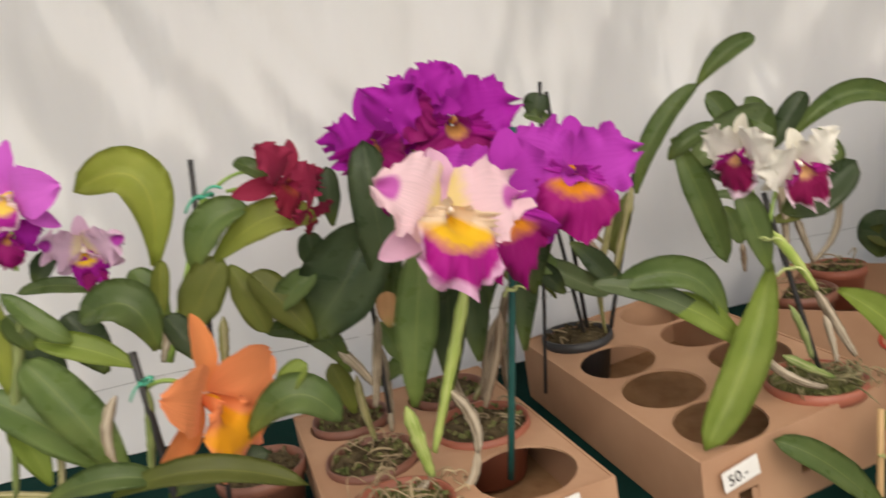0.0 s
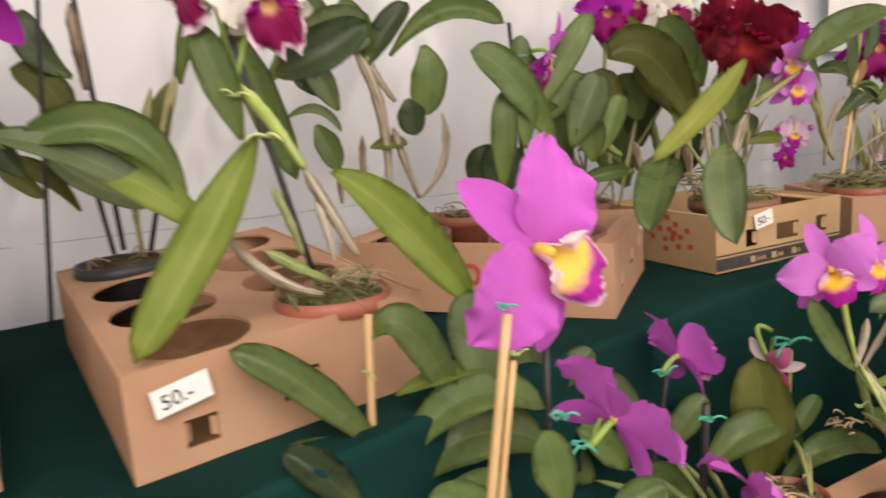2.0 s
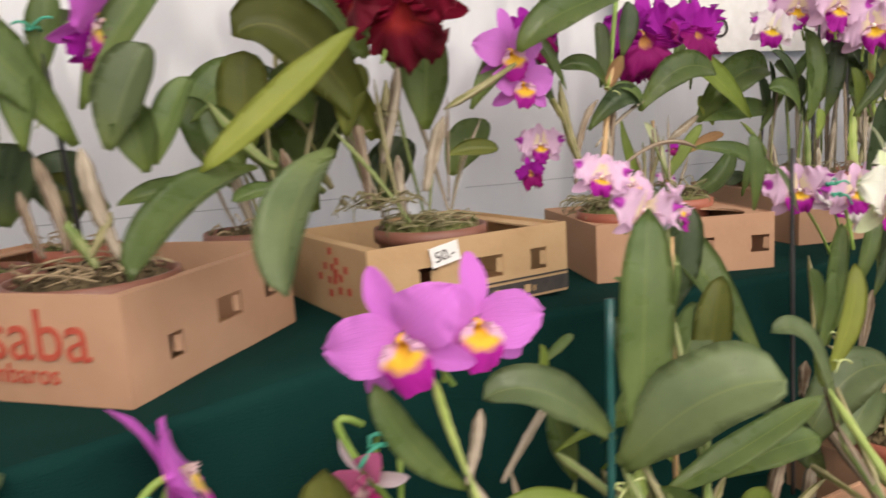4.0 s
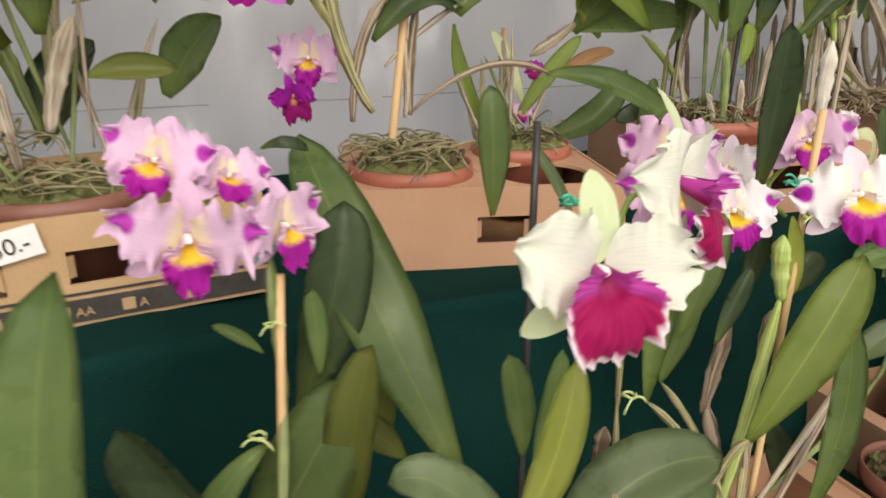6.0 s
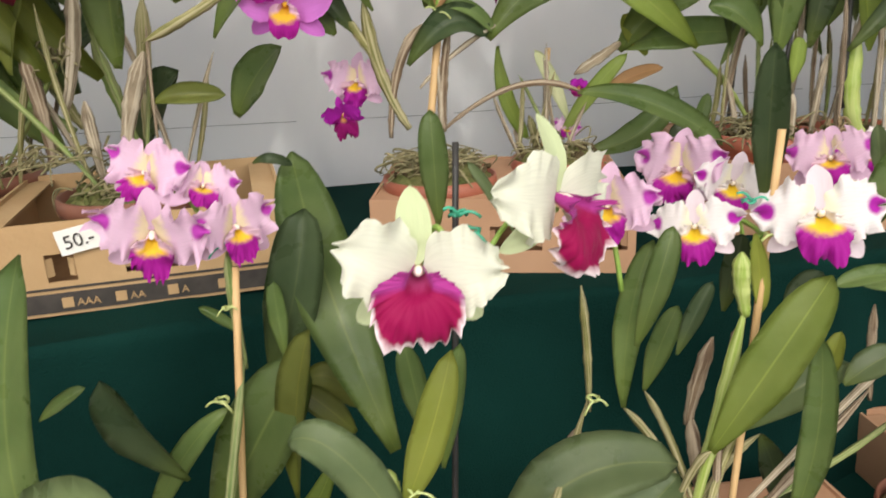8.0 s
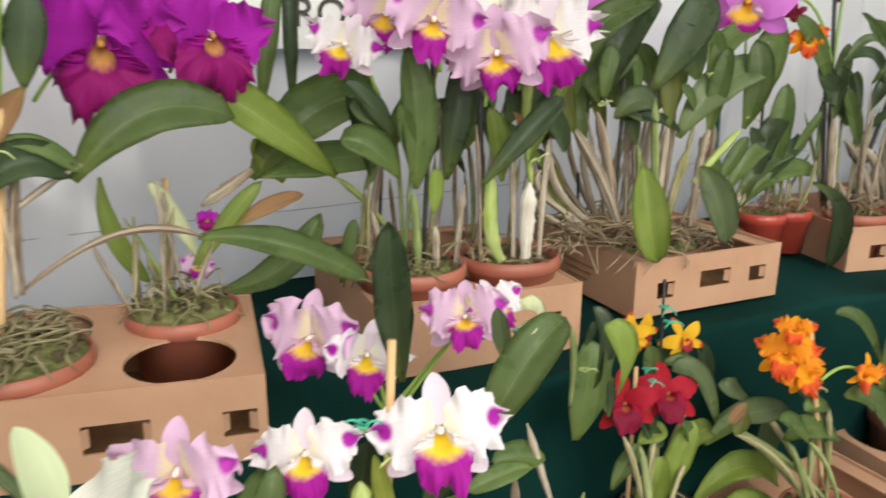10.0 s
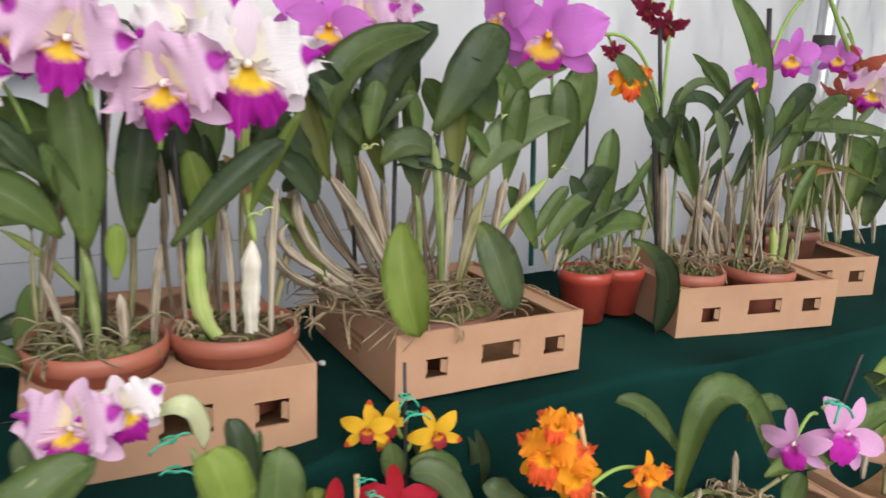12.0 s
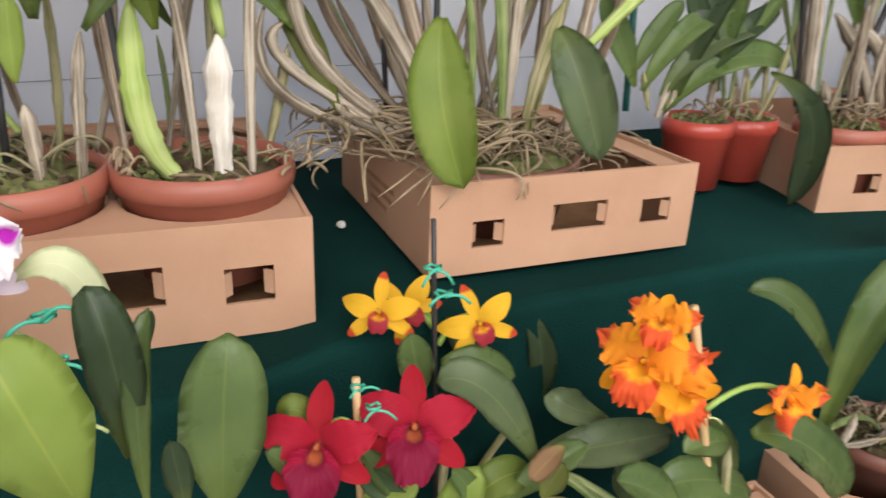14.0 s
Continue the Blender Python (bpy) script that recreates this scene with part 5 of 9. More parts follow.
leaf(p, (-2.206, 0.000, 1.267), (-2.138, 0.000, 1.269), 0.026, (-0.19, -0.91, 0.37), "o")
leaf(p, (-2.347, 0.000, 1.327), (-2.253, 0.000, 1.298), 0.018, (-0.10, -0.93, 0.34), "g", (-2.294, -0.012, 1.339))
leaf(p, (-2.253, 0.000, 1.445), (-2.310, 0.000, 1.538), 0.049, (-0.12, -0.97, 0.22), "m")
leaf(p, (-2.188, 0.000, 1.413), (-2.237, 0.000, 1.518), 0.046, (-0.17, -0.96, 0.24), "m")
leaf(p, (-2.291, 0.000, 1.363), (-2.323, 0.000, 1.411), 0.037, (-0.10, -0.95, 0.29), "d")
bulb(p, (-2.179, 0.000, 1.176), (-2.225, 0.000, 1.444), 0.0190, "w", (-2.183, 0.000, 1.336))
bulb(p, (-2.125, 0.000, 1.171), (-2.163, 0.000, 1.300), 0.0149, "w", (-2.147, 0.000, 1.244))
bulb(p, (-2.125, 0.000, 1.171), (-2.071, 0.000, 1.318), 0.0136, "w", (-2.074, 0.000, 1.233))
bulb(p, (-2.219, 0.000, 1.191), (-2.219, 0.000, 1.290), 0.0132, "b")
bulb(p, (-2.265, 0.000, 1.175), (-2.265, 0.000, 1.235), 0.0117, "b")
bulb(p, (-2.154, 0.000, 1.344), (-2.218, 0.000, 1.462), 0.0145, "w")
p = thing("orchid_plant", (-1.950, -0.050, 1.000), "orchid with a pink flower and thick leaves in a printed box", "orchid")
pot(p, (-1.955, -0.180, 1.114), 0.095, 0.100, TERRA_D, 0.006, BARK)
roots(p, V((-1.955, -0.180, 1.114)) - Vector((0, 0, 0.002)), 0.087, 40, 0.012, None, 0.10)
leaf(p, (-1.951, -0.212, 1.259), (-2.081, -0.212, 1.408), 0.0589, (-0.18, -0.95, 0.26), "m", (-2.019, -0.223, 1.362))
leaf(p, (-2.000, -0.212, 1.256), (-1.996, -0.212, 1.359), 0.0359, (-0.19, -0.94, 0.29), "m")
leaf(p, (-2.041, -0.212, 1.196), (-2.032, -0.212, 1.347), 0.0423, (-0.16, -0.93, 0.32), "m")
leaf(p, (-1.920, -0.212, 1.252), (-1.868, -0.212, 1.363), 0.0616, (-0.29, -0.91, 0.29), "g")
leaf(p, (-1.884, -0.212, 1.225), (-1.894, -0.212, 1.304), 0.0478, (-0.29, -0.90, 0.33), "m")
leaf(p, (-2.036, -0.166, 1.175), (-2.016, -0.166, 1.265), 0.0727, (-0.16, -0.92, 0.36), "d")
leaf(p, (-1.918, -0.212, 1.192), (-1.820, -0.212, 1.207), 0.0258, (-0.30, -0.87, 0.38), "m", (-1.874, -0.223, 1.204))
leaf(p, (-1.982, -0.130, 1.339), (-1.965, -0.130, 1.434), 0.039, (-0.20, -0.95, 0.23), "m")
leaf(p, (-1.948, -0.130, 1.300), (-1.836, -0.130, 1.465), 0.047, (-0.28, -0.93, 0.23), "m")
leaf(p, (-1.875, -0.212, 1.233), (-1.828, -0.212, 1.327), 0.0386, (-0.32, -0.89, 0.31), "m")
leaf(p, (-1.902, -0.090, 1.332), (-1.966, -0.090, 1.418), 0.034, (-0.23, -0.94, 0.24), "g")
bulb(p, (-1.922, -0.212, 1.131), (-1.948, -0.212, 1.256), 0.0196, "w")
bulb(p, (-1.973, -0.212, 1.145), (-1.993, -0.212, 1.249), 0.0149, "b")
bulb(p, (-1.947, -0.212, 1.125), (-1.979, -0.212, 1.184), 0.0141, "g")
bulb(p, (-1.953, -0.212, 1.137), (-1.926, -0.212, 1.185), 0.0121, "o")
bulb(p, (-1.997, -0.212, 1.141), (-2.012, -0.212, 1.215), 0.0106, "b")
stake(p, (-1.966, -0.130, 1.120), (-1.985, -0.130, 1.455), 0.0067, "k")
flower(p, (-1.918, -0.130, 1.405), (0.65, -0.66, -0.38), 0.116, "pink", 0, 0, 0.00)
stem(p, (-1.980, -0.115, 1.370), (-1.910, -0.101, 1.409), 0.005, (-1.945, -0.108, 1.404))
flower(p, (-1.925, -0.130, 1.371), (0.48, -0.67, -0.57), 0.062, "magenta", 0, 0, 0.00)
tie(p, (-1.986, -0.136, 1.390), 0.025, "g")
tie(p, (-1.981, -0.136, 1.294), 0.020, "y")
p = thing("orchid_plant", (-2.070, 0.120, 1.000), "orchid with a small dark leaf in a terracotta pot", "orchid")
pot(p, (-2.000, 0.140, 1.112), 0.060, 0.090, TERRA, 0.010, BARK)
roots(p, V((-2.000, 0.140, 1.112)) - Vector((0, 0, 0.006)), 0.055, 10, 0.020, None, 0.00)
leaf(p, (-1.987, 0.000, 1.157), (-1.991, 0.000, 1.256), 0.085, (-0.30, -0.86, 0.40), "d")
leaf(p, (-1.941, 0.000, 1.173), (-2.016, 0.000, 1.212), 0.045, (-0.31, -0.86, 0.41), "o")
p = thing("orchid_plant", (-1.720, 0.120, 1.000), "orchid with magenta and white flowers in a printed box", "orchid")
pot(p, (-1.750, 0.120, 1.112), 0.070, 0.090, TERRA_D, 0.010, BARK)
roots(p, V((-1.750, 0.120, 1.112)) - Vector((0, 0, 0.006)), 0.064, 20, 0.020, None, 0.00)
leaf(p, (-1.637, 0.120, 1.133), (-1.711, 0.120, 1.294), 0.087, (-0.44, -0.81, 0.39), "m")
leaf(p, (-1.826, 0.120, 1.285), (-1.727, 0.120, 1.369), 0.075, (-0.40, -0.85, 0.33), "m")
leaf(p, (-1.607, 0.120, 1.215), (-1.643, 0.120, 1.370), 0.113, (-0.47, -0.81, 0.35), "d")
leaf(p, (-1.675, 0.120, 1.179), (-1.773, 0.120, 1.333), 0.066, (-0.42, -0.83, 0.37), "m")
leaf(p, (-1.537, 0.020, 1.241), (-1.681, 0.020, 1.386), 0.082, (-0.50, -0.80, 0.34), "o", (-1.645, 0.008, 1.369))
leaf(p, (-1.563, 0.120, 1.371), (-1.464, 0.120, 1.494), 0.087, (-0.53, -0.80, 0.28), "m")
leaf(p, (-1.454, 0.120, 1.330), (-1.514, 0.120, 1.496), 0.077, (-0.54, -0.79, 0.29), "m")
leaf(p, (-1.668, 0.120, 1.406), (-1.691, 0.120, 1.474), 0.030, (-0.45, -0.85, 0.27), "m")
leaf(p, (-1.540, 0.120, 1.124), (-1.469, 0.120, 1.240), 0.085, (-0.50, -0.76, 0.40), "d")
leaf(p, (-1.767, 0.120, 1.182), (-1.824, 0.120, 1.325), 0.060, (-0.38, -0.85, 0.37), "m")
leaf(p, (-1.397, 0.120, 1.173), (-1.325, 0.120, 1.266), 0.075, (-0.56, -0.74, 0.38), "m")
leaf(p, (-1.679, 0.160, 1.220), (-1.568, 0.160, 1.308), 0.084, (-0.46, -0.81, 0.36), "d")
leaf(p, (-1.590, 0.120, 1.390), (-1.640, 0.120, 1.483), 0.050, (-0.48, -0.83, 0.27), "y")
bulb(p, (-1.622, 0.120, 1.162), (-1.744, 0.120, 1.267), 0.0229, "g")
bulb(p, (-1.732, 0.120, 1.082), (-1.777, 0.120, 1.253), 0.0193, "w")
bulb(p, (-1.609, 0.120, 1.167), (-1.659, 0.120, 1.290), 0.0195, "o")
bulb(p, (-1.540, 0.120, 1.136), (-1.579, 0.120, 1.284), 0.0180, "g")
bulb(p, (-1.684, 0.120, 1.315), (-1.673, 0.120, 1.462), 0.0078, "o")
bulb(p, (-1.526, 0.120, 1.135), (-1.503, 0.120, 1.339), 0.0199, "o")
flower(p, (-1.675, 0.120, 1.501), (-0.31, -0.93, -0.19), 0.109, "magenta", 0, 0, 0.00)
stem(p, (-1.665, 0.135, 1.452), (-1.661, 0.146, 1.504), 0.005, (-1.663, 0.141, 1.493))
flower(p, (-1.575, 0.120, 1.453), (-0.66, -0.75, -0.07), 0.112, "white", 0, 0, 0.00)
stem(p, (-1.561, 0.135, 1.378), (-1.559, 0.146, 1.455), 0.005, (-1.560, 0.140, 1.431))
flower(p, (-1.528, 0.120, 1.490), (-0.22, -0.97, -0.09), 0.106, "white", 20, 0, 0.00)
flower(p, (-1.600, 0.120, 1.515), (-0.51, -0.85, -0.11), 0.093, "white", 0, 0, 0.00)
thin_canes(p, (-1.720, 0.110, 1.100), 0.070, 8, 0.2, 0.3, "wgbo", "d")
p = thing("orchid_plant", (-1.500, -0.030, 1.000), "orchid with wine red flowers and drooping leaves in a tan box", "orchid")
pot(p, (-1.500, -0.050, 1.112), 0.085, 0.100, TERRA_D, 0.006, MOSS)
roots(p, V((-1.500, -0.050, 1.112)) - Vector((0, 0, 0.002)), 0.078, 50, 0.015, ROOT_G, 0.10)
leaf(p, (-1.655, -0.285, 1.368), (-1.834, -0.299, 1.223), 0.038, (-0.43, -0.85, 0.31), "y", (-1.735, -0.305, 1.302))
leaf(p, (-1.692, -0.290, 1.238), (-1.775, -0.422, 1.110), 0.062, (-0.50, -0.72, 0.48), "g", (-1.752, -0.365, 1.185))
leaf(p, (-1.768, -0.250, 1.222), (-1.905, -0.408, 1.138), 0.060, (-0.42, -0.72, 0.55), "m", (-1.842, -0.335, 1.198))
leaf(p, (-1.494, -0.040, 1.254), (-1.478, -0.040, 1.402), 0.074, (-0.51, -0.81, 0.29), "m")
leaf(p, (-1.573, -0.040, 1.245), (-1.761, -0.040, 1.393), 0.089, (-0.41, -0.87, 0.29), "o", (-1.674, -0.052, 1.387))
leaf(p, (-1.746, 0.020, 1.233), (-1.742, 0.020, 1.380), 0.074, (-0.34, -0.89, 0.30), "o")
leaf(p, (-1.334, -0.040, 1.364), (-1.118, -0.040, 1.460), 0.065, (-0.64, -0.73, 0.24), "m", (-1.266, -0.052, 1.418))
leaf(p, (-1.616, -0.040, 1.252), (-1.588, -0.040, 1.352), 0.049, (-0.45, -0.84, 0.30), "o")
leaf(p, (-1.651, 0.040, 1.275), (-1.687, 0.040, 1.363), 0.067, (-0.38, -0.88, 0.29), "m")
leaf(p, (-1.461, -0.040, 1.213), (-1.376, -0.040, 1.218), 0.028, (-0.53, -0.77, 0.36), "o")
leaf(p, (-1.577, -0.040, 1.361), (-1.654, -0.040, 1.460), 0.064, (-0.45, -0.86, 0.23), "m")
leaf(p, (-1.510, -0.040, 1.379), (-1.438, -0.040, 1.481), 0.050, (-0.53, -0.82, 0.22), "m")
leaf(p, (-1.758, 0.020, 1.215), (-1.800, 0.020, 1.301), 0.056, (-0.31, -0.89, 0.33), "m")
leaf(p, (-1.393, 0.020, 1.282), (-1.287, 0.020, 1.403), 0.046, (-0.56, -0.78, 0.28), "m")
leaf(p, (-1.714, -0.040, 1.185), (-1.784, -0.040, 1.172), 0.024, (-0.34, -0.86, 0.39), "m")
bulb(p, (-1.564, -0.040, 1.209), (-1.532, -0.040, 1.351), 0.0171, "w")
bulb(p, (-1.501, -0.040, 1.162), (-1.464, -0.040, 1.272), 0.0205, "w")
bulb(p, (-1.341, -0.040, 1.346), (-1.464, -0.040, 1.282), 0.0119, "o")
bulb(p, (-1.711, 0.010, 1.212), (-1.798, 0.010, 1.309), 0.0180, "g", (-1.749, 0.010, 1.242))
bulb(p, (-1.590, -0.040, 1.145), (-1.603, -0.040, 1.288), 0.0170, "b")
bulb(p, (-1.535, -0.040, 1.125), (-1.541, -0.040, 1.219), 0.0145, "w")
bulb(p, (-1.685, -0.040, 1.154), (-1.710, -0.040, 1.239), 0.0151, "b")
bulb(p, (-1.464, -0.040, 1.144), (-1.457, -0.040, 1.301), 0.0044, "b")
flower(p, (-1.553, -0.160, 1.428), (-0.68, -0.62, -0.38), 0.150, "darkred", 0, 0, 0.00)
stem(p, (-1.586, -0.145, 1.342), (-1.537, -0.135, 1.432), 0.005, (-1.561, -0.140, 1.402))
flower(p, (-1.603, -0.140, 1.435), (-0.97, -0.17, -0.15), 0.103, "darkred", 20, 0, 0.00)
roots(p, (-1.556, -0.040, 1.253), 0.030, 16, 0.020, ROOT_G, 0.10)
roots(p, (-1.568, -0.040, 1.143), 0.070, 40, 0.015, ROOT_G, 0.10)
flower(p, (-1.328, 0.010, 1.371), (0.06, -1.00, -0.08), 0.121, "pinky", 10, 0, 0.00)
stem(p, (-1.285, 0.025, 1.330), (-1.310, 0.034, 1.374), 0.005, (-1.297, 0.030, 1.367))
flower(p, (-1.223, 0.110, 1.215), (-0.29, -0.93, 0.20), 0.082, "lilac", 0, 0, 0.00)
flower(p, (-1.246, 0.110, 1.170), (-0.28, -0.91, -0.29), 0.053, "magenta", 0, 0, 0.00)
thin_canes(p, (-1.500, -0.010, 1.110), 0.070, 8, 0.2, 0.3, "wgbo", "")
p = thing("orchid_plant", (-1.120, 0.050, 1.000), "orchid with tall canes and magenta flowers in a terracotta pot", "orchid")
pot(p, ring(tray_e, 0.330, 0.25, 2, 2, 0, 0, 0.012) + tray_e[3] * 0.022, 0.076, 0.085, TERRA, 0.000, MOSS)
roots(p, V(ring(tray_e, 0.330, 0.25, 2, 2, 0, 0, 0.012) + tray_e[3] * 0.022) - Vector((0, 0, -0.004)), 0.072, 60, 0.015, ROOT_G, 0.15)
leaf(p, (-1.114, 0.060, 1.305), (-1.209, 0.060, 1.346), 0.032, (0.08, -0.92, 0.38), "m", (-1.159, 0.048, 1.346))
leaf(p, (-1.117, 0.060, 1.308), (-1.035, 0.060, 1.272), 0.020, (-0.00, -0.91, 0.41), "m", (-1.073, 0.048, 1.306))
leaf(p, (-1.152, 0.060, 1.236), (-1.044, 0.060, 1.269), 0.042, (0.02, -0.90, 0.44), "d", (-1.094, 0.048, 1.289))
leaf(p, (-1.044, 0.060, 1.265), (-0.869, 0.060, 1.326), 0.059, (-0.12, -0.91, 0.40), "m", (-0.965, 0.048, 1.336))
leaf(p, (-1.036, 0.060, 1.275), (-0.990, 0.060, 1.307), 0.014, (-0.06, -0.91, 0.41), "b")
leaf(p, (-1.078, 0.060, 1.364), (-1.117, 0.060, 1.305), 0.026, (0.02, -0.93, 0.37), "b")
leaf(p, (-1.078, 0.060, 1.364), (-1.063, 0.060, 1.457), 0.040, (-0.01, -0.95, 0.30), "d")
leaf(p, (-1.126, 0.060, 1.309), (-1.127, 0.060, 1.422), 0.033, (0.05, -0.94, 0.34), "g")
leaf(p, (-1.218, 0.060, 1.277), (-1.274, 0.060, 1.367), 0.030, (0.16, -0.91, 0.38), "d", (-1.253, 0.048, 1.325))
leaf(p, (-1.195, 0.060, 1.307), (-1.263, 0.060, 1.402), 0.027, (0.15, -0.92, 0.35), "m", (-1.235, 0.048, 1.366))
leaf(p, (-1.246, 0.060, 1.279), (-1.293, 0.060, 1.326), 0.038, (0.18, -0.90, 0.40), "m")
leaf(p, (-1.215, 0.160, 1.335), (-1.238, 0.160, 1.416), 0.036, (0.13, -0.93, 0.33), "m")
leaf(p, (-1.157, 0.180, 1.337), (-1.168, 0.180, 1.441), 0.034, (0.07, -0.94, 0.32), "d")
bulb(p, (-1.181, 0.060, 1.140), (-1.131, 0.060, 1.288), 0.0129, "b", (-1.166, 0.060, 1.232))
bulb(p, (-1.107, 0.060, 1.145), (-1.095, 0.060, 1.287), 0.0112, "b")
bulb(p, (-1.155, 0.060, 1.151), (-1.207, 0.060, 1.324), 0.0167, "o", (-1.190, 0.060, 1.228))
bulb(p, (-1.189, 0.060, 1.235), (-1.240, 0.060, 1.317), 0.0115, "o")
bulb(p, (-1.138, 0.060, 1.205), (-0.993, 0.060, 1.306), 0.0071, "w", (-1.080, 0.060, 1.255))
bulb(p, (-1.107, 0.060, 1.148), (-0.913, 0.060, 1.188), 0.0090, "b", (-1.005, 0.060, 1.202))
bulb(p, (-1.114, 0.060, 1.142), (-1.111, 0.060, 1.241), 0.0102, "w")
leaf(p, (-0.921, 0.060, 1.189), (-0.705, 0.060, 1.103), 0.038, (-0.23, -0.83, 0.51), "m", (-0.818, 0.048, 1.170))
stake(p, (-1.136, 0.060, 1.080), (-1.101, 0.060, 1.352), 0.0105, "b")
stem(p, (-1.110, 0.060, 1.304), (-1.089, 0.060, 1.457), 0.0085)
tie(p, (-1.110, 0.054, 1.301), 0.020, "y")
roots(p, (-1.123, 0.060, 1.099), 0.070, 60, 0.014, ROOT_G, 0.10)
flower(p, (-0.998, 0.120, 1.411), (-0.15, -0.97, -0.17), 0.152, "magenta", 0, 0, 0.00)
stem(p, (-1.074, 0.135, 1.344), (-0.997, 0.150, 1.411), 0.005, (-1.035, 0.142, 1.392))
flower(p, (-0.880, 0.120, 1.418), (0.21, -0.97, -0.11), 0.127, "magenta", 0, 0, 0.00)
stem(p, (-0.928, 0.135, 1.374), (-0.875, 0.150, 1.418), 0.005, (-0.901, 0.142, 1.411))
flower(p, (-0.954, 0.120, 1.443), (0.41, -0.90, 0.14), 0.102, "magenta", 30, 0, 0.00)
flower(p, (-0.979, 0.170, 1.366), (-0.53, -0.79, -0.30), 0.075, "magenta", 0, 0, 0.00)
flower(p, (-1.213, 0.150, 1.418), (-0.21, -0.95, -0.21), 0.102, "magenta", 0, 0, 0.00)
stem(p, (-1.211, 0.165, 1.362), (-1.217, 0.180, 1.419), 0.005, (-1.214, 0.172, 1.405))
flower(p, (-1.301, 0.020, 1.319), (0.03, -1.00, -0.08), 0.105, "pinky", 6, 0, 0.00)
stem(p, (-1.276, 0.035, 1.326), (-1.308, 0.049, 1.318), 0.005, (-1.292, 0.042, 1.337))
p = thing("orchid_plant", (-0.960, 0.100, 1.000), "orchid with broad strap leaves in a terracotta pot", "orchid")
pot(p, ring(tray_e, 0.330, 0.25, 2, 2, 1, 1, 0.012), 0.068, 0.090, TERRA, 0.000, MOSS)
roots(p, V(ring(tray_e, 0.330, 0.25, 2, 2, 1, 1, 0.012)) - Vector((0, 0, -0.004)), 0.064, 30, 0.020, ROOT_G, 0.20)
leaf(p, (-0.730, 0.120, 1.238), (-0.907, 0.120, 1.367), 0.053, (-0.23, -0.89, 0.39), "l", (-0.831, 0.108, 1.322))
leaf(p, (-0.833, 0.160, 1.236), (-0.649, 0.160, 1.340), 0.075, (-0.28, -0.87, 0.40), "m", (-0.746, 0.148, 1.322))
leaf(p, (-0.832, 0.160, 1.240), (-0.633, 0.160, 1.254), 0.050, (-0.28, -0.86, 0.43), "m", (-0.741, 0.148, 1.257))
leaf(p, (-0.926, 0.160, 1.104), (-0.820, 0.160, 1.232), 0.025, (-0.17, -0.86, 0.49), "l")
leaf(p, (-1.016, 0.160, 1.251), (-0.970, 0.160, 1.110), 0.024, (-0.07, -0.87, 0.48), "l", (-1.007, 0.148, 1.178))
leaf(p, (-0.862, 0.160, 1.173), (-0.764, 0.160, 1.209), 0.023, (-0.22, -0.86, 0.47), "b")
leaf(p, (-0.886, 0.160, 1.086), (-0.741, 0.160, 1.181), 0.043, (-0.21, -0.84, 0.51), "m", (-0.801, 0.148, 1.113))
leaf(p, (-0.907, 0.160, 1.131), (-0.961, 0.160, 1.243), 0.021, (-0.12, -0.87, 0.47), "w")
leaf(p, (-0.791, 0.160, 1.228), (-0.829, 0.160, 1.288), 0.035, (-0.22, -0.88, 0.42), "y")
bulb(p, (-0.944, 0.160, 1.089), (-0.945, 0.160, 1.245), 0.0101, "w")
bulb(p, (-0.832, 0.160, 1.248), (-0.901, 0.160, 1.205), 0.0156, "w")
bulb(p, (-0.953, 0.160, 1.078), (-0.970, 0.160, 1.147), 0.0132, "o")
bulb(p, (-0.984, 0.160, 1.091), (-0.993, 0.160, 1.150), 0.0095, "w")
bulb(p, (-0.617, 0.160, 1.110), (-0.720, 0.160, 1.231), 0.0094, "y", (-0.667, 0.160, 1.183))
stake(p, (-0.950, 0.160, 1.094), (-0.940, 0.160, 1.245), 0.0063, "b")
flower(p, (-0.893, 0.160, 1.187), (-0.17, -0.97, 0.18), 0.028, "magenta", 0, 0, 0.00)
flower(p, (-0.912, 0.160, 1.124), (0.19, -0.95, 0.24), 0.041, "lilac", 0, 0, 0.00)
thin_canes(p, (-0.960, 0.110, 1.075), 0.045, 7, 0.17, 0.25, "wogo", "")
p = thing("orchid_plant", (-0.640, 0.090, 1.000), "orchid with magenta splashed lilac flowers in a terracotta pot", "orchid")
pot(p, ring(tray_f, 0.305, 0.34, 2, 2, 0, 0, 0.03), 0.077, 0.100, TERRA, 0.010, MOSS)
roots(p, V(ring(tray_f, 0.305, 0.34, 2, 2, 0, 0, 0.03)) - Vector((0, 0, 0.006)), 0.071, 40, 0.020, ROOT_G, 0.20)
leaf(p, (-0.642, 0.060, 1.225), (-0.651, 0.060, 1.407), 0.049, (-0.07, -0.90, 0.43), "m", (-0.644, 0.048, 1.316))
leaf(p, (-0.615, 0.060, 1.188), (-0.611, 0.060, 1.250), 0.022, (-0.10, -0.86, 0.51), "l")
leaf(p, (-0.596, 0.060, 1.234), (-0.566, 0.060, 1.414), 0.042, (-0.14, -0.90, 0.42), "d", (-0.588, 0.048, 1.321))
leaf(p, (-0.670, 0.060, 1.292), (-0.737, 0.060, 1.365), 0.029, (-0.01, -0.91, 0.41), "d")
leaf(p, (-0.664, 0.060, 1.239), (-0.743, 0.060, 1.295), 0.044, (-0.01, -0.88, 0.47), "m", (-0.706, 0.048, 1.284))
leaf(p, (-0.684, 0.060, 1.310), (-0.730, 0.060, 1.338), 0.038, (-0.00, -0.91, 0.42), "g")
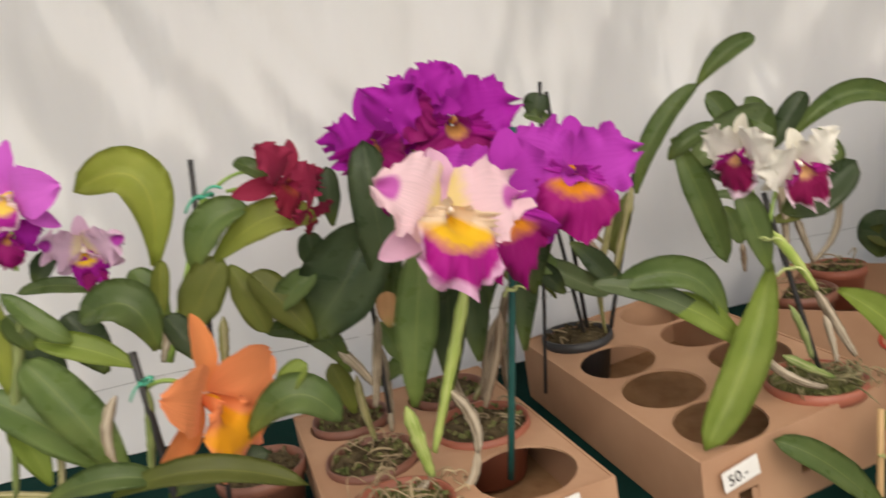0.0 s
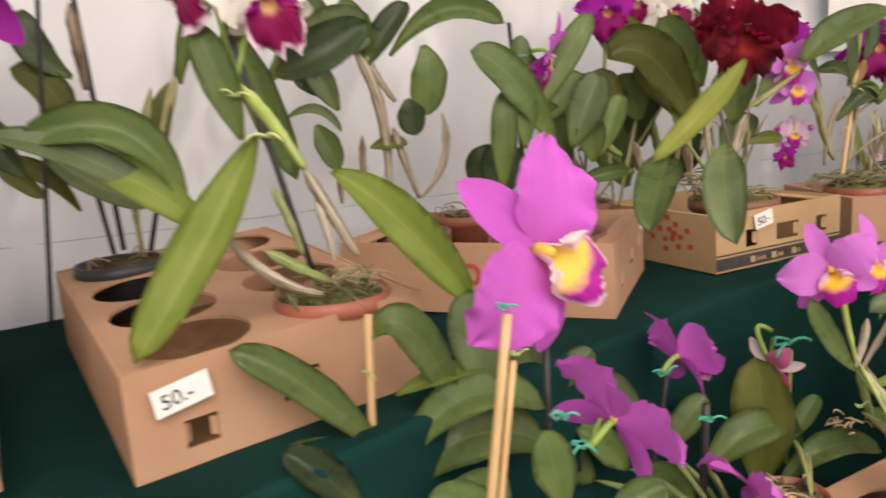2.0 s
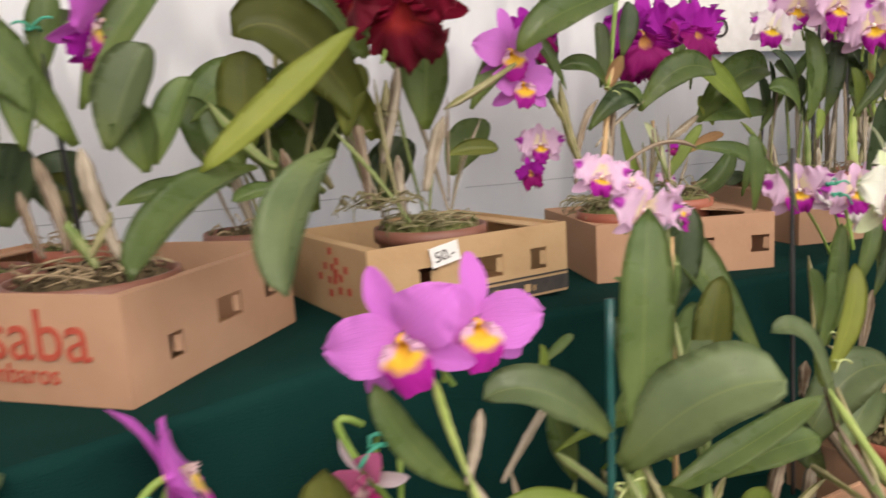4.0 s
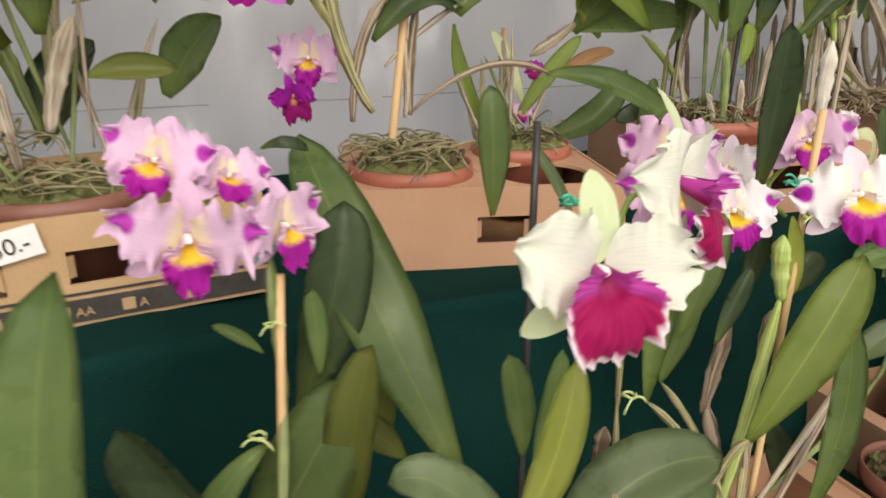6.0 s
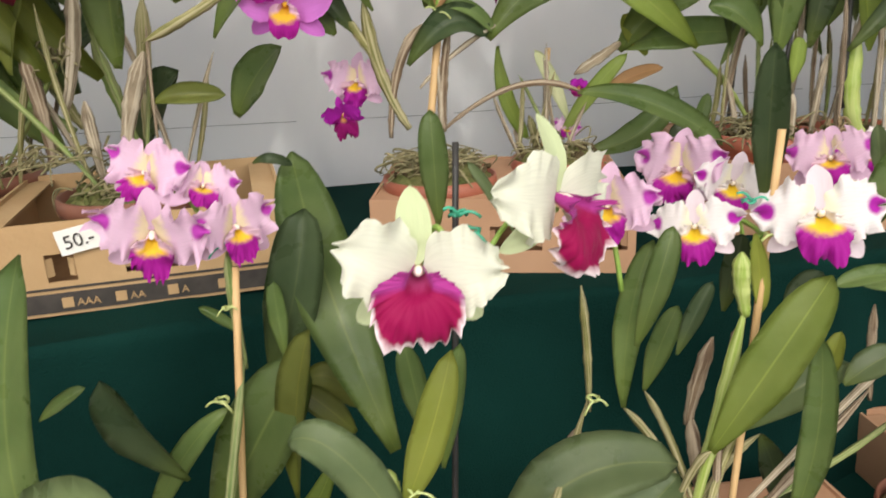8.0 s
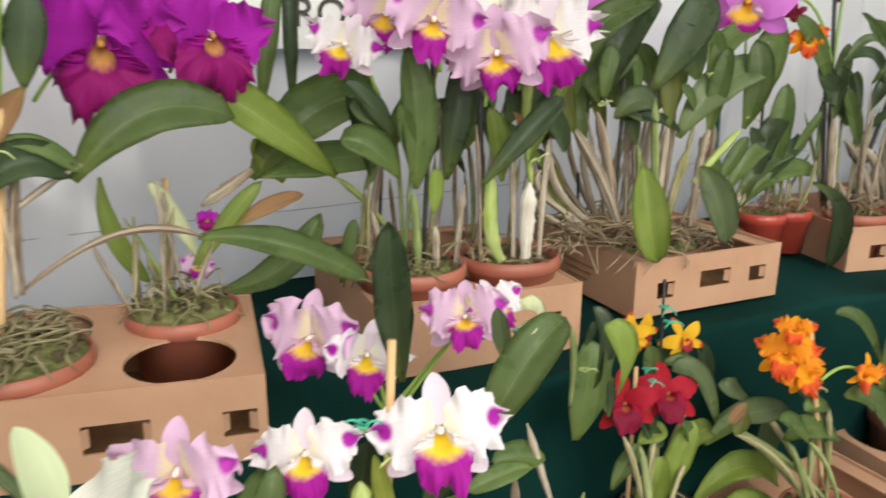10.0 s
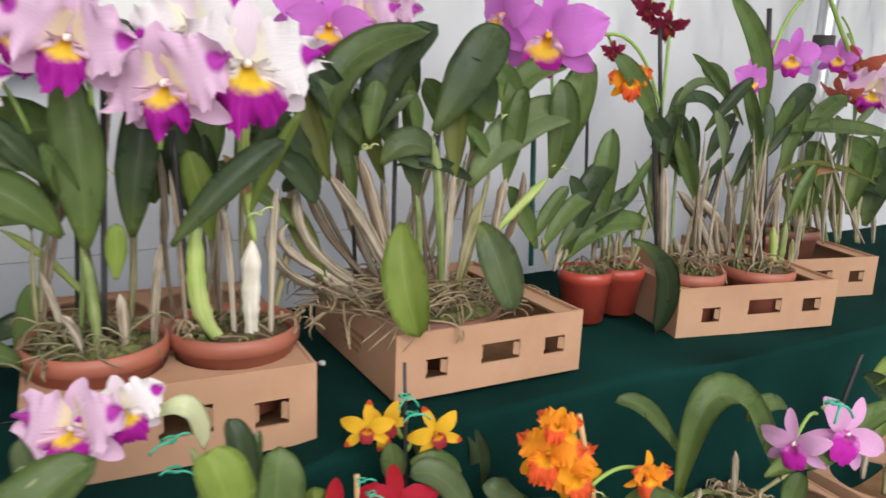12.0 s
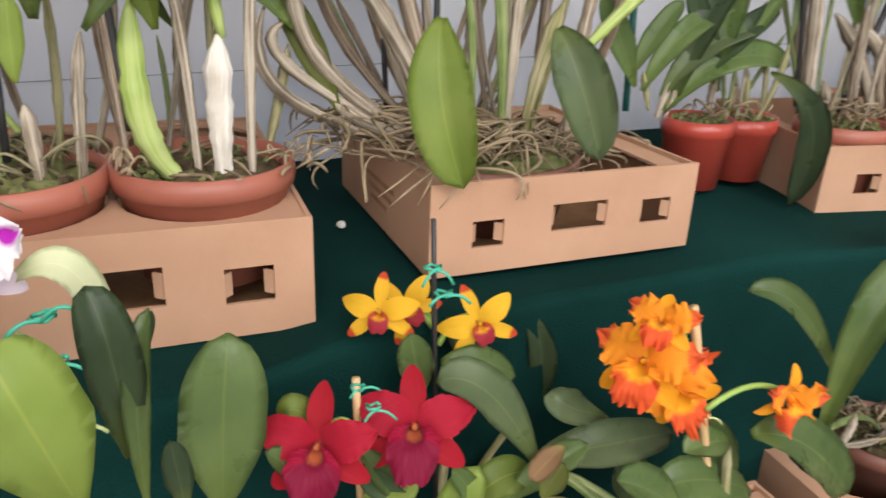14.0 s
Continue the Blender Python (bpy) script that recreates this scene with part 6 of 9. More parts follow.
leaf(p, (-0.651, 0.160, 1.244), (-0.679, 0.160, 1.329), 0.033, (-0.04, -0.90, 0.44), "d")
leaf(p, (-0.551, 0.200, 1.246), (-0.527, 0.200, 1.331), 0.043, (-0.15, -0.89, 0.43), "d")
leaf(p, (-0.715, 0.160, 1.074), (-0.691, 0.160, 1.167), 0.023, (-0.01, -0.83, 0.56), "m")
leaf(p, (-0.688, 0.180, 1.119), (-0.741, 0.180, 1.099), 0.029, (0.00, -0.82, 0.57), "d")
bulb(p, (-0.636, 0.060, 1.092), (-0.644, 0.060, 1.219), 0.0126, "g", (-0.639, 0.060, 1.162))
bulb(p, (-0.609, 0.060, 1.092), (-0.612, 0.060, 1.172), 0.0120, "w", (-0.610, 0.060, 1.137))
bulb(p, (-0.617, 0.060, 1.326), (-0.610, 0.060, 1.389), 0.0078, "b")
bulb(p, (-0.663, 0.110, 1.092), (-0.686, 0.110, 1.192), 0.0084, "w", (-0.672, 0.110, 1.143))
bulb(p, (-0.576, 0.146, 1.092), (-0.548, 0.180, 1.326), 0.0093, "w", (-0.542, 0.180, 1.218))
bulb(p, (-0.580, 0.060, 1.092), (-0.567, 0.060, 1.225), 0.0103, "w", (-0.575, 0.060, 1.167))
bulb(p, (-0.650, 0.060, 1.092), (-0.670, 0.060, 1.154), 0.0099, "w", (-0.658, 0.060, 1.133))
stake(p, (-0.630, 0.060, 1.129), (-0.614, 0.060, 1.428), 0.0063, "k")
stake(p, (-0.649, 0.180, 1.085), (-0.637, 0.180, 1.294), 0.0053, "k")
tie(p, (-0.623, 0.054, 1.309), 0.018, "y")
roots(p, (-0.668, 0.060, 1.102), 0.060, 30, 0.020, ROOT_G, 0.20)
thin_canes(p, (-0.650, 0.130, 1.090), 0.060, 8, 0.2, 0.15, "wgob")
p = thing("orchid_plant", (-0.500, 0.090, 1.000), "orchid with a white sheathed bulb in a terracotta pot", "orchid")
pot(p, ring(tray_f, 0.305, 0.34, 2, 2, 1, 0, 0.03), 0.077, 0.100, TERRA, 0.014, BARK)
roots(p, V(ring(tray_f, 0.305, 0.34, 2, 2, 1, 0, 0.03)) - Vector((0, 0, 0.010)), 0.071, 14, 0.012, None, 0.30)
leaf(p, (-0.514, 0.050, 1.227), (-0.538, 0.050, 1.329), 0.033, (-0.19, -0.87, 0.46), "l")
leaf(p, (-0.563, 0.020, 1.230), (-0.438, 0.020, 1.341), 0.033, (-0.22, -0.86, 0.46), "d", (-0.501, 0.008, 1.299))
leaf(p, (-0.499, 0.050, 1.322), (-0.471, 0.050, 1.276), 0.015, (-0.23, -0.87, 0.44), "b")
leaf(p, (-0.472, 0.050, 1.250), (-0.407, 0.050, 1.373), 0.016, (-0.28, -0.86, 0.43), "l")
leaf(p, (-0.510, 0.130, 1.297), (-0.539, 0.130, 1.363), 0.034, (-0.18, -0.90, 0.41), "d")
leaf(p, (-0.462, 0.130, 1.295), (-0.418, 0.130, 1.371), 0.042, (-0.26, -0.88, 0.40), "d")
leaf(p, (-0.520, 0.150, 1.260), (-0.483, 0.150, 1.363), 0.048, (-0.20, -0.89, 0.42), "m")
leaf(p, (-0.426, 0.110, 1.304), (-0.367, 0.110, 1.251), 0.037, (-0.30, -0.84, 0.45), "d", (-0.401, 0.098, 1.298))
leaf(p, (-0.507, 0.170, 1.327), (-0.449, 0.170, 1.390), 0.036, (-0.22, -0.90, 0.38), "d")
bulb(p, (-0.505, 0.050, 1.106), (-0.530, 0.050, 1.250), 0.0221, "y", (-0.531, 0.050, 1.159))
bulb(p, (-0.471, 0.050, 1.099), (-0.468, 0.050, 1.223), 0.0216, "W")
bulb(p, (-0.465, 0.050, 1.220), (-0.474, 0.050, 1.387), 0.0139, "y")
bulb(p, (-0.448, 0.050, 1.092), (-0.438, 0.050, 1.282), 0.0100, "w", (-0.444, 0.050, 1.212))
bulb(p, (-0.491, 0.050, 1.092), (-0.504, 0.050, 1.259), 0.0087, "w", (-0.496, 0.050, 1.220))
bulb(p, (-0.545, 0.050, 1.092), (-0.557, 0.050, 1.308), 0.0065, "b", (-0.549, 0.050, 1.215))
bulb(p, (-0.488, 0.150, 1.092), (-0.489, 0.150, 1.258), 0.0085, "b", (-0.489, 0.150, 1.201))
bulb(p, (-0.423, 0.126, 1.092), (-0.394, 0.130, 1.205), 0.0099, "o", (-0.406, 0.130, 1.150))
stake(p, (-0.541, 0.050, 1.150), (-0.552, 0.050, 1.350), 0.0066, "k")
tie(p, (-0.464, 0.044, 1.255), 0.019, "y")
roots(p, (-0.411, 0.050, 1.108), 0.025, 16, 0.015, None, 0.60)
roots(p, (-0.540, 0.050, 1.112), 0.020, 10, 0.015, None, 0.50)
flower(p, (-0.732, 0.060, 1.408), (-0.68, -0.73, -0.10), 0.083, "splash", 0, 0, 0.00)
stem(p, (-0.685, 0.075, 1.344), (-0.722, 0.089, 1.408), 0.005, (-0.704, 0.082, 1.391))
flower(p, (-0.682, 0.050, 1.447), (-0.52, -0.84, -0.14), 0.103, "lilac", 0, 0, 0.00)
stem(p, (-0.649, 0.065, 1.384), (-0.671, 0.078, 1.448), 0.005, (-0.660, 0.071, 1.431))
flower(p, (-0.650, -0.010, 1.438), (-0.32, -0.94, -0.14), 0.109, "lilac", 0, 0, 0.00)
stem(p, (-0.633, 0.005, 1.377), (-0.637, 0.017, 1.439), 0.005, (-0.635, 0.011, 1.423))
flower(p, (-0.568, -0.020, 1.401), (-0.61, -0.79, -0.09), 0.121, "lilac", 0, 0, 0.00)
stem(p, (-0.575, -0.005, 1.335), (-0.553, 0.006, 1.401), 0.005, (-0.564, 0.000, 1.383))
flower(p, (-0.485, 0.000, 1.422), (-0.33, -0.94, -0.12), 0.139, "splash", 0, 0, 0.00)
stem(p, (-0.514, 0.015, 1.353), (-0.469, 0.025, 1.423), 0.005, (-0.491, 0.020, 1.403))
flower(p, (-0.527, 0.040, 1.461), (-0.50, -0.85, -0.16), 0.111, "splash", 20, 0, 0.00)
stem(p, (-0.538, 0.055, 1.393), (-0.512, 0.066, 1.463), 0.005, (-0.525, 0.060, 1.443))
flower(p, (-0.580, 0.050, 1.411), (-0.84, -0.54, -0.10), 0.076, "lilac", -20, 0, 0.00)
stem(p, (-0.574, 0.065, 1.341), (-0.566, 0.077, 1.411), 0.005, (-0.570, 0.071, 1.391))
flower(p, (-0.331, 0.160, 1.477), (-0.43, -0.89, -0.16), 0.101, "pinky", 0, 0, 0.00)
stem(p, (-0.382, 0.175, 1.393), (-0.313, 0.184, 1.478), 0.005, (-0.347, 0.180, 1.451))
flower(p, (-0.278, 0.160, 1.489), (-0.60, -0.78, -0.17), 0.086, "lilac", 0, 0, 0.00)
stem(p, (-0.346, 0.175, 1.404), (-0.260, 0.184, 1.491), 0.005, (-0.303, 0.179, 1.463))
flower(p, (-0.641, 0.080, 1.471), (-0.67, -0.72, -0.17), 0.088, "lilac", 10, 0, 0.00)
stem(p, (-0.615, 0.095, 1.406), (-0.630, 0.108, 1.473), 0.005, (-0.622, 0.101, 1.454))
leaf(p, (-0.784, 0.300, 1.310), (-0.753, 0.300, 1.510), 0.030, (-0.14, -0.93, 0.34), "m")
leaf(p, (-0.736, 0.300, 1.307), (-0.736, 0.300, 1.511), 0.022, (-0.17, -0.93, 0.34), "d")
thin_canes(p, (-0.490, 0.140, 1.090), 0.060, 8, 0.22, 0.15, "wgob")
p = thing("orchid_plant", (-0.150, 0.140, 1.000), "large orchid clump with many grey canes in an open tray", "orchid")
pot(p, (-0.170, 0.140, 1.085), 0.100, 0.080, TERRA_D, 0.000, MOSS)
roots(p, V((-0.170, 0.140, 1.085)) - Vector((0, 0, -0.004)), 0.092, 90, 0.015, None, 0.10)
leaf(p, (-0.288, 0.020, 1.238), (-0.275, -0.010, 1.095), 0.055, (-0.40, -0.74, 0.54), "l", (-0.298, -0.007, 1.176))
leaf(p, (-0.165, 0.030, 1.228), (-0.123, 0.000, 1.107), 0.0519, (-0.49, -0.69, 0.52), "g", (-0.153, 0.003, 1.182))
leaf(p, (-0.121, 0.130, 1.260), (0.097, 0.130, 1.377), 0.0642, (-0.56, -0.73, 0.40), "g", (-0.044, 0.118, 1.349))
leaf(p, (-0.183, 0.130, 1.340), (-0.082, 0.130, 1.492), 0.0695, (-0.50, -0.80, 0.33), "d", (-0.129, 0.118, 1.431))
leaf(p, (-0.345, 0.130, 1.311), (-0.193, 0.130, 1.477), 0.0528, (-0.41, -0.84, 0.35), "m", (-0.326, 0.118, 1.423))
leaf(p, (-0.295, 0.130, 1.325), (-0.389, 0.130, 1.441), 0.0440, (-0.35, -0.87, 0.36), "d")
leaf(p, (-0.244, 0.130, 1.294), (-0.114, 0.130, 1.268), 0.0185, (-0.45, -0.78, 0.43), "d", (-0.188, 0.118, 1.298))
leaf(p, (-0.180, 0.130, 1.292), (-0.262, 0.130, 1.322), 0.0449, (-0.43, -0.80, 0.42), "g")
leaf(p, (-0.088, 0.130, 1.356), (-0.146, 0.130, 1.442), 0.0581, (-0.51, -0.79, 0.34), "d")
leaf(p, (-0.042, 0.130, 1.365), (-0.083, 0.130, 1.437), 0.0414, (-0.54, -0.77, 0.34), "m")
leaf(p, (0.040, 0.130, 1.296), (0.092, 0.130, 1.453), 0.0572, (-0.60, -0.71, 0.36), "m", (0.056, 0.118, 1.380))
leaf(p, (-0.065, 0.130, 1.356), (0.048, 0.130, 1.440), 0.0396, (-0.57, -0.75, 0.34), "m", (-0.040, 0.118, 1.419))
leaf(p, (-0.355, 0.130, 1.266), (-0.426, 0.130, 1.368), 0.0414, (-0.30, -0.86, 0.41), "d")
leaf(p, (-0.186, 0.210, 1.358), (-0.188, 0.210, 1.456), 0.0387, (-0.44, -0.83, 0.34), "d")
leaf(p, (-0.283, 0.130, 1.329), (-0.274, 0.130, 1.411), 0.0352, (-0.40, -0.84, 0.37), "m")
leaf(p, (-0.363, 0.130, 1.293), (-0.405, 0.130, 1.265), 0.0220, (-0.30, -0.84, 0.44), "d")
leaf(p, (-0.380, 0.120, 1.271), (-0.460, 0.121, 1.371), 0.0317, (-0.35, -0.79, 0.50), "d")
bulb(p, (-0.233, 0.123, 1.092), (-0.386, 0.120, 1.279), 0.0142, "w", (-0.363, 0.120, 1.184))
leaf(p, (-0.346, 0.118, 1.279), (-0.384, 0.142, 1.405), 0.0317, (-0.43, -0.86, 0.28), "o")
bulb(p, (-0.233, 0.122, 1.092), (-0.348, 0.120, 1.289), 0.0202, "w", (-0.285, 0.120, 1.199))
bulb(p, (-0.233, 0.124, 1.092), (-0.303, 0.120, 1.310), 0.0168, "b", (-0.273, 0.120, 1.223))
leaf(p, (-0.391, 0.119, 1.219), (-0.488, 0.136, 1.305), 0.0246, (-0.31, -0.74, 0.59), "m")
bulb(p, (-0.234, 0.131, 1.092), (-0.398, 0.120, 1.226), 0.0107, "w", (-0.389, 0.120, 1.179))
bulb(p, (-0.234, 0.130, 1.092), (-0.416, 0.120, 1.239), 0.0130, "w", (-0.397, 0.120, 1.156))
bulb(p, (-0.167, 0.120, 1.092), (-0.193, 0.120, 1.336), 0.0137, "g", (-0.177, 0.120, 1.236))
leaf(p, (-0.155, 0.118, 1.276), (-0.142, 0.141, 1.400), 0.0343, (-0.55, -0.74, 0.39), "o")
bulb(p, (-0.163, 0.120, 1.092), (-0.154, 0.120, 1.285), 0.0127, "w", (-0.159, 0.120, 1.206))
bulb(p, (-0.143, 0.120, 1.092), (-0.103, 0.120, 1.245), 0.0168, "o", (-0.127, 0.120, 1.174))
leaf(p, (-0.062, 0.121, 1.263), (-0.048, 0.106, 1.409), 0.0343, (-0.54, -0.62, 0.56), "m")
bulb(p, (-0.085, 0.120, 1.092), (-0.061, 0.120, 1.273), 0.0145, "w", (-0.075, 0.120, 1.210))
bulb(p, (-0.086, 0.120, 1.181), (0.016, 0.120, 1.270), 0.0145, "y")
bulb(p, (-0.203, 0.120, 1.092), (-0.216, 0.120, 1.255), 0.0087, "g", (-0.208, 0.120, 1.198))
bulb(p, (-0.233, 0.159, 1.092), (-0.353, 0.180, 1.317), 0.0123, "b", (-0.335, 0.180, 1.217))
leaf(p, (-0.288, 0.168, 1.241), (-0.303, 0.203, 1.397), 0.0370, (-0.41, -0.75, 0.51), "m")
bulb(p, (-0.232, 0.162, 1.092), (-0.288, 0.170, 1.251), 0.0113, "w", (-0.272, 0.170, 1.177))
bulb(p, (-0.226, 0.177, 1.092), (-0.297, 0.200, 1.305), 0.0101, "b", (-0.283, 0.200, 1.212))
leaf(p, (-0.237, 0.179, 1.263), (-0.276, 0.198, 1.397), 0.0282, (-0.49, -0.84, 0.21), "o")
bulb(p, (-0.225, 0.180, 1.092), (-0.240, 0.180, 1.272), 0.0102, "w", (-0.231, 0.180, 1.198))
bulb(p, (-0.231, 0.166, 1.092), (-0.361, 0.200, 1.275), 0.0112, "w", (-0.349, 0.200, 1.188))
leaf(p, (-0.076, 0.190, 1.300), (-0.078, 0.186, 1.408), 0.0317, (-0.52, -0.67, 0.52), "m")
bulb(p, (-0.086, 0.190, 1.092), (-0.076, 0.190, 1.310), 0.0137, "b", (-0.082, 0.190, 1.210))
bulb(p, (-0.068, 0.163, 1.092), (0.014, 0.180, 1.272), 0.0125, "b", (0.003, 0.180, 1.197))
leaf(p, (-0.182, 0.192, 1.285), (-0.209, 0.167, 1.423), 0.0246, (-0.53, -0.81, 0.26), "m")
bulb(p, (-0.171, 0.190, 1.092), (-0.184, 0.190, 1.295), 0.0119, "w", (-0.176, 0.190, 1.214))
bulb(p, (-0.079, 0.120, 1.093), (-0.068, 0.120, 1.166), 0.0093, "b")
leaf(p, (-0.350, 0.118, 1.142), (-0.402, 0.142, 1.256), 0.0299, (-0.37, -0.76, 0.54), "o")
bulb(p, (-0.234, 0.128, 1.092), (-0.354, 0.120, 1.151), 0.0133, "w", (-0.315, 0.120, 1.126))
leaf(p, (-0.285, 0.140, 1.319), (-0.179, 0.140, 1.486), 0.0572, (-0.51, -0.79, 0.34), "d", (-0.259, 0.128, 1.413))
leaf(p, (-0.222, 0.180, 1.310), (-0.265, 0.180, 1.427), 0.0440, (-0.48, -0.79, 0.37), "d")
leaf(p, (-0.274, 0.110, 1.299), (-0.199, 0.110, 1.317), 0.0422, (-0.50, -0.76, 0.42), "g", (-0.246, 0.098, 1.327))
leaf(p, (-0.103, 0.200, 1.319), (-0.163, 0.200, 1.414), 0.0405, (-0.54, -0.76, 0.37), "m")
leaf(p, (-0.361, 0.200, 1.275), (-0.404, 0.200, 1.354), 0.0299, (-0.37, -0.83, 0.41), "d")
leaf(p, (0.022, 0.120, 1.270), (0.028, 0.120, 1.421), 0.0475, (-0.64, -0.67, 0.38), "m", (0.031, 0.108, 1.352))
leaf(p, (-0.193, 0.150, 1.249), (-0.221, 0.150, 1.317), 0.0255, (-0.50, -0.75, 0.43), "g")
stake(p, (-0.244, 0.130, 1.144), (-0.245, 0.130, 1.359), 0.0062, "k")
stake(p, (-0.165, 0.130, 1.119), (-0.178, 0.130, 1.336), 0.0056, "k")
stake(p, (-0.274, 0.190, 1.115), (-0.279, 0.190, 1.201), 0.0058, "k")
tie(p, (-0.290, 0.124, 1.320), 0.020, "y")
tie(p, (-0.067, 0.124, 1.365), 0.022, "y")
tie(p, (0.036, 0.124, 1.283), 0.021, "y")
roots(p, (-0.247, 0.130, 1.094), 0.110, 170, 0.026, None, 0.30)
roots(p, (-0.079, 0.130, 1.073), 0.090, 80, 0.020, None, 0.25)
roots(p, (-0.334, 0.130, 1.125), 0.050, 36, 0.015, None, 0.30)
roots(p, (-0.111, 0.130, 1.077), 0.060, 40, 0.012, None, 0.30)
flower(p, (0.008, 0.130, 1.485), (-0.67, -0.74, -0.13), 0.156, "pinky", 0, 0, 0.00)
stem(p, (0.035, 0.145, 1.376), (0.026, 0.154, 1.486), 0.005, (0.031, 0.149, 1.446))
flower(p, (-0.055, 0.160, 1.511), (-0.95, -0.26, -0.15), 0.100, "pinky", 0, 0, 0.00)
stem(p, (-0.032, 0.175, 1.405), (-0.038, 0.185, 1.514), 0.005, (-0.035, 0.180, 1.474))
flower(p, (-0.328, 0.230, 1.501), (-0.50, -0.85, -0.15), 0.109, "pinky", 0, 0, 0.00)
stem(p, (-0.318, 0.245, 1.403), (-0.317, 0.258, 1.504), 0.005, (-0.318, 0.251, 1.468))
flower(p, (-0.278, 0.210, 1.506), (-0.39, -0.91, -0.15), 0.086, "lilac", 0, 0, 0.00)
stem(p, (-0.265, 0.225, 1.407), (-0.266, 0.237, 1.509), 0.005, (-0.266, 0.231, 1.473))
flower(p, (-0.218, 0.210, 1.507), (-0.28, -0.95, -0.15), 0.077, "lilac", 0, 0, 0.00)
stem(p, (-0.203, 0.225, 1.404), (-0.205, 0.237, 1.509), 0.005, (-0.204, 0.231, 1.472))
thin_canes(p, (-0.170, 0.190, 1.090), 0.085, 16, 0.26, 0.3)
p = thing("orchid_plant", (0.200, 0.200, 1.000), "small orchid in a glossy red plastic pot beside the trays", "orchid")
pot(p, (0.170, 0.185, 1.095), 0.048, 0.093, REDPOT, 0.012, BARK)
roots(p, V((0.170, 0.185, 1.095)) - Vector((0, 0, 0.008)), 0.044, 10, 0.020, None, 0.00)
p = thing("orchid_plant", (0.255, 0.200, 1.000), "grassy orchid in a glossy red plastic pot beside the trays", "orchid")
pot(p, (0.262, 0.200, 1.090), 0.050, 0.088, REDPOT, 0.012, BARK)
roots(p, V((0.262, 0.200, 1.090)) - Vector((0, 0, 0.008)), 0.046, 12, 0.020, None, 0.00)
leaf(p, (0.134, 0.200, 1.108), (0.233, 0.200, 1.284), 0.045, (-0.60, -0.66, 0.46), "d", (0.162, 0.188, 1.232))
leaf(p, (0.122, 0.200, 1.101), (0.338, 0.200, 1.156), 0.043, (-0.60, -0.63, 0.49), "m", (0.209, 0.188, 1.169))
leaf(p, (0.081, 0.200, 1.130), (0.231, 0.200, 1.243), 0.034, (-0.58, -0.66, 0.47), "m", (0.127, 0.188, 1.204))
leaf(p, (0.196, 0.200, 1.136), (0.219, 0.200, 1.341), 0.045, (-0.61, -0.66, 0.44), "m")
leaf(p, (0.169, 0.080, 1.169), (0.249, 0.080, 0.993), 0.040, (-0.62, -0.58, 0.53), "d", (0.248, 0.068, 1.101))
leaf(p, (0.055, 0.200, 1.147), (0.127, 0.200, 1.242), 0.027, (-0.56, -0.69, 0.47), "m")
leaf(p, (0.113, 0.200, 1.122), (0.271, 0.200, 1.205), 0.038, (-0.59, -0.65, 0.48), "g", (0.167, 0.188, 1.187))
leaf(p, (0.157, 0.200, 1.129), (0.295, 0.200, 1.235), 0.035, (-0.61, -0.64, 0.47), "d")
leaf(p, (0.068, 0.200, 1.136), (0.001, 0.200, 1.247), 0.033, (-0.53, -0.70, 0.47), "m")
leaf(p, (0.211, 0.200, 1.125), (0.131, 0.200, 1.261), 0.031, (-0.59, -0.66, 0.46), "d")
bulb(p, (0.110, 0.200, 1.092), (0.129, 0.200, 1.152), 0.0103, "w")
bulb(p, (0.123, 0.200, 1.091), (0.153, 0.200, 1.170), 0.0089, "w")
bulb(p, (0.203, 0.200, 1.083), (0.202, 0.200, 1.146), 0.0106, "w")
bulb(p, (0.224, 0.200, 1.075), (0.245, 0.200, 1.133), 0.0092, "b")
bulb(p, (0.096, 0.200, 1.104), (0.079, 0.200, 1.155), 0.0087, "o")
stake(p, (0.074, 0.220, 1.101), (0.059, 0.220, 1.356), 0.0094, "g")
thin_canes(p, (0.262, 0.200, 1.080), 0.030, 8, 0.11, 0.35, "wog", "mmg")
p = thing("orchid_plant", (0.380, 0.150, 1.000), "orchid with pendant red flowers on wiry stems in a terracotta pot", "orchid")
pot(p, (0.368, 0.120, 1.092), 0.062, 0.100, TERRA, 0.008, BARK)
roots(p, V((0.368, 0.120, 1.092)) - Vector((0, 0, 0.004)), 0.057, 24, 0.020, None, 0.20)
leaf(p, (0.370, 0.170, 1.256), (0.259, 0.170, 1.375), 0.0388, (-0.67, -0.63, 0.39), "d")
leaf(p, (0.482, 0.170, 1.325), (0.321, 0.170, 1.381), 0.0258, (-0.71, -0.61, 0.37), "d", (0.400, 0.158, 1.395))
leaf(p, (0.299, 0.170, 1.336), (0.175, 0.170, 1.466), 0.0354, (-0.66, -0.67, 0.34), "m", (0.228, 0.158, 1.418))
leaf(p, (0.526, 0.170, 1.350), (0.363, 0.170, 1.476), 0.0184, (-0.73, -0.60, 0.33), "m")
leaf(p, (0.332, 0.170, 1.376), (0.438, 0.170, 1.416), 0.0190, (-0.71, -0.62, 0.34), "g", (0.366, 0.158, 1.422))
leaf(p, (0.434, 0.170, 1.283), (0.497, 0.170, 1.373), 0.0279, (-0.72, -0.58, 0.38), "d")
leaf(p, (0.406, 0.170, 1.268), (0.282, 0.170, 1.311), 0.0299, (-0.68, -0.61, 0.40), "d")
leaf(p, (0.309, 0.159, 1.270), (0.329, 0.168, 1.375), 0.0286, (-0.65, -0.53, 0.55), "d")
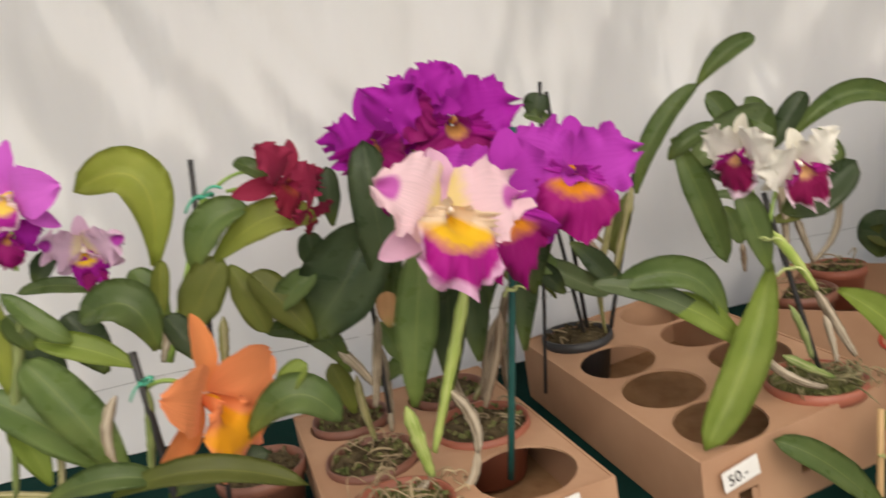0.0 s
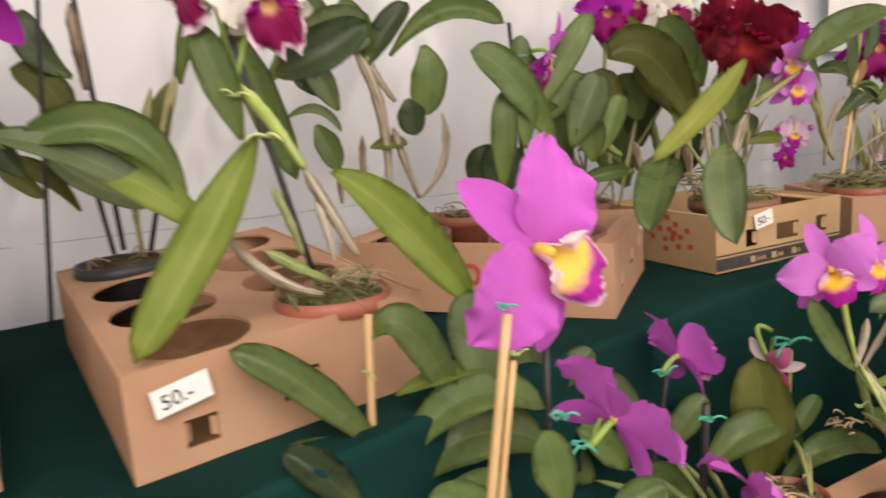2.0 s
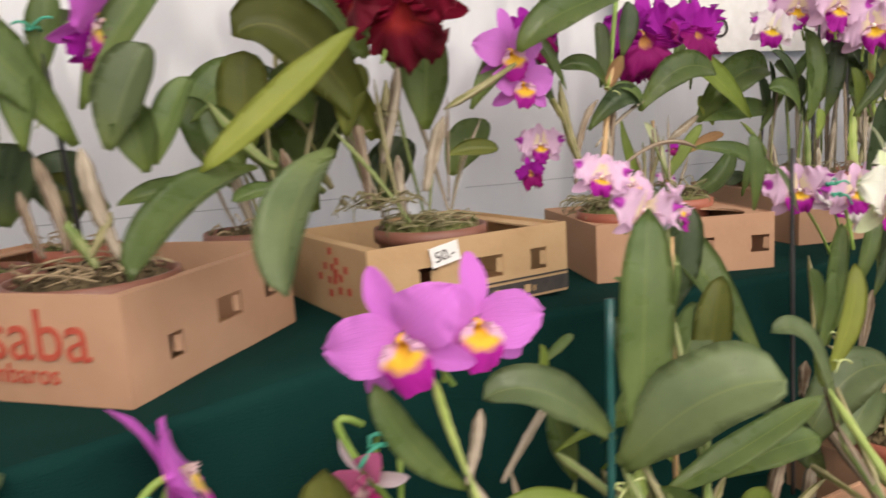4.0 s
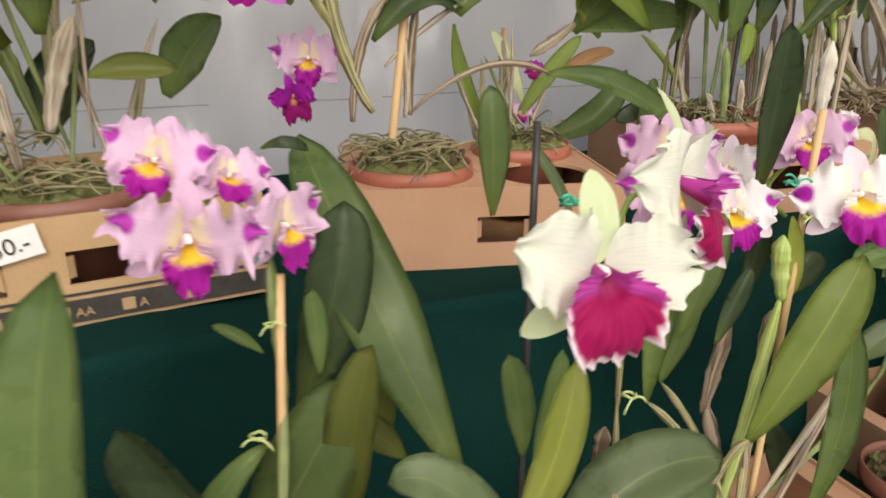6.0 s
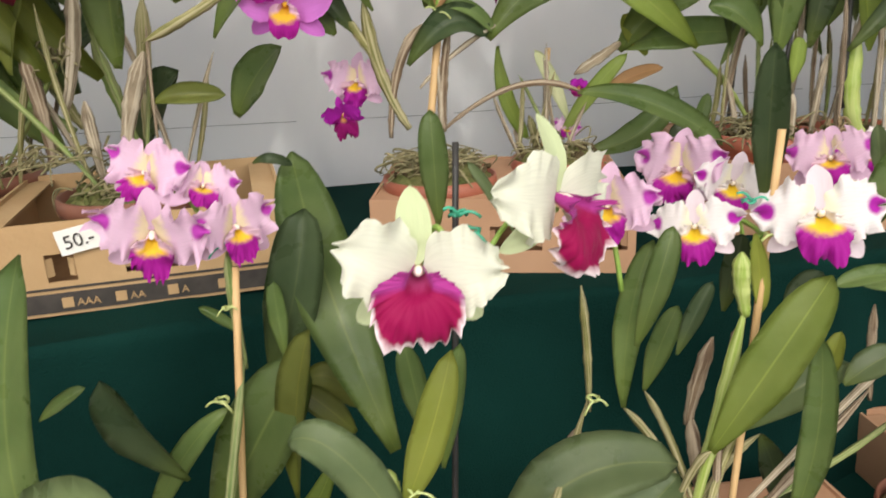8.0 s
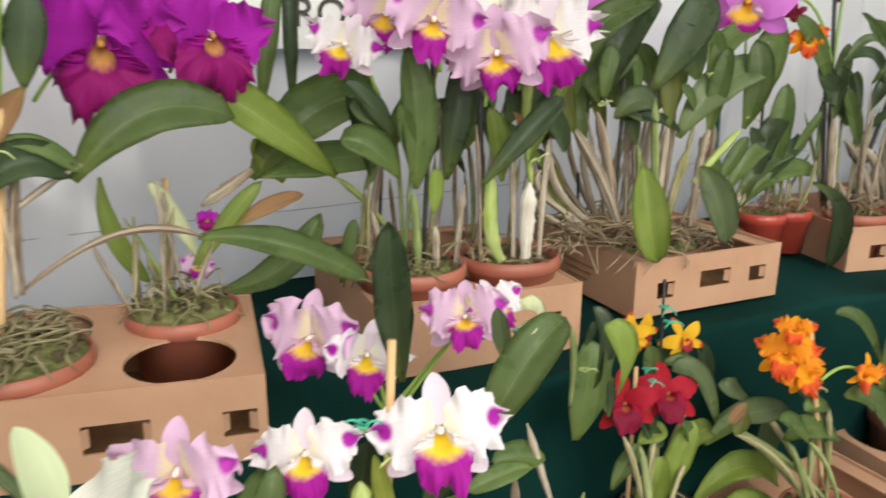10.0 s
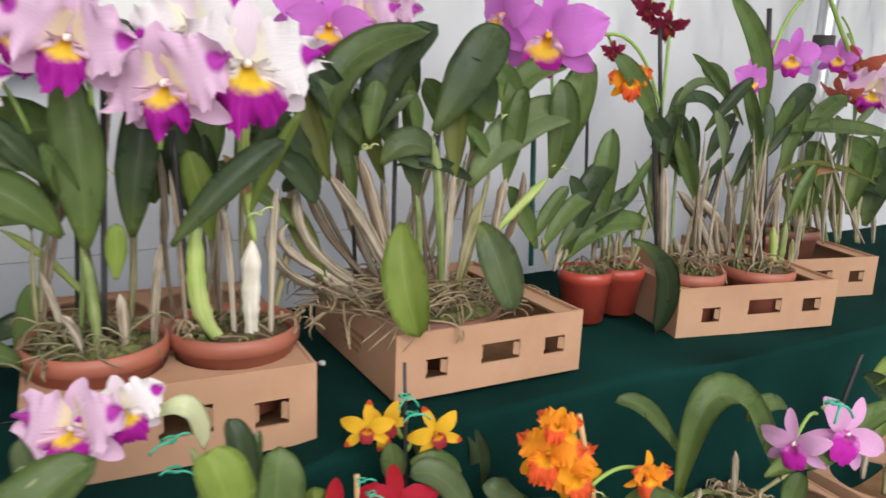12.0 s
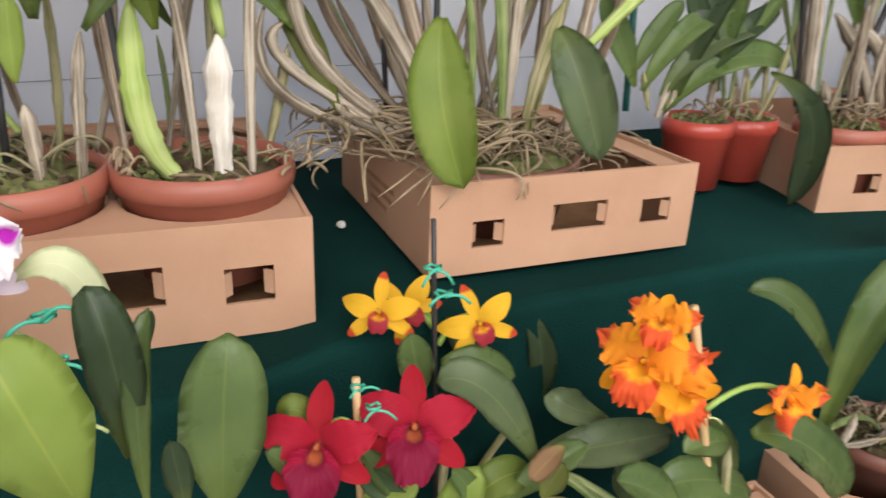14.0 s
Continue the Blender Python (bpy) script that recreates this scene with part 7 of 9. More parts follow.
bulb(p, (0.344, 0.160, 1.073), (0.311, 0.160, 1.280), 0.0190, "w")
bulb(p, (0.491, 0.160, 1.058), (0.355, 0.160, 1.230), 0.0198, "w", (0.432, 0.160, 1.159))
leaf(p, (0.409, 0.161, 1.208), (0.317, 0.150, 1.335), 0.0286, (-0.74, -0.57, 0.36), "m")
bulb(p, (0.532, 0.160, 1.062), (0.403, 0.160, 1.217), 0.0185, "w", (0.485, 0.160, 1.155))
bulb(p, (0.377, 0.200, 1.080), (0.332, 0.200, 1.322), 0.0163, "b")
bulb(p, (0.505, 0.160, 1.059), (0.457, 0.160, 1.203), 0.0152, "b")
bulb(p, (0.579, 0.200, 1.054), (0.558, 0.200, 1.238), 0.0160, "w")
leaf(p, (0.454, 0.211, 1.243), (0.420, 0.201, 1.364), 0.0245, (-0.75, -0.58, 0.33), "m")
bulb(p, (0.495, 0.210, 1.072), (0.452, 0.210, 1.252), 0.0155, "b")
bulb(p, (0.554, 0.160, 1.047), (0.549, 0.160, 1.150), 0.0174, "o")
bulb(p, (0.407, 0.160, 1.063), (0.360, 0.160, 1.142), 0.0148, "w")
leaf(p, (0.361, 0.200, 1.268), (0.382, 0.200, 1.418), 0.0320, (-0.72, -0.58, 0.37), "m")
stake(p, (0.341, 0.170, 1.104), (0.277, 0.170, 1.514), 0.0077, "k")
stake(p, (0.329, 0.170, 1.105), (0.278, 0.170, 1.390), 0.0069, "k")
stake(p, (0.412, 0.170, 1.075), (0.508, 0.170, 1.357), 0.0087, "k")
stake(p, (0.191, 0.220, 1.164), (0.173, 0.220, 1.386), 0.0059, "k")
flower(p, (0.248, 0.170, 1.546), (-0.66, -0.31, -0.68), 0.0583, "red", 0, 0, 0.00)
stem(p, (0.295, 0.185, 1.562), (0.269, 0.191, 1.549), 0.005, (0.282, 0.188, 1.571))
flower(p, (0.295, 0.170, 1.522), (-0.44, -0.59, -0.68), 0.0662, "red", 10, 0, 0.00)
stem(p, (0.317, 0.185, 1.555), (0.317, 0.191, 1.525), 0.005, (0.317, 0.188, 1.555))
flower(p, (0.175, 0.170, 1.471), (-0.58, -0.62, -0.53), 0.0374, "red", 0, 0, 0.00)
stem(p, (0.155, 0.185, 1.492), (0.195, 0.192, 1.472), 0.005, (0.175, 0.188, 1.497))
flower(p, (0.215, 0.170, 1.427), (-0.41, -0.91, -0.01), 0.072, "orange", 0, 0, 0.00)
stem(p, (0.189, 0.185, 1.416), (0.236, 0.192, 1.427), 0.005, (0.213, 0.188, 1.436))
stem(p, (0.301, 0.170, 1.371), (0.153, 0.170, 1.495), 0.0058, (0.232, 0.170, 1.474))
stem(p, (0.303, 0.170, 1.311), (0.300, 0.170, 1.562), 0.0059)
roots(p, (0.446, 0.170, 1.078), 0.055, 30, 0.020, None, 0.30)
thin_canes(p, (0.385, 0.150, 1.085), 0.045, 12, 0.24, 0.22)
p = thing("orchid_plant", (0.540, 0.120, 1.000), "orchid with pink flowers and grey canes in a terracotta pot", "orchid")
pot(p, (0.512, 0.086, 1.092), 0.068, 0.100, TERRA, 0.010, BARK)
roots(p, V((0.512, 0.086, 1.092)) - Vector((0, 0, 0.006)), 0.063, 20, 0.020, None, 0.00)
leaf(p, (0.582, 0.170, 1.363), (0.444, 0.170, 1.584), 0.0388, (-0.75, -0.59, 0.30), "m", (0.531, 0.158, 1.489))
leaf(p, (0.641, 0.170, 1.336), (1.052, 0.170, 1.329), 0.0367, (-0.79, -0.49, 0.37), "m", (0.790, 0.158, 1.348))
leaf(p, (0.475, 0.170, 1.404), (0.388, 0.170, 1.457), 0.0367, (-0.73, -0.61, 0.32), "m")
leaf(p, (0.625, 0.170, 1.330), (0.729, 0.170, 1.433), 0.0401, (-0.77, -0.53, 0.35), "d")
leaf(p, (0.704, 0.170, 1.224), (0.896, 0.170, 1.255), 0.025, (-0.77, -0.49, 0.41), "b", (0.755, 0.158, 1.254))
leaf(p, (0.569, 0.170, 1.263), (0.674, 0.170, 1.353), 0.0333, (-0.75, -0.54, 0.38), "d")
leaf(p, (0.716, 0.170, 1.330), (0.852, 0.170, 1.413), 0.0415, (-0.79, -0.50, 0.35), "m")
leaf(p, (0.629, 0.170, 1.227), (1.042, 0.170, 1.212), 0.0143, (-0.77, -0.48, 0.42), "o", (0.751, 0.158, 1.272))
leaf(p, (0.525, 0.170, 1.231), (0.575, 0.170, 1.319), 0.0258, (-0.73, -0.55, 0.40), "d")
leaf(p, (0.531, 0.120, 1.280), (0.461, 0.126, 1.432), 0.0252, (-0.80, -0.54, 0.26), "m")
bulb(p, (0.572, 0.120, 1.055), (0.527, 0.120, 1.289), 0.0168, "b")
bulb(p, (0.628, 0.120, 1.055), (0.630, 0.120, 1.164), 0.0139, "g")
bulb(p, (0.608, 0.120, 1.058), (0.593, 0.120, 1.155), 0.0147, "y")
bulb(p, (0.578, 0.120, 1.061), (0.513, 0.120, 1.217), 0.0135, "w")
bulb(p, (0.660, 0.120, 1.046), (0.659, 0.120, 1.126), 0.0124, "o")
bulb(p, (0.692, 0.170, 1.062), (0.662, 0.170, 1.262), 0.0144, "w")
leaf(p, (0.743, 0.159, 1.164), (0.720, 0.174, 1.281), 0.0224, (-0.78, -0.47, 0.42), "m")
bulb(p, (0.747, 0.160, 1.033), (0.741, 0.160, 1.174), 0.0129, "w")
leaf(p, (0.664, 0.170, 1.256), (0.708, 0.170, 1.391), 0.0347, (-0.79, -0.49, 0.38), "m")
leaf(p, (0.679, 0.150, 1.155), (0.750, 0.150, 1.274), 0.0252, (-0.78, -0.46, 0.42), "m")
stake(p, (0.640, 0.170, 1.096), (0.558, 0.170, 1.568), 0.0096, "k")
flower(p, (0.525, 0.170, 1.437), (-0.38, -0.92, -0.01), 0.081, "pinky", 0, 0, 0.00)
flower(p, (0.714, 0.220, 1.488), (-0.82, -0.58, -0.04), 0.105, "pinky", 0, 0, 0.00)
stem(p, (0.579, 0.170, 1.460), (0.668, 0.170, 1.603), 0.0077, (0.611, 0.170, 1.546))
thin_canes(p, (0.520, 0.120, 1.085), 0.050, 12, 0.24, 0.22)
p = thing("orchid_plant", (0.850, 0.270, 1.000), "orchid with pendant coral red flowers against the wall", "orchid")
pot(p, (0.750, 0.290, 1.105), 0.070, 0.100, TERRA, 0.012, BARK)
pot(p, (0.880, 0.270, 1.105), 0.060, 0.100, TERRA_D, 0.012, BARK)
leaf(p, (1.065, 0.280, 1.124), (0.905, 0.280, 1.307), 0.059, (-0.77, -0.48, 0.41), "m")
leaf(p, (1.198, 0.280, 1.086), (1.233, 0.280, 1.290), 0.075, (-0.80, -0.44, 0.41), "d")
leaf(p, (0.998, 0.280, 1.114), (0.857, 0.280, 1.242), 0.046, (-0.76, -0.49, 0.43), "m")
leaf(p, (1.113, 0.280, 1.121), (1.154, 0.280, 1.319), 0.061, (-0.79, -0.46, 0.41), "m")
leaf(p, (1.244, 0.280, 1.188), (1.016, 0.280, 1.306), 0.073, (-0.80, -0.46, 0.40), "m")
leaf(p, (1.340, 0.280, 1.139), (1.142, 0.280, 1.192), 0.050, (-0.80, -0.43, 0.42), "d")
leaf(p, (0.933, 0.280, 1.104), (0.825, 0.280, 1.204), 0.034, (-0.75, -0.50, 0.44), "o")
bulb(p, (0.869, 0.280, 1.067), (0.869, 0.280, 1.191), 0.0113, "o")
bulb(p, (0.969, 0.280, 1.059), (0.899, 0.280, 1.227), 0.0143, "b")
bulb(p, (1.014, 0.280, 1.056), (0.948, 0.280, 1.188), 0.0135, "w")
bulb(p, (1.046, 0.280, 1.053), (0.992, 0.280, 1.174), 0.0134, "g")
bulb(p, (1.094, 0.280, 1.050), (1.030, 0.280, 1.186), 0.0147, "g")
bulb(p, (1.090, 0.280, 1.050), (1.064, 0.280, 1.214), 0.0096, "o")
bulb(p, (1.185, 0.280, 1.042), (1.123, 0.280, 1.157), 0.0133, "w")
bulb(p, (1.172, 0.280, 1.044), (1.159, 0.280, 1.185), 0.0129, "o")
bulb(p, (1.250, 0.280, 1.037), (1.209, 0.280, 1.170), 0.0125, "w")
flower(p, (1.053, 0.280, 1.485), (-0.59, -0.23, -0.77), 0.1249, "coralred", 0, 0, 0.00)
stem(p, (0.985, 0.295, 1.590), (1.079, 0.295, 1.486), 0.005, (1.032, 0.295, 1.553))
flower(p, (1.100, 0.280, 1.421), (-0.38, -0.32, -0.87), 0.1394, "coralred", 30, 0, 0.00)
stem(p, (1.017, 0.295, 1.555), (1.126, 0.295, 1.421), 0.005, (1.071, 0.295, 1.503))
flower(p, (1.008, 0.280, 1.419), (-0.64, -0.02, -0.77), 0.1020, "coralred", 0, 0, 0.00)
flower(p, (1.047, 0.230, 1.428), (-0.77, -0.64, -0.01), 0.125, "lilac", 0, 0, 0.00)
stem(p, (1.033, 0.280, 1.491), (0.893, 0.280, 1.643), 0.0103, (0.940, 0.280, 1.586))
flower(p, (1.003, 0.300, 1.501), (-0.84, -0.54, -0.06), 0.090, "pinky", 0, 0, 0.00)
leaf(p, (1.239, 0.300, 1.256), (1.334, 0.300, 1.341), 0.049, (-0.82, -0.45, 0.36), "m")
thin_canes(p, (0.900, 0.270, 1.090), 0.150, 22, 0.24, 0.25)

# ---- plants on the lower table ----
p = thing("orchid_plant", (-2.290, -0.690, 0.775), "leafy orchid tied to a bamboo stake on the lower table", "orchid")
pot(p, (-2.290, -0.690, 0.775), 0.068, 0.100, TERRA, 0.010, BARK)
roots(p, V((-2.290, -0.690, 0.775)) - Vector((0, 0, 0.006)), 0.063, 10, 0.020, None, 0.00)
leaf(p, (-2.309, -0.520, 0.938), (-2.468, -0.520, 1.096), 0.0415, (-0.05, -0.79, 0.61), "m", (-2.392, -0.535, 1.045))
leaf(p, (-2.319, -0.520, 1.085), (-2.228, -0.520, 0.996), 0.0464, (-0.17, -0.79, 0.59), "m", (-2.280, -0.535, 1.096))
leaf(p, (-2.303, -0.520, 0.931), (-2.117, -0.520, 0.966), 0.0537, (-0.22, -0.73, 0.65), "m", (-2.214, -0.535, 1.005))
leaf(p, (-2.296, -0.520, 0.904), (-2.119, -0.520, 0.921), 0.0695, (-0.21, -0.71, 0.67), "m", (-2.212, -0.535, 0.957))
leaf(p, (-2.250, -0.520, 1.020), (-2.239, -0.520, 1.073), 0.0220, (-0.20, -0.79, 0.59), "b")
leaf(p, (-2.190, -0.520, 0.999), (-2.203, -0.520, 1.125), 0.0622, (-0.25, -0.78, 0.57), "g")
leaf(p, (-2.296, -0.520, 1.015), (-2.186, -0.520, 1.031), 0.0232, (-0.20, -0.77, 0.60), "l")
leaf(p, (-2.312, -0.520, 0.915), (-2.474, -0.520, 0.924), 0.0512, (-0.04, -0.73, 0.68), "o", (-2.392, -0.535, 0.960))
leaf(p, (-2.354, -0.580, 0.922), (-2.428, -0.580, 1.001), 0.040, (-0.05, -0.74, 0.67), "d")
bulb(p, (-2.238, -0.827, 0.775), (-2.354, -0.580, 0.922), 0.008, "o", (-2.296, -0.704, 0.868))
leaf(p, (-2.104, -0.447, 0.960), (-2.114, -0.447, 1.062), 0.0500, (-0.29, -0.76, 0.58), "g")
leaf(p, (-2.064, -0.447, 0.954), (-2.014, -0.447, 1.001), 0.0390, (-0.34, -0.72, 0.60), "g")
leaf(p, (-2.397, -0.520, 0.899), (-2.449, -0.520, 0.938), 0.0317, (-0.02, -0.73, 0.68), "m")
leaf(p, (-2.288, -0.593, 0.874), (-2.194, -0.593, 0.926), 0.0573, (-0.19, -0.68, 0.71), "m")
stake(p, (-2.347, -0.520, 0.610), (-2.319, -0.520, 1.113), 0.0093, "b")
tie(p, (-2.325, -0.527, 1.049), 0.013, "y")
p = thing("orchid_plant", (-2.160, -0.860, 0.775), "orchid with large pink flowers tied to bamboo stakes", "orchid")
pot(p, (-2.160, -0.860, 0.775), 0.068, 0.100, TERRA, 0.010, BARK)
roots(p, V((-2.160, -0.860, 0.775)) - Vector((0, 0, 0.006)), 0.063, 10, 0.020, None, 0.00)
flower(p, (-2.200, -0.720, 1.205), (0.45, -0.88, 0.16), 0.176, "pink", 44, 0, 0.00)
stem(p, (-2.224, -0.705, 1.145), (-2.189, -0.693, 1.199), 0.005, (-2.207, -0.699, 1.187))
flower(p, (-2.112, -0.680, 1.015), (0.95, 0.17, 0.25), 0.139, "pink", 16, 0, 0.00)
stem(p, (-2.127, -0.665, 0.990), (-2.099, -0.656, 1.002), 0.005, (-2.113, -0.660, 1.011))
stake(p, (-2.309, -0.760, 0.740), (-2.245, -0.760, 1.164), 0.0081, "b")
stake(p, (-2.300, -0.760, 0.740), (-2.242, -0.760, 1.124), 0.0055, "b")
tie(p, (-2.251, -0.766, 1.172), 0.015, "g")
stake(p, (-2.192, -0.700, 0.740), (-2.188, -0.700, 1.111), 0.0062, "k")
tie(p, (-2.180, -0.706, 1.044), 0.023, "g")
tie(p, (-2.162, -0.706, 1.012), 0.023, "g")
tie(p, (-2.242, -0.766, 1.131), 0.011, "y")
leaf(p, (-2.203, -0.760, 0.984), (-2.220, -0.760, 1.060), 0.037, (-0.29, -0.68, 0.68), "m")
leaf(p, (-2.160, -0.760, 0.958), (-2.104, -0.760, 0.984), 0.034, (-0.35, -0.62, 0.70), "m")
leaf(p, (-2.255, -0.760, 0.981), (-2.321, -0.760, 1.022), 0.036, (-0.19, -0.68, 0.71), "m")
p = thing("orchid_plant", (-1.920, -0.620, 0.775), "orchid with a pink flower seen from the side", "orchid")
pot(p, (-1.920, -0.620, 0.775), 0.068, 0.100, TERRA, 0.010, BARK)
roots(p, V((-1.920, -0.620, 0.775)) - Vector((0, 0, 0.006)), 0.063, 10, 0.020, None, 0.00)
flower(p, (-1.895, -0.460, 0.977), (0.96, 0.08, 0.25), 0.134, "pink", -20, 0, 0.00)
stem(p, (-1.908, -0.445, 0.925), (-1.880, -0.436, 0.967), 0.005, (-1.894, -0.441, 0.961))
stake(p, (-1.953, -0.460, 0.740), (-1.911, -0.460, 0.959), 0.0076, "k")
tie(p, (-1.922, -0.466, 0.959), 0.026, "g")
stake(p, (-1.917, -0.540, 0.740), (-1.908, -0.540, 0.940), 0.0106, "k")
tie(p, (-1.912, -0.546, 0.925), 0.025, "g")
flower(p, (-1.892, -0.620, 0.848), (0.67, -0.11, 0.74), 0.153, "pink", 0, 0, 0.00)
stem(p, (-1.915, -0.605, 0.789), (-1.875, -0.600, 0.833), 0.005, (-1.895, -0.602, 0.826))
leaf(p, (-1.751, -0.440, 0.744), (-1.758, -0.440, 0.946), 0.084, (-0.48, -0.60, 0.64), "o", (-1.752, -0.452, 0.856))
bulb(p, (-1.941, -0.646, 0.775), (-1.751, -0.440, 0.744), 0.009, "g", (-1.846, -0.543, 0.779))
leaf(p, (-1.852, -0.460, 0.802), (-1.725, -0.460, 0.844), 0.056, (-0.46, -0.60, 0.65), "m", (-1.796, -0.472, 0.848))
bulb(p, (-1.915, -0.628, 0.775), (-1.852, -0.460, 0.802), 0.008, "o", (-1.883, -0.544, 0.809))
leaf(p, (-1.949, -0.460, 0.881), (-2.014, -0.460, 0.973), 0.039, (-0.37, -0.68, 0.63), "g")
bulb(p, (-1.924, -0.642, 0.775), (-1.949, -0.460, 0.881), 0.007, "g", (-1.937, -0.551, 0.848))
leaf(p, (-1.883, -0.410, 0.812), (-1.816, -0.410, 0.887), 0.043, (-0.43, -0.64, 0.64), "m")
bulb(p, (-1.902, -0.616, 0.775), (-1.883, -0.410, 0.812), 0.007, "g", (-1.893, -0.513, 0.813))
leaf(p, (-1.976, -0.460, 0.829), (-2.049, -0.460, 0.901), 0.046, (-0.34, -0.67, 0.66), "m")
bulb(p, (-1.914, -0.603, 0.775), (-1.976, -0.460, 0.829), 0.009, "g", (-1.945, -0.532, 0.822))
leaf(p, (-1.728, -0.460, 0.749), (-1.544, -0.460, 0.765), 0.044, (-0.52, -0.54, 0.66), "m", (-1.650, -0.472, 0.801))
bulb(p, (-1.913, -0.624, 0.775), (-1.728, -0.460, 0.749), 0.008, "g", (-1.820, -0.542, 0.782))
leaf(p, (-1.871, -0.460, 0.745), (-1.959, -0.460, 0.825), 0.054, (-0.39, -0.61, 0.69), "m")
bulb(p, (-1.904, -0.631, 0.775), (-1.871, -0.460, 0.745), 0.011, "g", (-1.888, -0.546, 0.780))
leaf(p, (-2.027, -0.460, 0.823), (-2.098, -0.460, 0.879), 0.058, (-0.30, -0.67, 0.68), "d")
bulb(p, (-1.922, -0.635, 0.775), (-2.027, -0.460, 0.823), 0.009, "g", (-1.975, -0.548, 0.819))
p = thing("orchid_plant", (-1.760, -0.520, 0.775), "small orchid with a white and wine red flower", "orchid")
pot(p, (-1.760, -0.520, 0.775), 0.050, 0.100, TERRA, 0.010, BARK)
roots(p, V((-1.760, -0.520, 0.775)) - Vector((0, 0, 0.006)), 0.046, 10, 0.020, None, 0.00)
flower(p, (-1.715, -0.420, 0.921), (-0.74, -0.63, -0.25), 0.084, "mini", 20, 0, 0.00)
stem(p, (-1.695, -0.405, 0.953), (-1.697, -0.398, 0.911), 0.005, (-1.696, -0.402, 0.947))
stem(p, (-1.692, -0.420, 0.886), (-1.713, -0.420, 0.973), 0.0075, (-1.737, -0.420, 0.973))
stem(p, (-1.684, -0.420, 0.757), (-1.678, -0.420, 0.937), 0.0060)
tie(p, (-1.698, -0.426, 0.955), 0.038, "g")
leaf(p, (-1.675, -0.420, 0.792), (-1.625, -0.420, 0.856), 0.030, (-0.52, -0.58, 0.63), "m")
bulb(p, (-1.742, -0.537, 0.775), (-1.675, -0.420, 0.792), 0.008, "g", (-1.708, -0.478, 0.803))
leaf(p, (-1.654, -0.420, 0.769), (-1.696, -0.420, 0.851), 0.022, (-0.51, -0.58, 0.64), "d")
bulb(p, (-1.734, -0.528, 0.775), (-1.654, -0.420, 0.769), 0.011, "o", (-1.694, -0.474, 0.792))
p = thing("orchid_plant", (-1.600, -0.620, 0.775), "orchid with two pink flowers with yellow throats", "orchid")
pot(p, (-1.600, -0.620, 0.775), 0.070, 0.100, TERRA_D, 0.010, BARK)
roots(p, V((-1.600, -0.620, 0.775)) - Vector((0, 0, 0.006)), 0.064, 10, 0.020, None, 0.00)
flower(p, (-1.692, -0.505, 1.080), (-0.62, -0.76, 0.15), 0.120, "pinky", 12, 0, 0.00)
stem(p, (-1.640, -0.485, 1.020), (-1.680, -0.474, 1.076), 0.005, (-1.668, -0.480, 1.064))
flower(p, (-1.622, -0.500, 1.082), (0.10, -0.99, 0.05), 0.112, "pinky", -8, 0, 0.00)
stem(p, (-1.650, -0.485, 1.025), (-1.612, -0.478, 1.078), 0.005, (-1.635, -0.482, 1.062))
bulb(p, (-1.623, -0.609, 0.775), (-1.638, -0.500, 0.944), 0.0070, "y")
bulb(p, (-1.635, -0.500, 0.932), (-1.665, -0.500, 1.039), 0.0083, "y")
bulb(p, (-1.574, -0.606, 0.775), (-1.636, -0.500, 0.938), 0.0106, "w")
bulb(p, (-1.638, -0.500, 0.929), (-1.621, -0.500, 0.999), 0.0112, "w")
bulb(p, (-1.579, -0.618, 0.775), (-1.603, -0.500, 0.846), 0.0111, "g")
bulb(p, (-1.599, -0.500, 0.834), (-1.635, -0.500, 0.932), 0.0115, "g")
bulb(p, (-1.607, -0.643, 0.775), (-1.571, -0.450, 0.906), 0.0090, "w")
bulb(p, (-1.580, -0.450, 0.895), (-1.508, -0.450, 0.989), 0.0096, "w")
leaf(p, (-1.638, -0.500, 0.925), (-1.719, -0.500, 1.042), 0.030, (-0.44, -0.68, 0.59), "m", (-1.693, -0.512, 0.983))
bulb(p, (-1.611, -0.618, 0.775), (-1.638, -0.500, 0.925), 0.010, "g", (-1.625, -0.559, 0.870))
leaf(p, (-1.610, -0.500, 0.895), (-1.498, -0.500, 0.869), 0.022, (-0.50, -0.58, 0.64), "l", (-1.568, -0.512, 0.903))
bulb(p, (-1.602, -0.636, 0.775), (-1.610, -0.500, 0.895), 0.009, "g", (-1.606, -0.568, 0.855))
leaf(p, (-1.479, -0.500, 0.939), (-1.618, -0.500, 1.007), 0.044, (-0.53, -0.62, 0.58), "g", (-1.561, -0.512, 1.008))
leaf(p, (-1.490, -0.440, 0.872), (-1.516, -0.440, 0.961), 0.029, (-0.52, -0.61, 0.60), "m")
bulb(p, (-1.607, -0.601, 0.775), (-1.490, -0.440, 0.872), 0.008, "g", (-1.549, -0.520, 0.843))
leaf(p, (-1.625, -0.500, 0.860), (-1.565, -0.500, 0.819), 0.031, (-0.45, -0.58, 0.68), "m")
bulb(p, (-1.628, -0.643, 0.775), (-1.625, -0.500, 0.860), 0.009, "o", (-1.627, -0.572, 0.837))
tie(p, (-1.636, -0.506, 0.875), 0.015, "y")
roots(p, (-1.643, -0.500, 0.839), 0.030, 14, 0.010, None, 0.10)
p = thing("orchid_plant", (-1.440, -0.600, 0.775), "orchid with broad upright leaves tied to a green stake", "orchid")
pot(p, (-1.440, -0.600, 0.775), 0.075, 0.100, TERRA, 0.010, BARK)
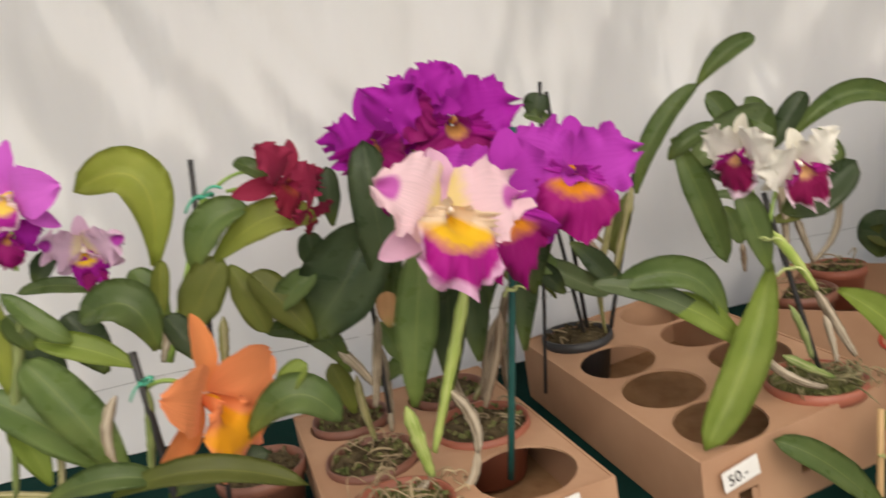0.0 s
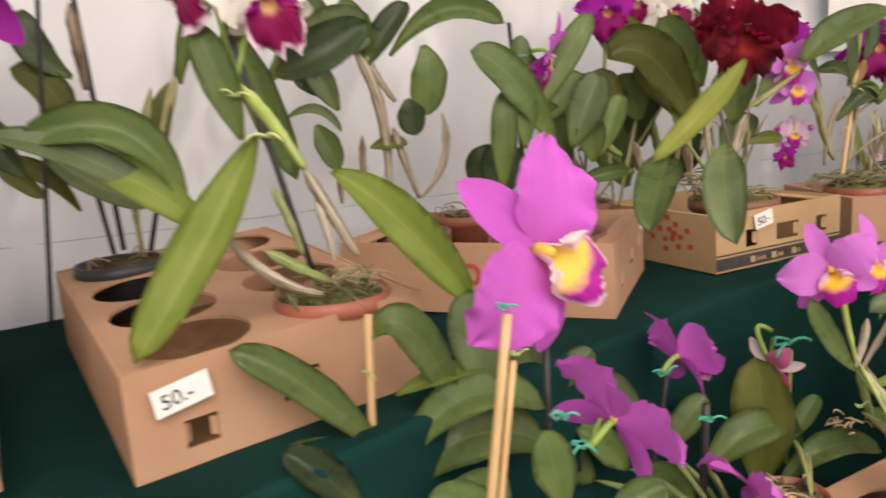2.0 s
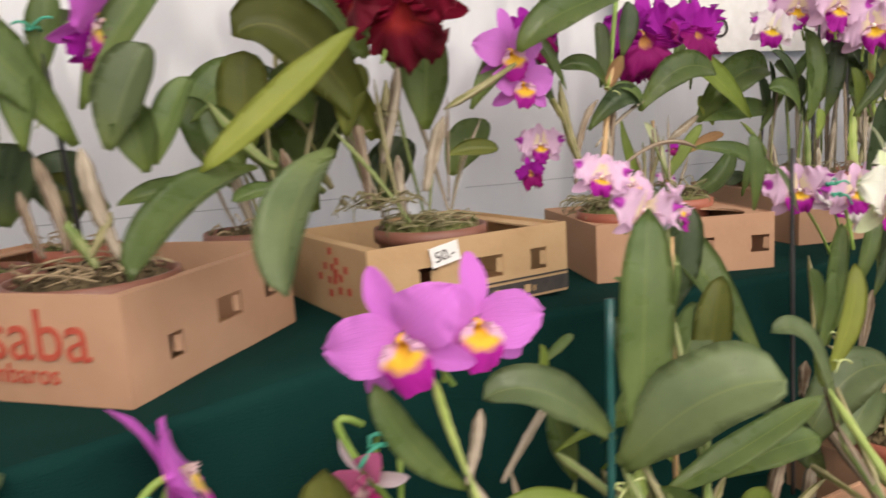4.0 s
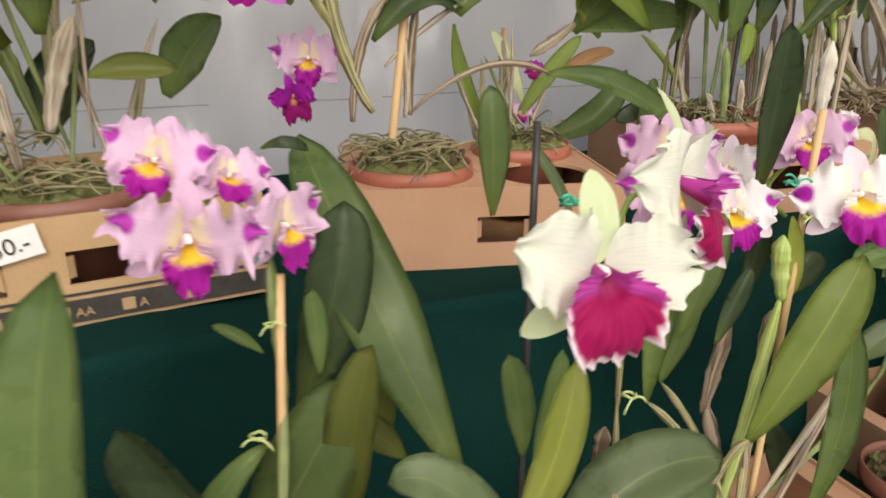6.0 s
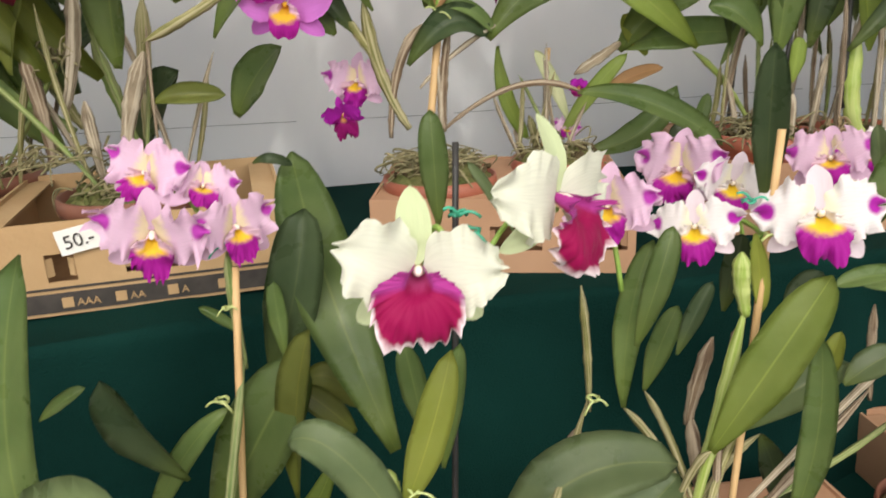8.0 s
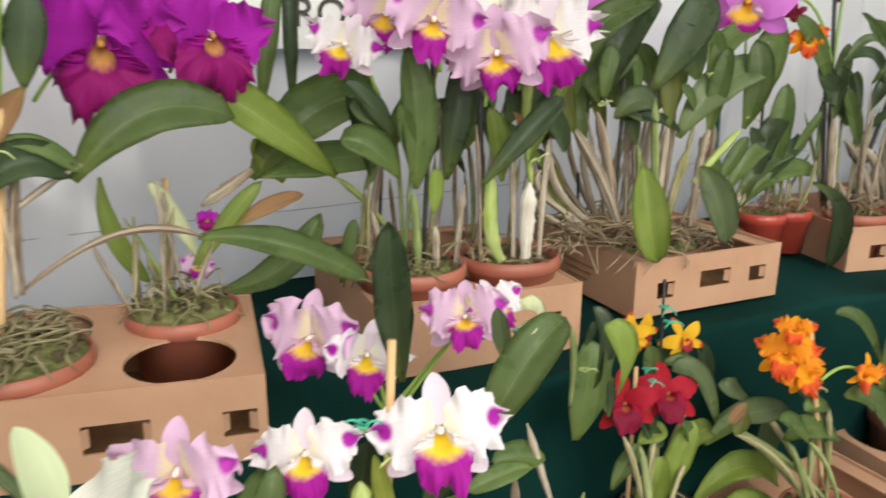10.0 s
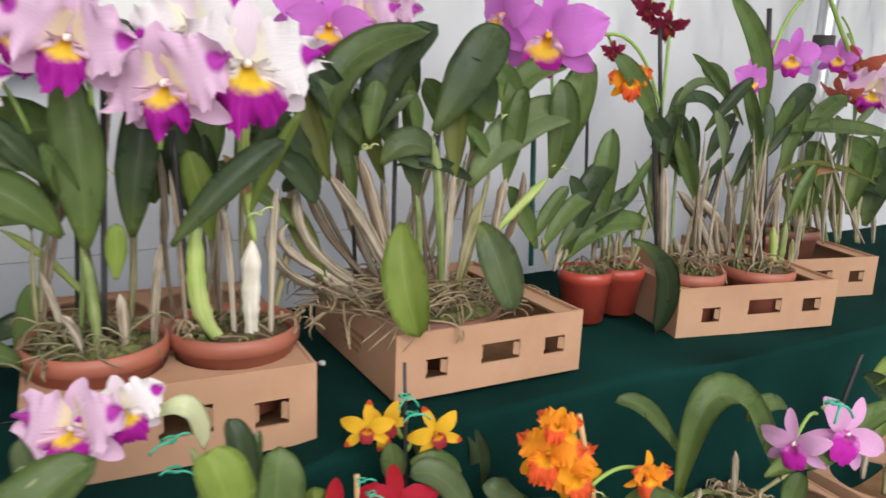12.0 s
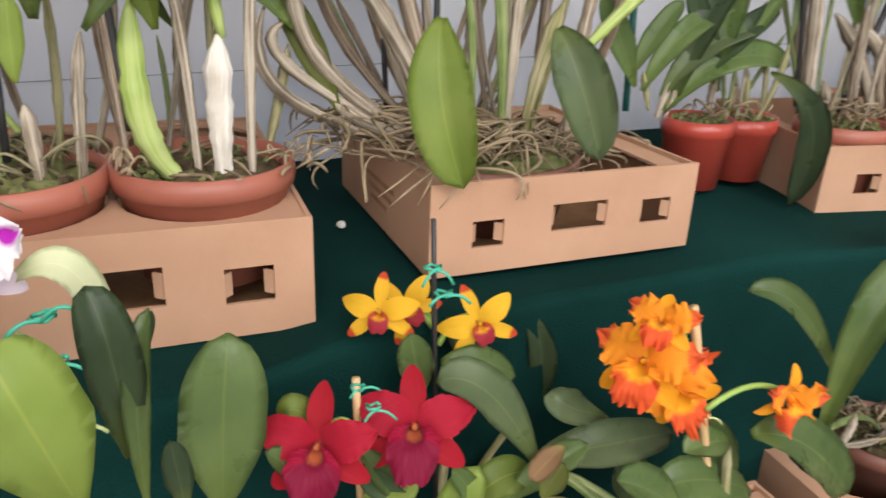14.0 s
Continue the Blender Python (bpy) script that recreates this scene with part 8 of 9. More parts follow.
roots(p, V((-1.440, -0.600, 0.775)) - Vector((0, 0, 0.006)), 0.069, 10, 0.020, None, 0.00)
leaf(p, (-1.449, -0.500, 0.906), (-1.426, -0.488, 1.165), 0.056, (-0.22, -0.93, 0.3), "m", (-1.450, -0.510, 1.038))
bulb(p, (-1.435, -0.582, 0.775), (-1.449, -0.500, 0.906), 0.007, "o", (-1.442, -0.541, 0.861))
leaf(p, (-1.470, -0.500, 0.907), (-1.350, -0.590, 1.005), 0.085, (-0.72, -0.40, 0.57), "g", (-1.420, -0.555, 0.985))
bulb(p, (-1.464, -0.585, 0.775), (-1.470, -0.500, 0.907), 0.011, "g", (-1.467, -0.543, 0.861))
leaf(p, (-1.418, -0.500, 0.869), (-1.202, -0.500, 0.934), 0.036, (-0.63, -0.50, 0.59), "m", (-1.334, -0.512, 0.901))
bulb(p, (-1.437, -0.578, 0.775), (-1.418, -0.500, 0.869), 0.008, "g", (-1.428, -0.539, 0.842))
leaf(p, (-1.360, -0.500, 0.765), (-1.423, -0.500, 0.877), 0.058, (-0.57, -0.51, 0.65), "m")
bulb(p, (-1.455, -0.619, 0.775), (-1.360, -0.500, 0.765), 0.008, "g", (-1.408, -0.560, 0.790))
leaf(p, (-1.311, -0.500, 0.752), (-1.287, -0.500, 0.844), 0.042, (-0.60, -0.47, 0.64), "l")
bulb(p, (-1.455, -0.594, 0.775), (-1.311, -0.500, 0.752), 0.011, "g", (-1.383, -0.547, 0.783))
leaf(p, (-1.365, -0.420, 0.944), (-1.422, -0.420, 1.039), 0.048, (-0.60, -0.60, 0.53), "d")
leaf(p, (-1.271, -0.420, 0.817), (-1.118, -0.420, 0.836), 0.047, (-0.63, -0.49, 0.60), "m")
bulb(p, (-1.456, -0.574, 0.775), (-1.271, -0.420, 0.817), 0.010, "o", (-1.363, -0.497, 0.816))
leaf(p, (-1.283, -0.400, 0.901), (-1.259, -0.400, 1.061), 0.045, (-0.64, -0.56, 0.52), "o")
bulb(p, (-1.445, -0.596, 0.775), (-1.283, -0.400, 0.901), 0.009, "g", (-1.364, -0.498, 0.858))
leaf(p, (-1.086, -0.400, 0.761), (-1.198, -0.400, 0.894), 0.042, (-0.64, -0.49, 0.59), "d")
bulb(p, (-1.461, -0.606, 0.775), (-1.086, -0.400, 0.761), 0.011, "o", (-1.273, -0.503, 0.788))
bulb(p, (-1.464, -0.585, 0.775), (-1.473, -0.500, 0.814), 0.0181, "y")
bulb(p, (-1.476, -0.500, 0.802), (-1.449, -0.500, 0.903), 0.0232, "y")
stake(p, (-1.486, -0.500, 0.740), (-1.481, -0.500, 1.083), 0.0086, "g")
tie(p, (-1.476, -0.506, 0.890), 0.022, "y")
bulb(p, (-1.188, -0.400, 0.706), (-1.160, -0.400, 0.820), 0.0180, "b")
bulb(p, (-1.128, -0.400, 0.673), (-1.112, -0.400, 0.793), 0.0160, "w")
p = thing("orchid_plant", (-1.380, -0.520, 0.775), "orchid with lilac flowers with magenta and yellow lips", "orchid")
pot(p, (-1.380, -0.520, 0.775), 0.070, 0.100, TERRA_D, 0.010, BARK)
roots(p, V((-1.380, -0.520, 0.775)) - Vector((0, 0, 0.006)), 0.064, 10, 0.020, None, 0.00)
flower(p, (-1.385, -0.340, 1.185), (-0.30, -0.93, 0.20), 0.0667, "lilac", -10, 0, 0.00)
stem(p, (-1.340, -0.325, 1.112), (-1.392, -0.311, 1.181), 0.0050, (-1.365, -0.318, 1.162))
flower(p, (-1.370, -0.400, 1.150), (0.05, -1.00, -0.03), 0.0766, "lilac", 0, 0, 0.00)
stem(p, (-1.321, -0.385, 1.128), (-1.376, -0.371, 1.143), 0.0050, (-1.347, -0.378, 1.150))
flower(p, (-1.312, -0.380, 1.146), (0.60, -0.80, -0.00), 0.0650, "lilac", 10, 0, 0.00)
stem(p, (-1.322, -0.365, 1.117), (-1.315, -0.351, 1.140), 0.0051, (-1.319, -0.358, 1.144))
flower(p, (-1.343, -0.340, 1.171), (0.37, -0.85, 0.38), 0.0534, "lilac", 0, 0, 0.00)
stem(p, (-1.330, -0.325, 1.111), (-1.349, -0.311, 1.167), 0.0050, (-1.339, -0.318, 1.154))
bulb(p, (-1.355, -0.519, 0.775), (-1.318, -0.380, 1.034), 0.0082, "g")
bulb(p, (-1.318, -0.380, 1.021), (-1.321, -0.380, 1.126), 0.0086, "g", (-1.321, -0.380, 1.076))
stake(p, (-1.342, -0.420, 0.740), (-1.316, -0.380, 1.112), 0.0065, "b")
tie(p, (-1.325, -0.386, 1.080), 0.013, "y")
tie(p, (-1.340, -0.386, 0.996), 0.018, "y")
tie(p, (-1.322, -0.386, 1.132), 0.013, "g")
leaf(p, (-1.333, -0.380, 0.985), (-1.419, -0.380, 0.875), 0.0220, (0.21, -0.74, 0.64), "m", (-1.372, -0.392, 0.955))
leaf(p, (-1.364, -0.380, 0.857), (-1.268, -0.380, 1.024), 0.0642, (0.14, -0.76, 0.64), "m", (-1.310, -0.392, 0.964))
bulb(p, (-1.399, -0.534, 0.775), (-1.364, -0.380, 0.857), 0.0084, "o", (-1.397, -0.437, 0.834))
leaf(p, (-1.305, -0.330, 0.983), (-1.262, -0.330, 1.145), 0.0483, (0.11, -0.86, 0.50), "d", (-1.276, -0.342, 1.074))
leaf(p, (-1.519, -0.450, 0.914), (-1.394, -0.450, 0.898), 0.0169, (0.31, -0.66, 0.69), "l", (-1.447, -0.462, 0.939))
bulb(p, (-1.378, -0.503, 0.775), (-1.519, -0.450, 0.914), 0.0104, "g", (-1.463, -0.457, 0.861))
leaf(p, (-1.495, -0.380, 0.986), (-1.452, -0.380, 1.014), 0.0123, (0.35, -0.74, 0.57), "m")
leaf(p, (-1.286, -0.320, 0.968), (-1.230, -0.320, 0.941), 0.0273, (0.07, -0.80, 0.60), "o", (-1.254, -0.332, 0.983))
leaf(p, (-1.419, -0.380, 0.842), (-1.302, -0.380, 0.807), 0.0182, (0.17, -0.68, 0.72), "l", (-1.360, -0.392, 0.860))
bulb(p, (-1.392, -0.534, 0.775), (-1.419, -0.380, 0.842), 0.0105, "o", (-1.420, -0.437, 0.826))
leaf(p, (-1.528, -0.430, 0.964), (-1.521, -0.430, 1.027), 0.0215, (0.42, -0.69, 0.59), "l")
leaf(p, (-1.290, -0.350, 1.016), (-1.293, -0.350, 1.088), 0.0165, (0.13, -0.85, 0.52), "m")
leaf(p, (-1.329, -0.330, 1.032), (-1.364, -0.330, 1.060), 0.0102, (0.20, -0.83, 0.52), "m")
leaf(p, (-1.309, -0.320, 0.820), (-1.260, -0.320, 0.882), 0.0235, (0.09, -0.73, 0.67), "l", (-1.284, -0.332, 0.839))
bulb(p, (-1.381, -0.514, 0.775), (-1.309, -0.320, 0.820), 0.0095, "g", (-1.359, -0.397, 0.814))
leaf(p, (-1.314, -0.260, 1.174), (-1.277, -0.260, 1.170), 0.0100, (0.14, -0.92, 0.36), "d", (-1.295, -0.272, 1.180))
bulb(p, (-1.359, -0.526, 0.775), (-1.404, -0.430, 0.864), 0.0075, "y")
bulb(p, (-1.405, -0.430, 0.860), (-1.396, -0.430, 0.883), 0.0100, "y")
p = thing("orchid_plant", (-1.170, -0.600, 0.775), "orchid with big white flowers with frilled crimson lips", "orchid")
pot(p, (-1.170, -0.600, 0.775), 0.075, 0.100, TERRA, 0.010, BARK)
roots(p, V((-1.170, -0.600, 0.775)) - Vector((0, 0, 0.006)), 0.069, 10, 0.020, None, 0.00)
flower(p, (-1.173, -0.545, 1.157), (-0.06, -1.00, 0.06), 0.0895, "whitebig", 4, 0, 0.00)
stem(p, (-1.157, -0.530, 1.175), (-1.168, -0.516, 1.149), 0.0040, (-1.163, -0.523, 1.174))
flower(p, (-1.069, -0.458, 1.174), (0.56, -0.81, 0.16), 0.1050, "whitebig", -8, 0, 0.00)
stem(p, (-1.119, -0.470, 1.144), (-1.062, -0.429, 1.157), 0.0041, (-1.090, -0.440, 1.162))
leaf(p, (-1.196, -0.400, 0.942), (-1.281, -0.230, 1.178), 0.062, (0.04, -0.85, 0.52), "m", (-1.248, -0.330, 1.075))
leaf(p, (-1.169, -0.490, 0.880), (-1.271, -0.490, 1.014), 0.0336, (0.02, -0.72, 0.69), "g", (-1.227, -0.502, 0.999))
bulb(p, (-1.172, -0.616, 0.775), (-1.169, -0.490, 0.880), 0.0085, "g", (-1.178, -0.538, 0.844))
leaf(p, (-1.100, -0.370, 0.778), (-0.931, -0.370, 0.883), 0.0693, (-0.21, -0.69, 0.69), "g", (-1.039, -0.382, 0.881))
bulb(p, (-1.142, -0.579, 0.775), (-1.100, -0.370, 0.778), 0.0085, "o", (-1.126, -0.459, 0.789))
leaf(p, (-1.019, -0.360, 0.773), (-0.911, -0.330, 0.843), 0.0509, (-0.25, -0.68, 0.69), "g", (-0.958, -0.342, 0.803))
bulb(p, (-1.153, -0.622, 0.775), (-1.019, -0.360, 0.773), 0.0090, "g", (-1.086, -0.491, 0.794))
leaf(p, (-1.146, -0.330, 1.123), (-1.149, -0.330, 1.224), 0.0250, (-0.07, -0.93, 0.36), "m")
leaf(p, (-1.172, -0.460, 0.993), (-1.184, -0.460, 1.071), 0.0207, (-0.05, -0.81, 0.59), "m")
leaf(p, (-1.231, -0.370, 0.945), (-1.277, -0.370, 0.992), 0.0248, (0.07, -0.79, 0.61), "o")
leaf(p, (-1.080, -0.340, 1.115), (-1.120, -0.340, 1.180), 0.0101, (-0.14, -0.91, 0.40), "g")
leaf(p, (-1.158, -0.450, 0.955), (-1.141, -0.450, 1.063), 0.0188, (-0.09, -0.79, 0.60), "m")
leaf(p, (-1.191, -0.490, 0.950), (-1.151, -0.490, 1.077), 0.0271, (-0.06, -0.78, 0.62), "y", (-1.170, -0.502, 1.016))
bulb(p, (-1.159, -0.630, 0.775), (-1.194, -0.490, 0.946), 0.0096, "y")
bulb(p, (-1.193, -0.490, 0.940), (-1.201, -0.490, 0.984), 0.0124, "y")
stake(p, (-1.152, -0.410, 0.760), (-1.133, -0.380, 1.204), 0.0055, "k")
tie(p, (-1.139, -0.446, 1.163), 0.021, "g")
tie(p, (-1.130, -0.446, 1.150), 0.021, "g")
tie(p, (-1.182, -0.496, 0.970), 0.017, "y")
bulb(p, (-1.180, -0.604, 0.775), (-1.171, -0.490, 0.889), 0.0087, "b")
bulb(p, (-1.169, -0.490, 0.880), (-1.189, -0.490, 0.945), 0.0094, "b")
bulb(p, (-1.171, -0.617, 0.775), (-1.013, -0.290, 0.833), 0.0145, "b")
bulb(p, (-1.014, -0.290, 0.827), (-1.007, -0.290, 0.881), 0.0157, "b")
bulb(p, (-1.165, -0.573, 0.775), (-0.996, -0.290, 0.917), 0.0078, "o")
bulb(p, (-0.995, -0.290, 0.900), (-1.006, -0.290, 1.041), 0.0083, "o")
tie(p, (-0.999, -0.316, 0.930), 0.021, "y")
p = thing("orchid_plant", (-0.900, -0.360, 0.775), "orchid with white flowers with magenta tips and yellow throats", "orchid")
pot(p, (-0.900, -0.360, 0.775), 0.070, 0.100, TERRA, 0.010, BARK)
roots(p, V((-0.900, -0.360, 0.775)) - Vector((0, 0, 0.006)), 0.064, 10, 0.020, None, 0.00)
flower(p, (-0.903, -0.310, 1.100), (-0.49, -0.82, 0.30), 0.075, "splash", 0, 0, 0.00)
stem(p, (-0.829, -0.295, 1.084), (-0.895, -0.284, 1.087), 0.005, (-0.862, -0.289, 1.101))
flower(p, (-0.806, -0.350, 1.117), (-0.37, -0.89, 0.27), 0.096, "splash", 0, 0, 0.00)
stem(p, (-0.846, -0.335, 1.104), (-0.794, -0.325, 1.105), 0.005, (-0.820, -0.330, 1.120))
flower(p, (-0.837, -0.110, 1.111), (-0.54, -0.82, 0.18), 0.108, "lilac", 0, 0, 0.00)
stem(p, (-0.744, -0.095, 0.984), (-0.828, -0.083, 1.102), 0.005, (-0.786, -0.089, 1.058))
flower(p, (-0.792, -0.150, 1.100), (-0.12, -0.97, 0.20), 0.080, "splash", 0, 0, 0.00)
stem(p, (-0.761, -0.135, 1.004), (-0.782, -0.124, 1.090), 0.005, (-0.772, -0.129, 1.062))
flower(p, (-0.676, -0.150, 1.122), (-0.50, -0.80, 0.30), 0.088, "lilac", 20, 0, 0.00)
stem(p, (-0.736, -0.075, 0.974), (-0.664, -0.125, 1.112), 0.005, (-0.690, -0.105, 1.055))
flower(p, (-0.640, -0.145, 1.128), (-0.10, -0.95, 0.30), 0.066, "splash", 0, 0, 0.00)
stem(p, (-0.736, -0.080, 0.990), (-0.628, -0.122, 1.118), 0.005, (-0.672, -0.100, 1.070))
flower(p, (-1.002, -0.360, 1.140), (-0.24, -0.93, 0.29), 0.078, "lilac", 0, 0, 0.00)
stem(p, (-0.983, -0.345, 1.054), (-0.998, -0.333, 1.128), 0.005, (-0.991, -0.339, 1.106))
leaf(p, (-0.758, -0.330, 1.080), (-0.675, -0.330, 1.183), 0.041, (-0.44, -0.67, 0.60), "m", (-0.725, -0.342, 1.151))
leaf(p, (-0.765, -0.179, 1.075), (-0.801, -0.236, 1.261), 0.036, (-0.33, -0.77, 0.54), "d", (-0.790, -0.218, 1.178))
leaf(p, (-0.702, -0.330, 1.045), (-0.770, -0.330, 1.038), 0.020, (-0.39, -0.63, 0.67), "m")
leaf(p, (-0.962, -0.330, 0.990), (-0.932, -0.330, 1.108), 0.026, (-0.16, -0.69, 0.70), "m", (-0.948, -0.342, 1.060))
leaf(p, (-0.921, -0.330, 0.978), (-0.891, -0.330, 1.051), 0.018, (-0.20, -0.66, 0.72), "d")
leaf(p, (-0.854, -0.330, 1.096), (-0.840, -0.330, 1.016), 0.017, (-0.28, -0.67, 0.68), "y")
leaf(p, (-0.747, -0.330, 0.931), (-0.696, -0.330, 0.964), 0.031, (-0.37, -0.57, 0.73), "g")
leaf(p, (-0.854, -0.280, 0.998), (-0.840, -0.280, 1.080), 0.024, (-0.26, -0.69, 0.68), "d")
leaf(p, (-0.647, -0.270, 1.006), (-0.710, -0.270, 1.019), 0.031, (-0.41, -0.63, 0.67), "m")
leaf(p, (-0.769, -0.330, 0.930), (-0.757, -0.330, 0.990), 0.019, (-0.34, -0.59, 0.73), "y")
leaf(p, (-0.772, -0.250, 0.976), (-0.732, -0.250, 1.021), 0.031, (-0.33, -0.65, 0.68), "d")
leaf(p, (-0.718, -0.330, 1.174), (-0.707, -0.330, 1.183), 0.013, (-0.46, -0.69, 0.56), "w")
leaf(p, (-0.705, -0.280, 1.128), (-0.715, -0.280, 1.182), 0.017, (-0.43, -0.71, 0.57), "g")
stake(p, (-0.855, -0.330, 0.740), (-0.838, -0.330, 1.191), 0.0073, "b")
tie(p, (-0.841, -0.336, 1.096), 0.020, "y")
bulb(p, (-0.889, -0.356, 0.775), (-0.634, -0.270, 0.947), 0.0079, "w")
bulb(p, (-0.629, -0.270, 0.933), (-0.670, -0.270, 1.050), 0.0082, "w")
bulb(p, (-0.919, -0.351, 0.775), (-0.586, -0.230, 0.841), 0.0077, "g")
bulb(p, (-0.589, -0.230, 0.831), (-0.561, -0.230, 0.917), 0.0081, "g")
tie(p, (-0.866, -0.336, 1.130), 0.019, "g")
bulb(p, (-0.892, -0.379, 0.775), (-0.659, -0.250, 0.877), 0.0091, "b")
bulb(p, (-0.658, -0.250, 0.862), (-0.669, -0.250, 0.980), 0.0094, "b")
bulb(p, (-0.877, -0.351, 0.775), (-0.869, -0.330, 0.964), 0.0088, "b")
bulb(p, (-0.869, -0.330, 0.958), (-0.862, -0.330, 1.004), 0.0093, "b")
leaf(p, (-0.894, -0.360, 0.887), (-0.793, -0.360, 1.061), 0.050, (-0.41, -0.72, 0.56), "l", (-0.846, -0.372, 0.986))
bulb(p, (-0.923, -0.334, 0.775), (-0.894, -0.360, 0.887), 0.008, "o", (-0.908, -0.347, 0.851))
leaf(p, (-0.955, -0.280, 0.895), (-0.931, -0.280, 1.080), 0.030, (-0.29, -0.79, 0.54), "m", (-0.956, -0.292, 1.003))
bulb(p, (-0.891, -0.351, 0.775), (-0.955, -0.280, 0.895), 0.009, "o", (-0.923, -0.316, 0.855))
leaf(p, (-0.926, -0.260, 0.902), (-0.894, -0.260, 0.999), 0.026, (-0.31, -0.77, 0.56), "m")
bulb(p, (-0.891, -0.363, 0.775), (-0.926, -0.260, 0.902), 0.008, "o", (-0.909, -0.311, 0.858))
leaf(p, (-0.807, -0.360, 0.784), (-0.797, -0.360, 1.003), 0.031, (-0.42, -0.66, 0.62), "m", (-0.796, -0.372, 0.898))
bulb(p, (-0.888, -0.384, 0.775), (-0.807, -0.360, 0.784), 0.008, "g", (-0.847, -0.372, 0.799))
leaf(p, (-0.837, -0.300, 0.869), (-0.724, -0.300, 0.939), 0.041, (-0.42, -0.69, 0.59), "g")
bulb(p, (-0.908, -0.374, 0.775), (-0.837, -0.300, 0.869), 0.009, "o", (-0.873, -0.337, 0.842))
leaf(p, (-0.801, -0.280, 0.849), (-0.762, -0.280, 0.752), 0.032, (-0.39, -0.65, 0.66), "d")
bulb(p, (-0.927, -0.360, 0.775), (-0.801, -0.280, 0.849), 0.008, "o", (-0.864, -0.320, 0.832))
bulb(p, (-0.877, -0.333, 0.775), (-0.881, -0.280, 0.880), 0.0148, "b")
bulb(p, (-0.884, -0.280, 0.868), (-0.863, -0.280, 0.969), 0.0154, "b")
bulb(p, (-0.903, -0.341, 0.775), (-0.862, -0.340, 1.027), 0.0130, "y")
bulb(p, (-0.861, -0.340, 1.019), (-0.870, -0.340, 1.082), 0.0165, "y")
p = thing("orchid_plant", (-0.350, -0.140, 0.775), "orchid with small yellow star flowers tied to a black stake", "orchid")
pot(p, (-0.350, -0.140, 0.775), 0.060, 0.100, BLACKPOT, 0.010, BARK)
roots(p, V((-0.350, -0.140, 0.775)) - Vector((0, 0, 0.006)), 0.055, 10, 0.020, None, 0.00)
flower(p, (-0.378, -0.080, 1.024), (-0.57, -0.69, 0.46), 0.058, "yellow", 0, 0, 0.00)
stem(p, (-0.325, -0.065, 0.993), (-0.369, -0.055, 1.011), 0.005, (-0.347, -0.060, 1.017))
flower(p, (-0.351, -0.070, 1.018), (-0.03, -0.89, 0.45), 0.056, "yellow", 30, 0, 0.00)
stem(p, (-0.318, -0.055, 0.981), (-0.341, -0.045, 1.005), 0.005, (-0.329, -0.050, 1.008))
flower(p, (-0.299, -0.100, 1.010), (-0.29, -0.88, 0.38), 0.062, "yellow", 10, 0, 0.00)
stem(p, (-0.328, -0.085, 0.987), (-0.286, -0.077, 0.996), 0.005, (-0.307, -0.081, 1.007))
stake(p, (-0.328, -0.100, 0.760), (-0.343, -0.100, 1.105), 0.0042, "k")
tie(p, (-0.345, -0.106, 1.068), 0.021, "g")
tie(p, (-0.335, -0.106, 1.045), 0.022, "g")
leaf(p, (-0.349, -0.100, 0.952), (-0.360, -0.100, 1.012), 0.029, (-0.27, -0.65, 0.71), "m")
leaf(p, (-0.332, -0.100, 0.980), (-0.260, -0.100, 0.951), 0.027, (-0.34, -0.62, 0.71), "m", (-0.302, -0.112, 0.981))
leaf(p, (-0.285, -0.060, 0.948), (-0.310, -0.060, 0.998), 0.021, (-0.32, -0.65, 0.69), "d")
leaf(p, (-0.211, -0.050, 0.876), (-0.224, -0.050, 0.983), 0.027, (-0.38, -0.60, 0.70), "d", (-0.208, -0.062, 0.933))
bulb(p, (-0.346, -0.115, 0.775), (-0.211, -0.050, 0.876), 0.007, "o", (-0.279, -0.083, 0.845))
leaf(p, (-0.291, -0.040, 0.901), (-0.264, -0.040, 0.957), 0.023, (-0.32, -0.62, 0.71), "d")
bulb(p, (-0.346, -0.130, 0.775), (-0.291, -0.040, 0.901), 0.009, "o", (-0.318, -0.085, 0.858))
p = thing("orchid_plant", (-0.420, -0.200, 0.775), "orchid with crimson red flowers on the lower table", "orchid")
pot(p, (-0.420, -0.200, 0.775), 0.060, 0.100, TERRA, 0.010, BARK)
roots(p, V((-0.420, -0.200, 0.775)) - Vector((0, 0, 0.006)), 0.055, 10, 0.020, None, 0.00)
flower(p, (-0.451, -0.160, 0.972), (-0.44, -0.76, 0.47), 0.078, "crimson", 0, 0, 0.00)
stem(p, (-0.419, -0.145, 0.967), (-0.446, -0.137, 0.954), 0.005, (-0.432, -0.141, 0.975))
flower(p, (-0.379, -0.160, 0.969), (-0.20, -0.86, 0.48), 0.082, "crimson", -10, 0, 0.00)
stem(p, (-0.410, -0.145, 0.975), (-0.369, -0.138, 0.952), 0.005, (-0.390, -0.141, 0.978))
tie(p, (-0.424, -0.166, 1.017), 0.015, "g")
stake(p, (-0.411, -0.140, 0.760), (-0.417, -0.140, 1.007), 0.0060, "b")
tie(p, (-0.413, -0.166, 0.998), 0.016, "g")
leaf(p, (-0.516, -0.150, 0.931), (-0.503, -0.150, 1.065), 0.054, (-0.07, -0.66, 0.74), "m", (-0.512, -0.162, 1.011))
leaf(p, (-0.469, -0.130, 0.977), (-0.442, -0.130, 0.966), 0.021, (-0.14, -0.65, 0.75), "l", (-0.463, -0.142, 0.993))
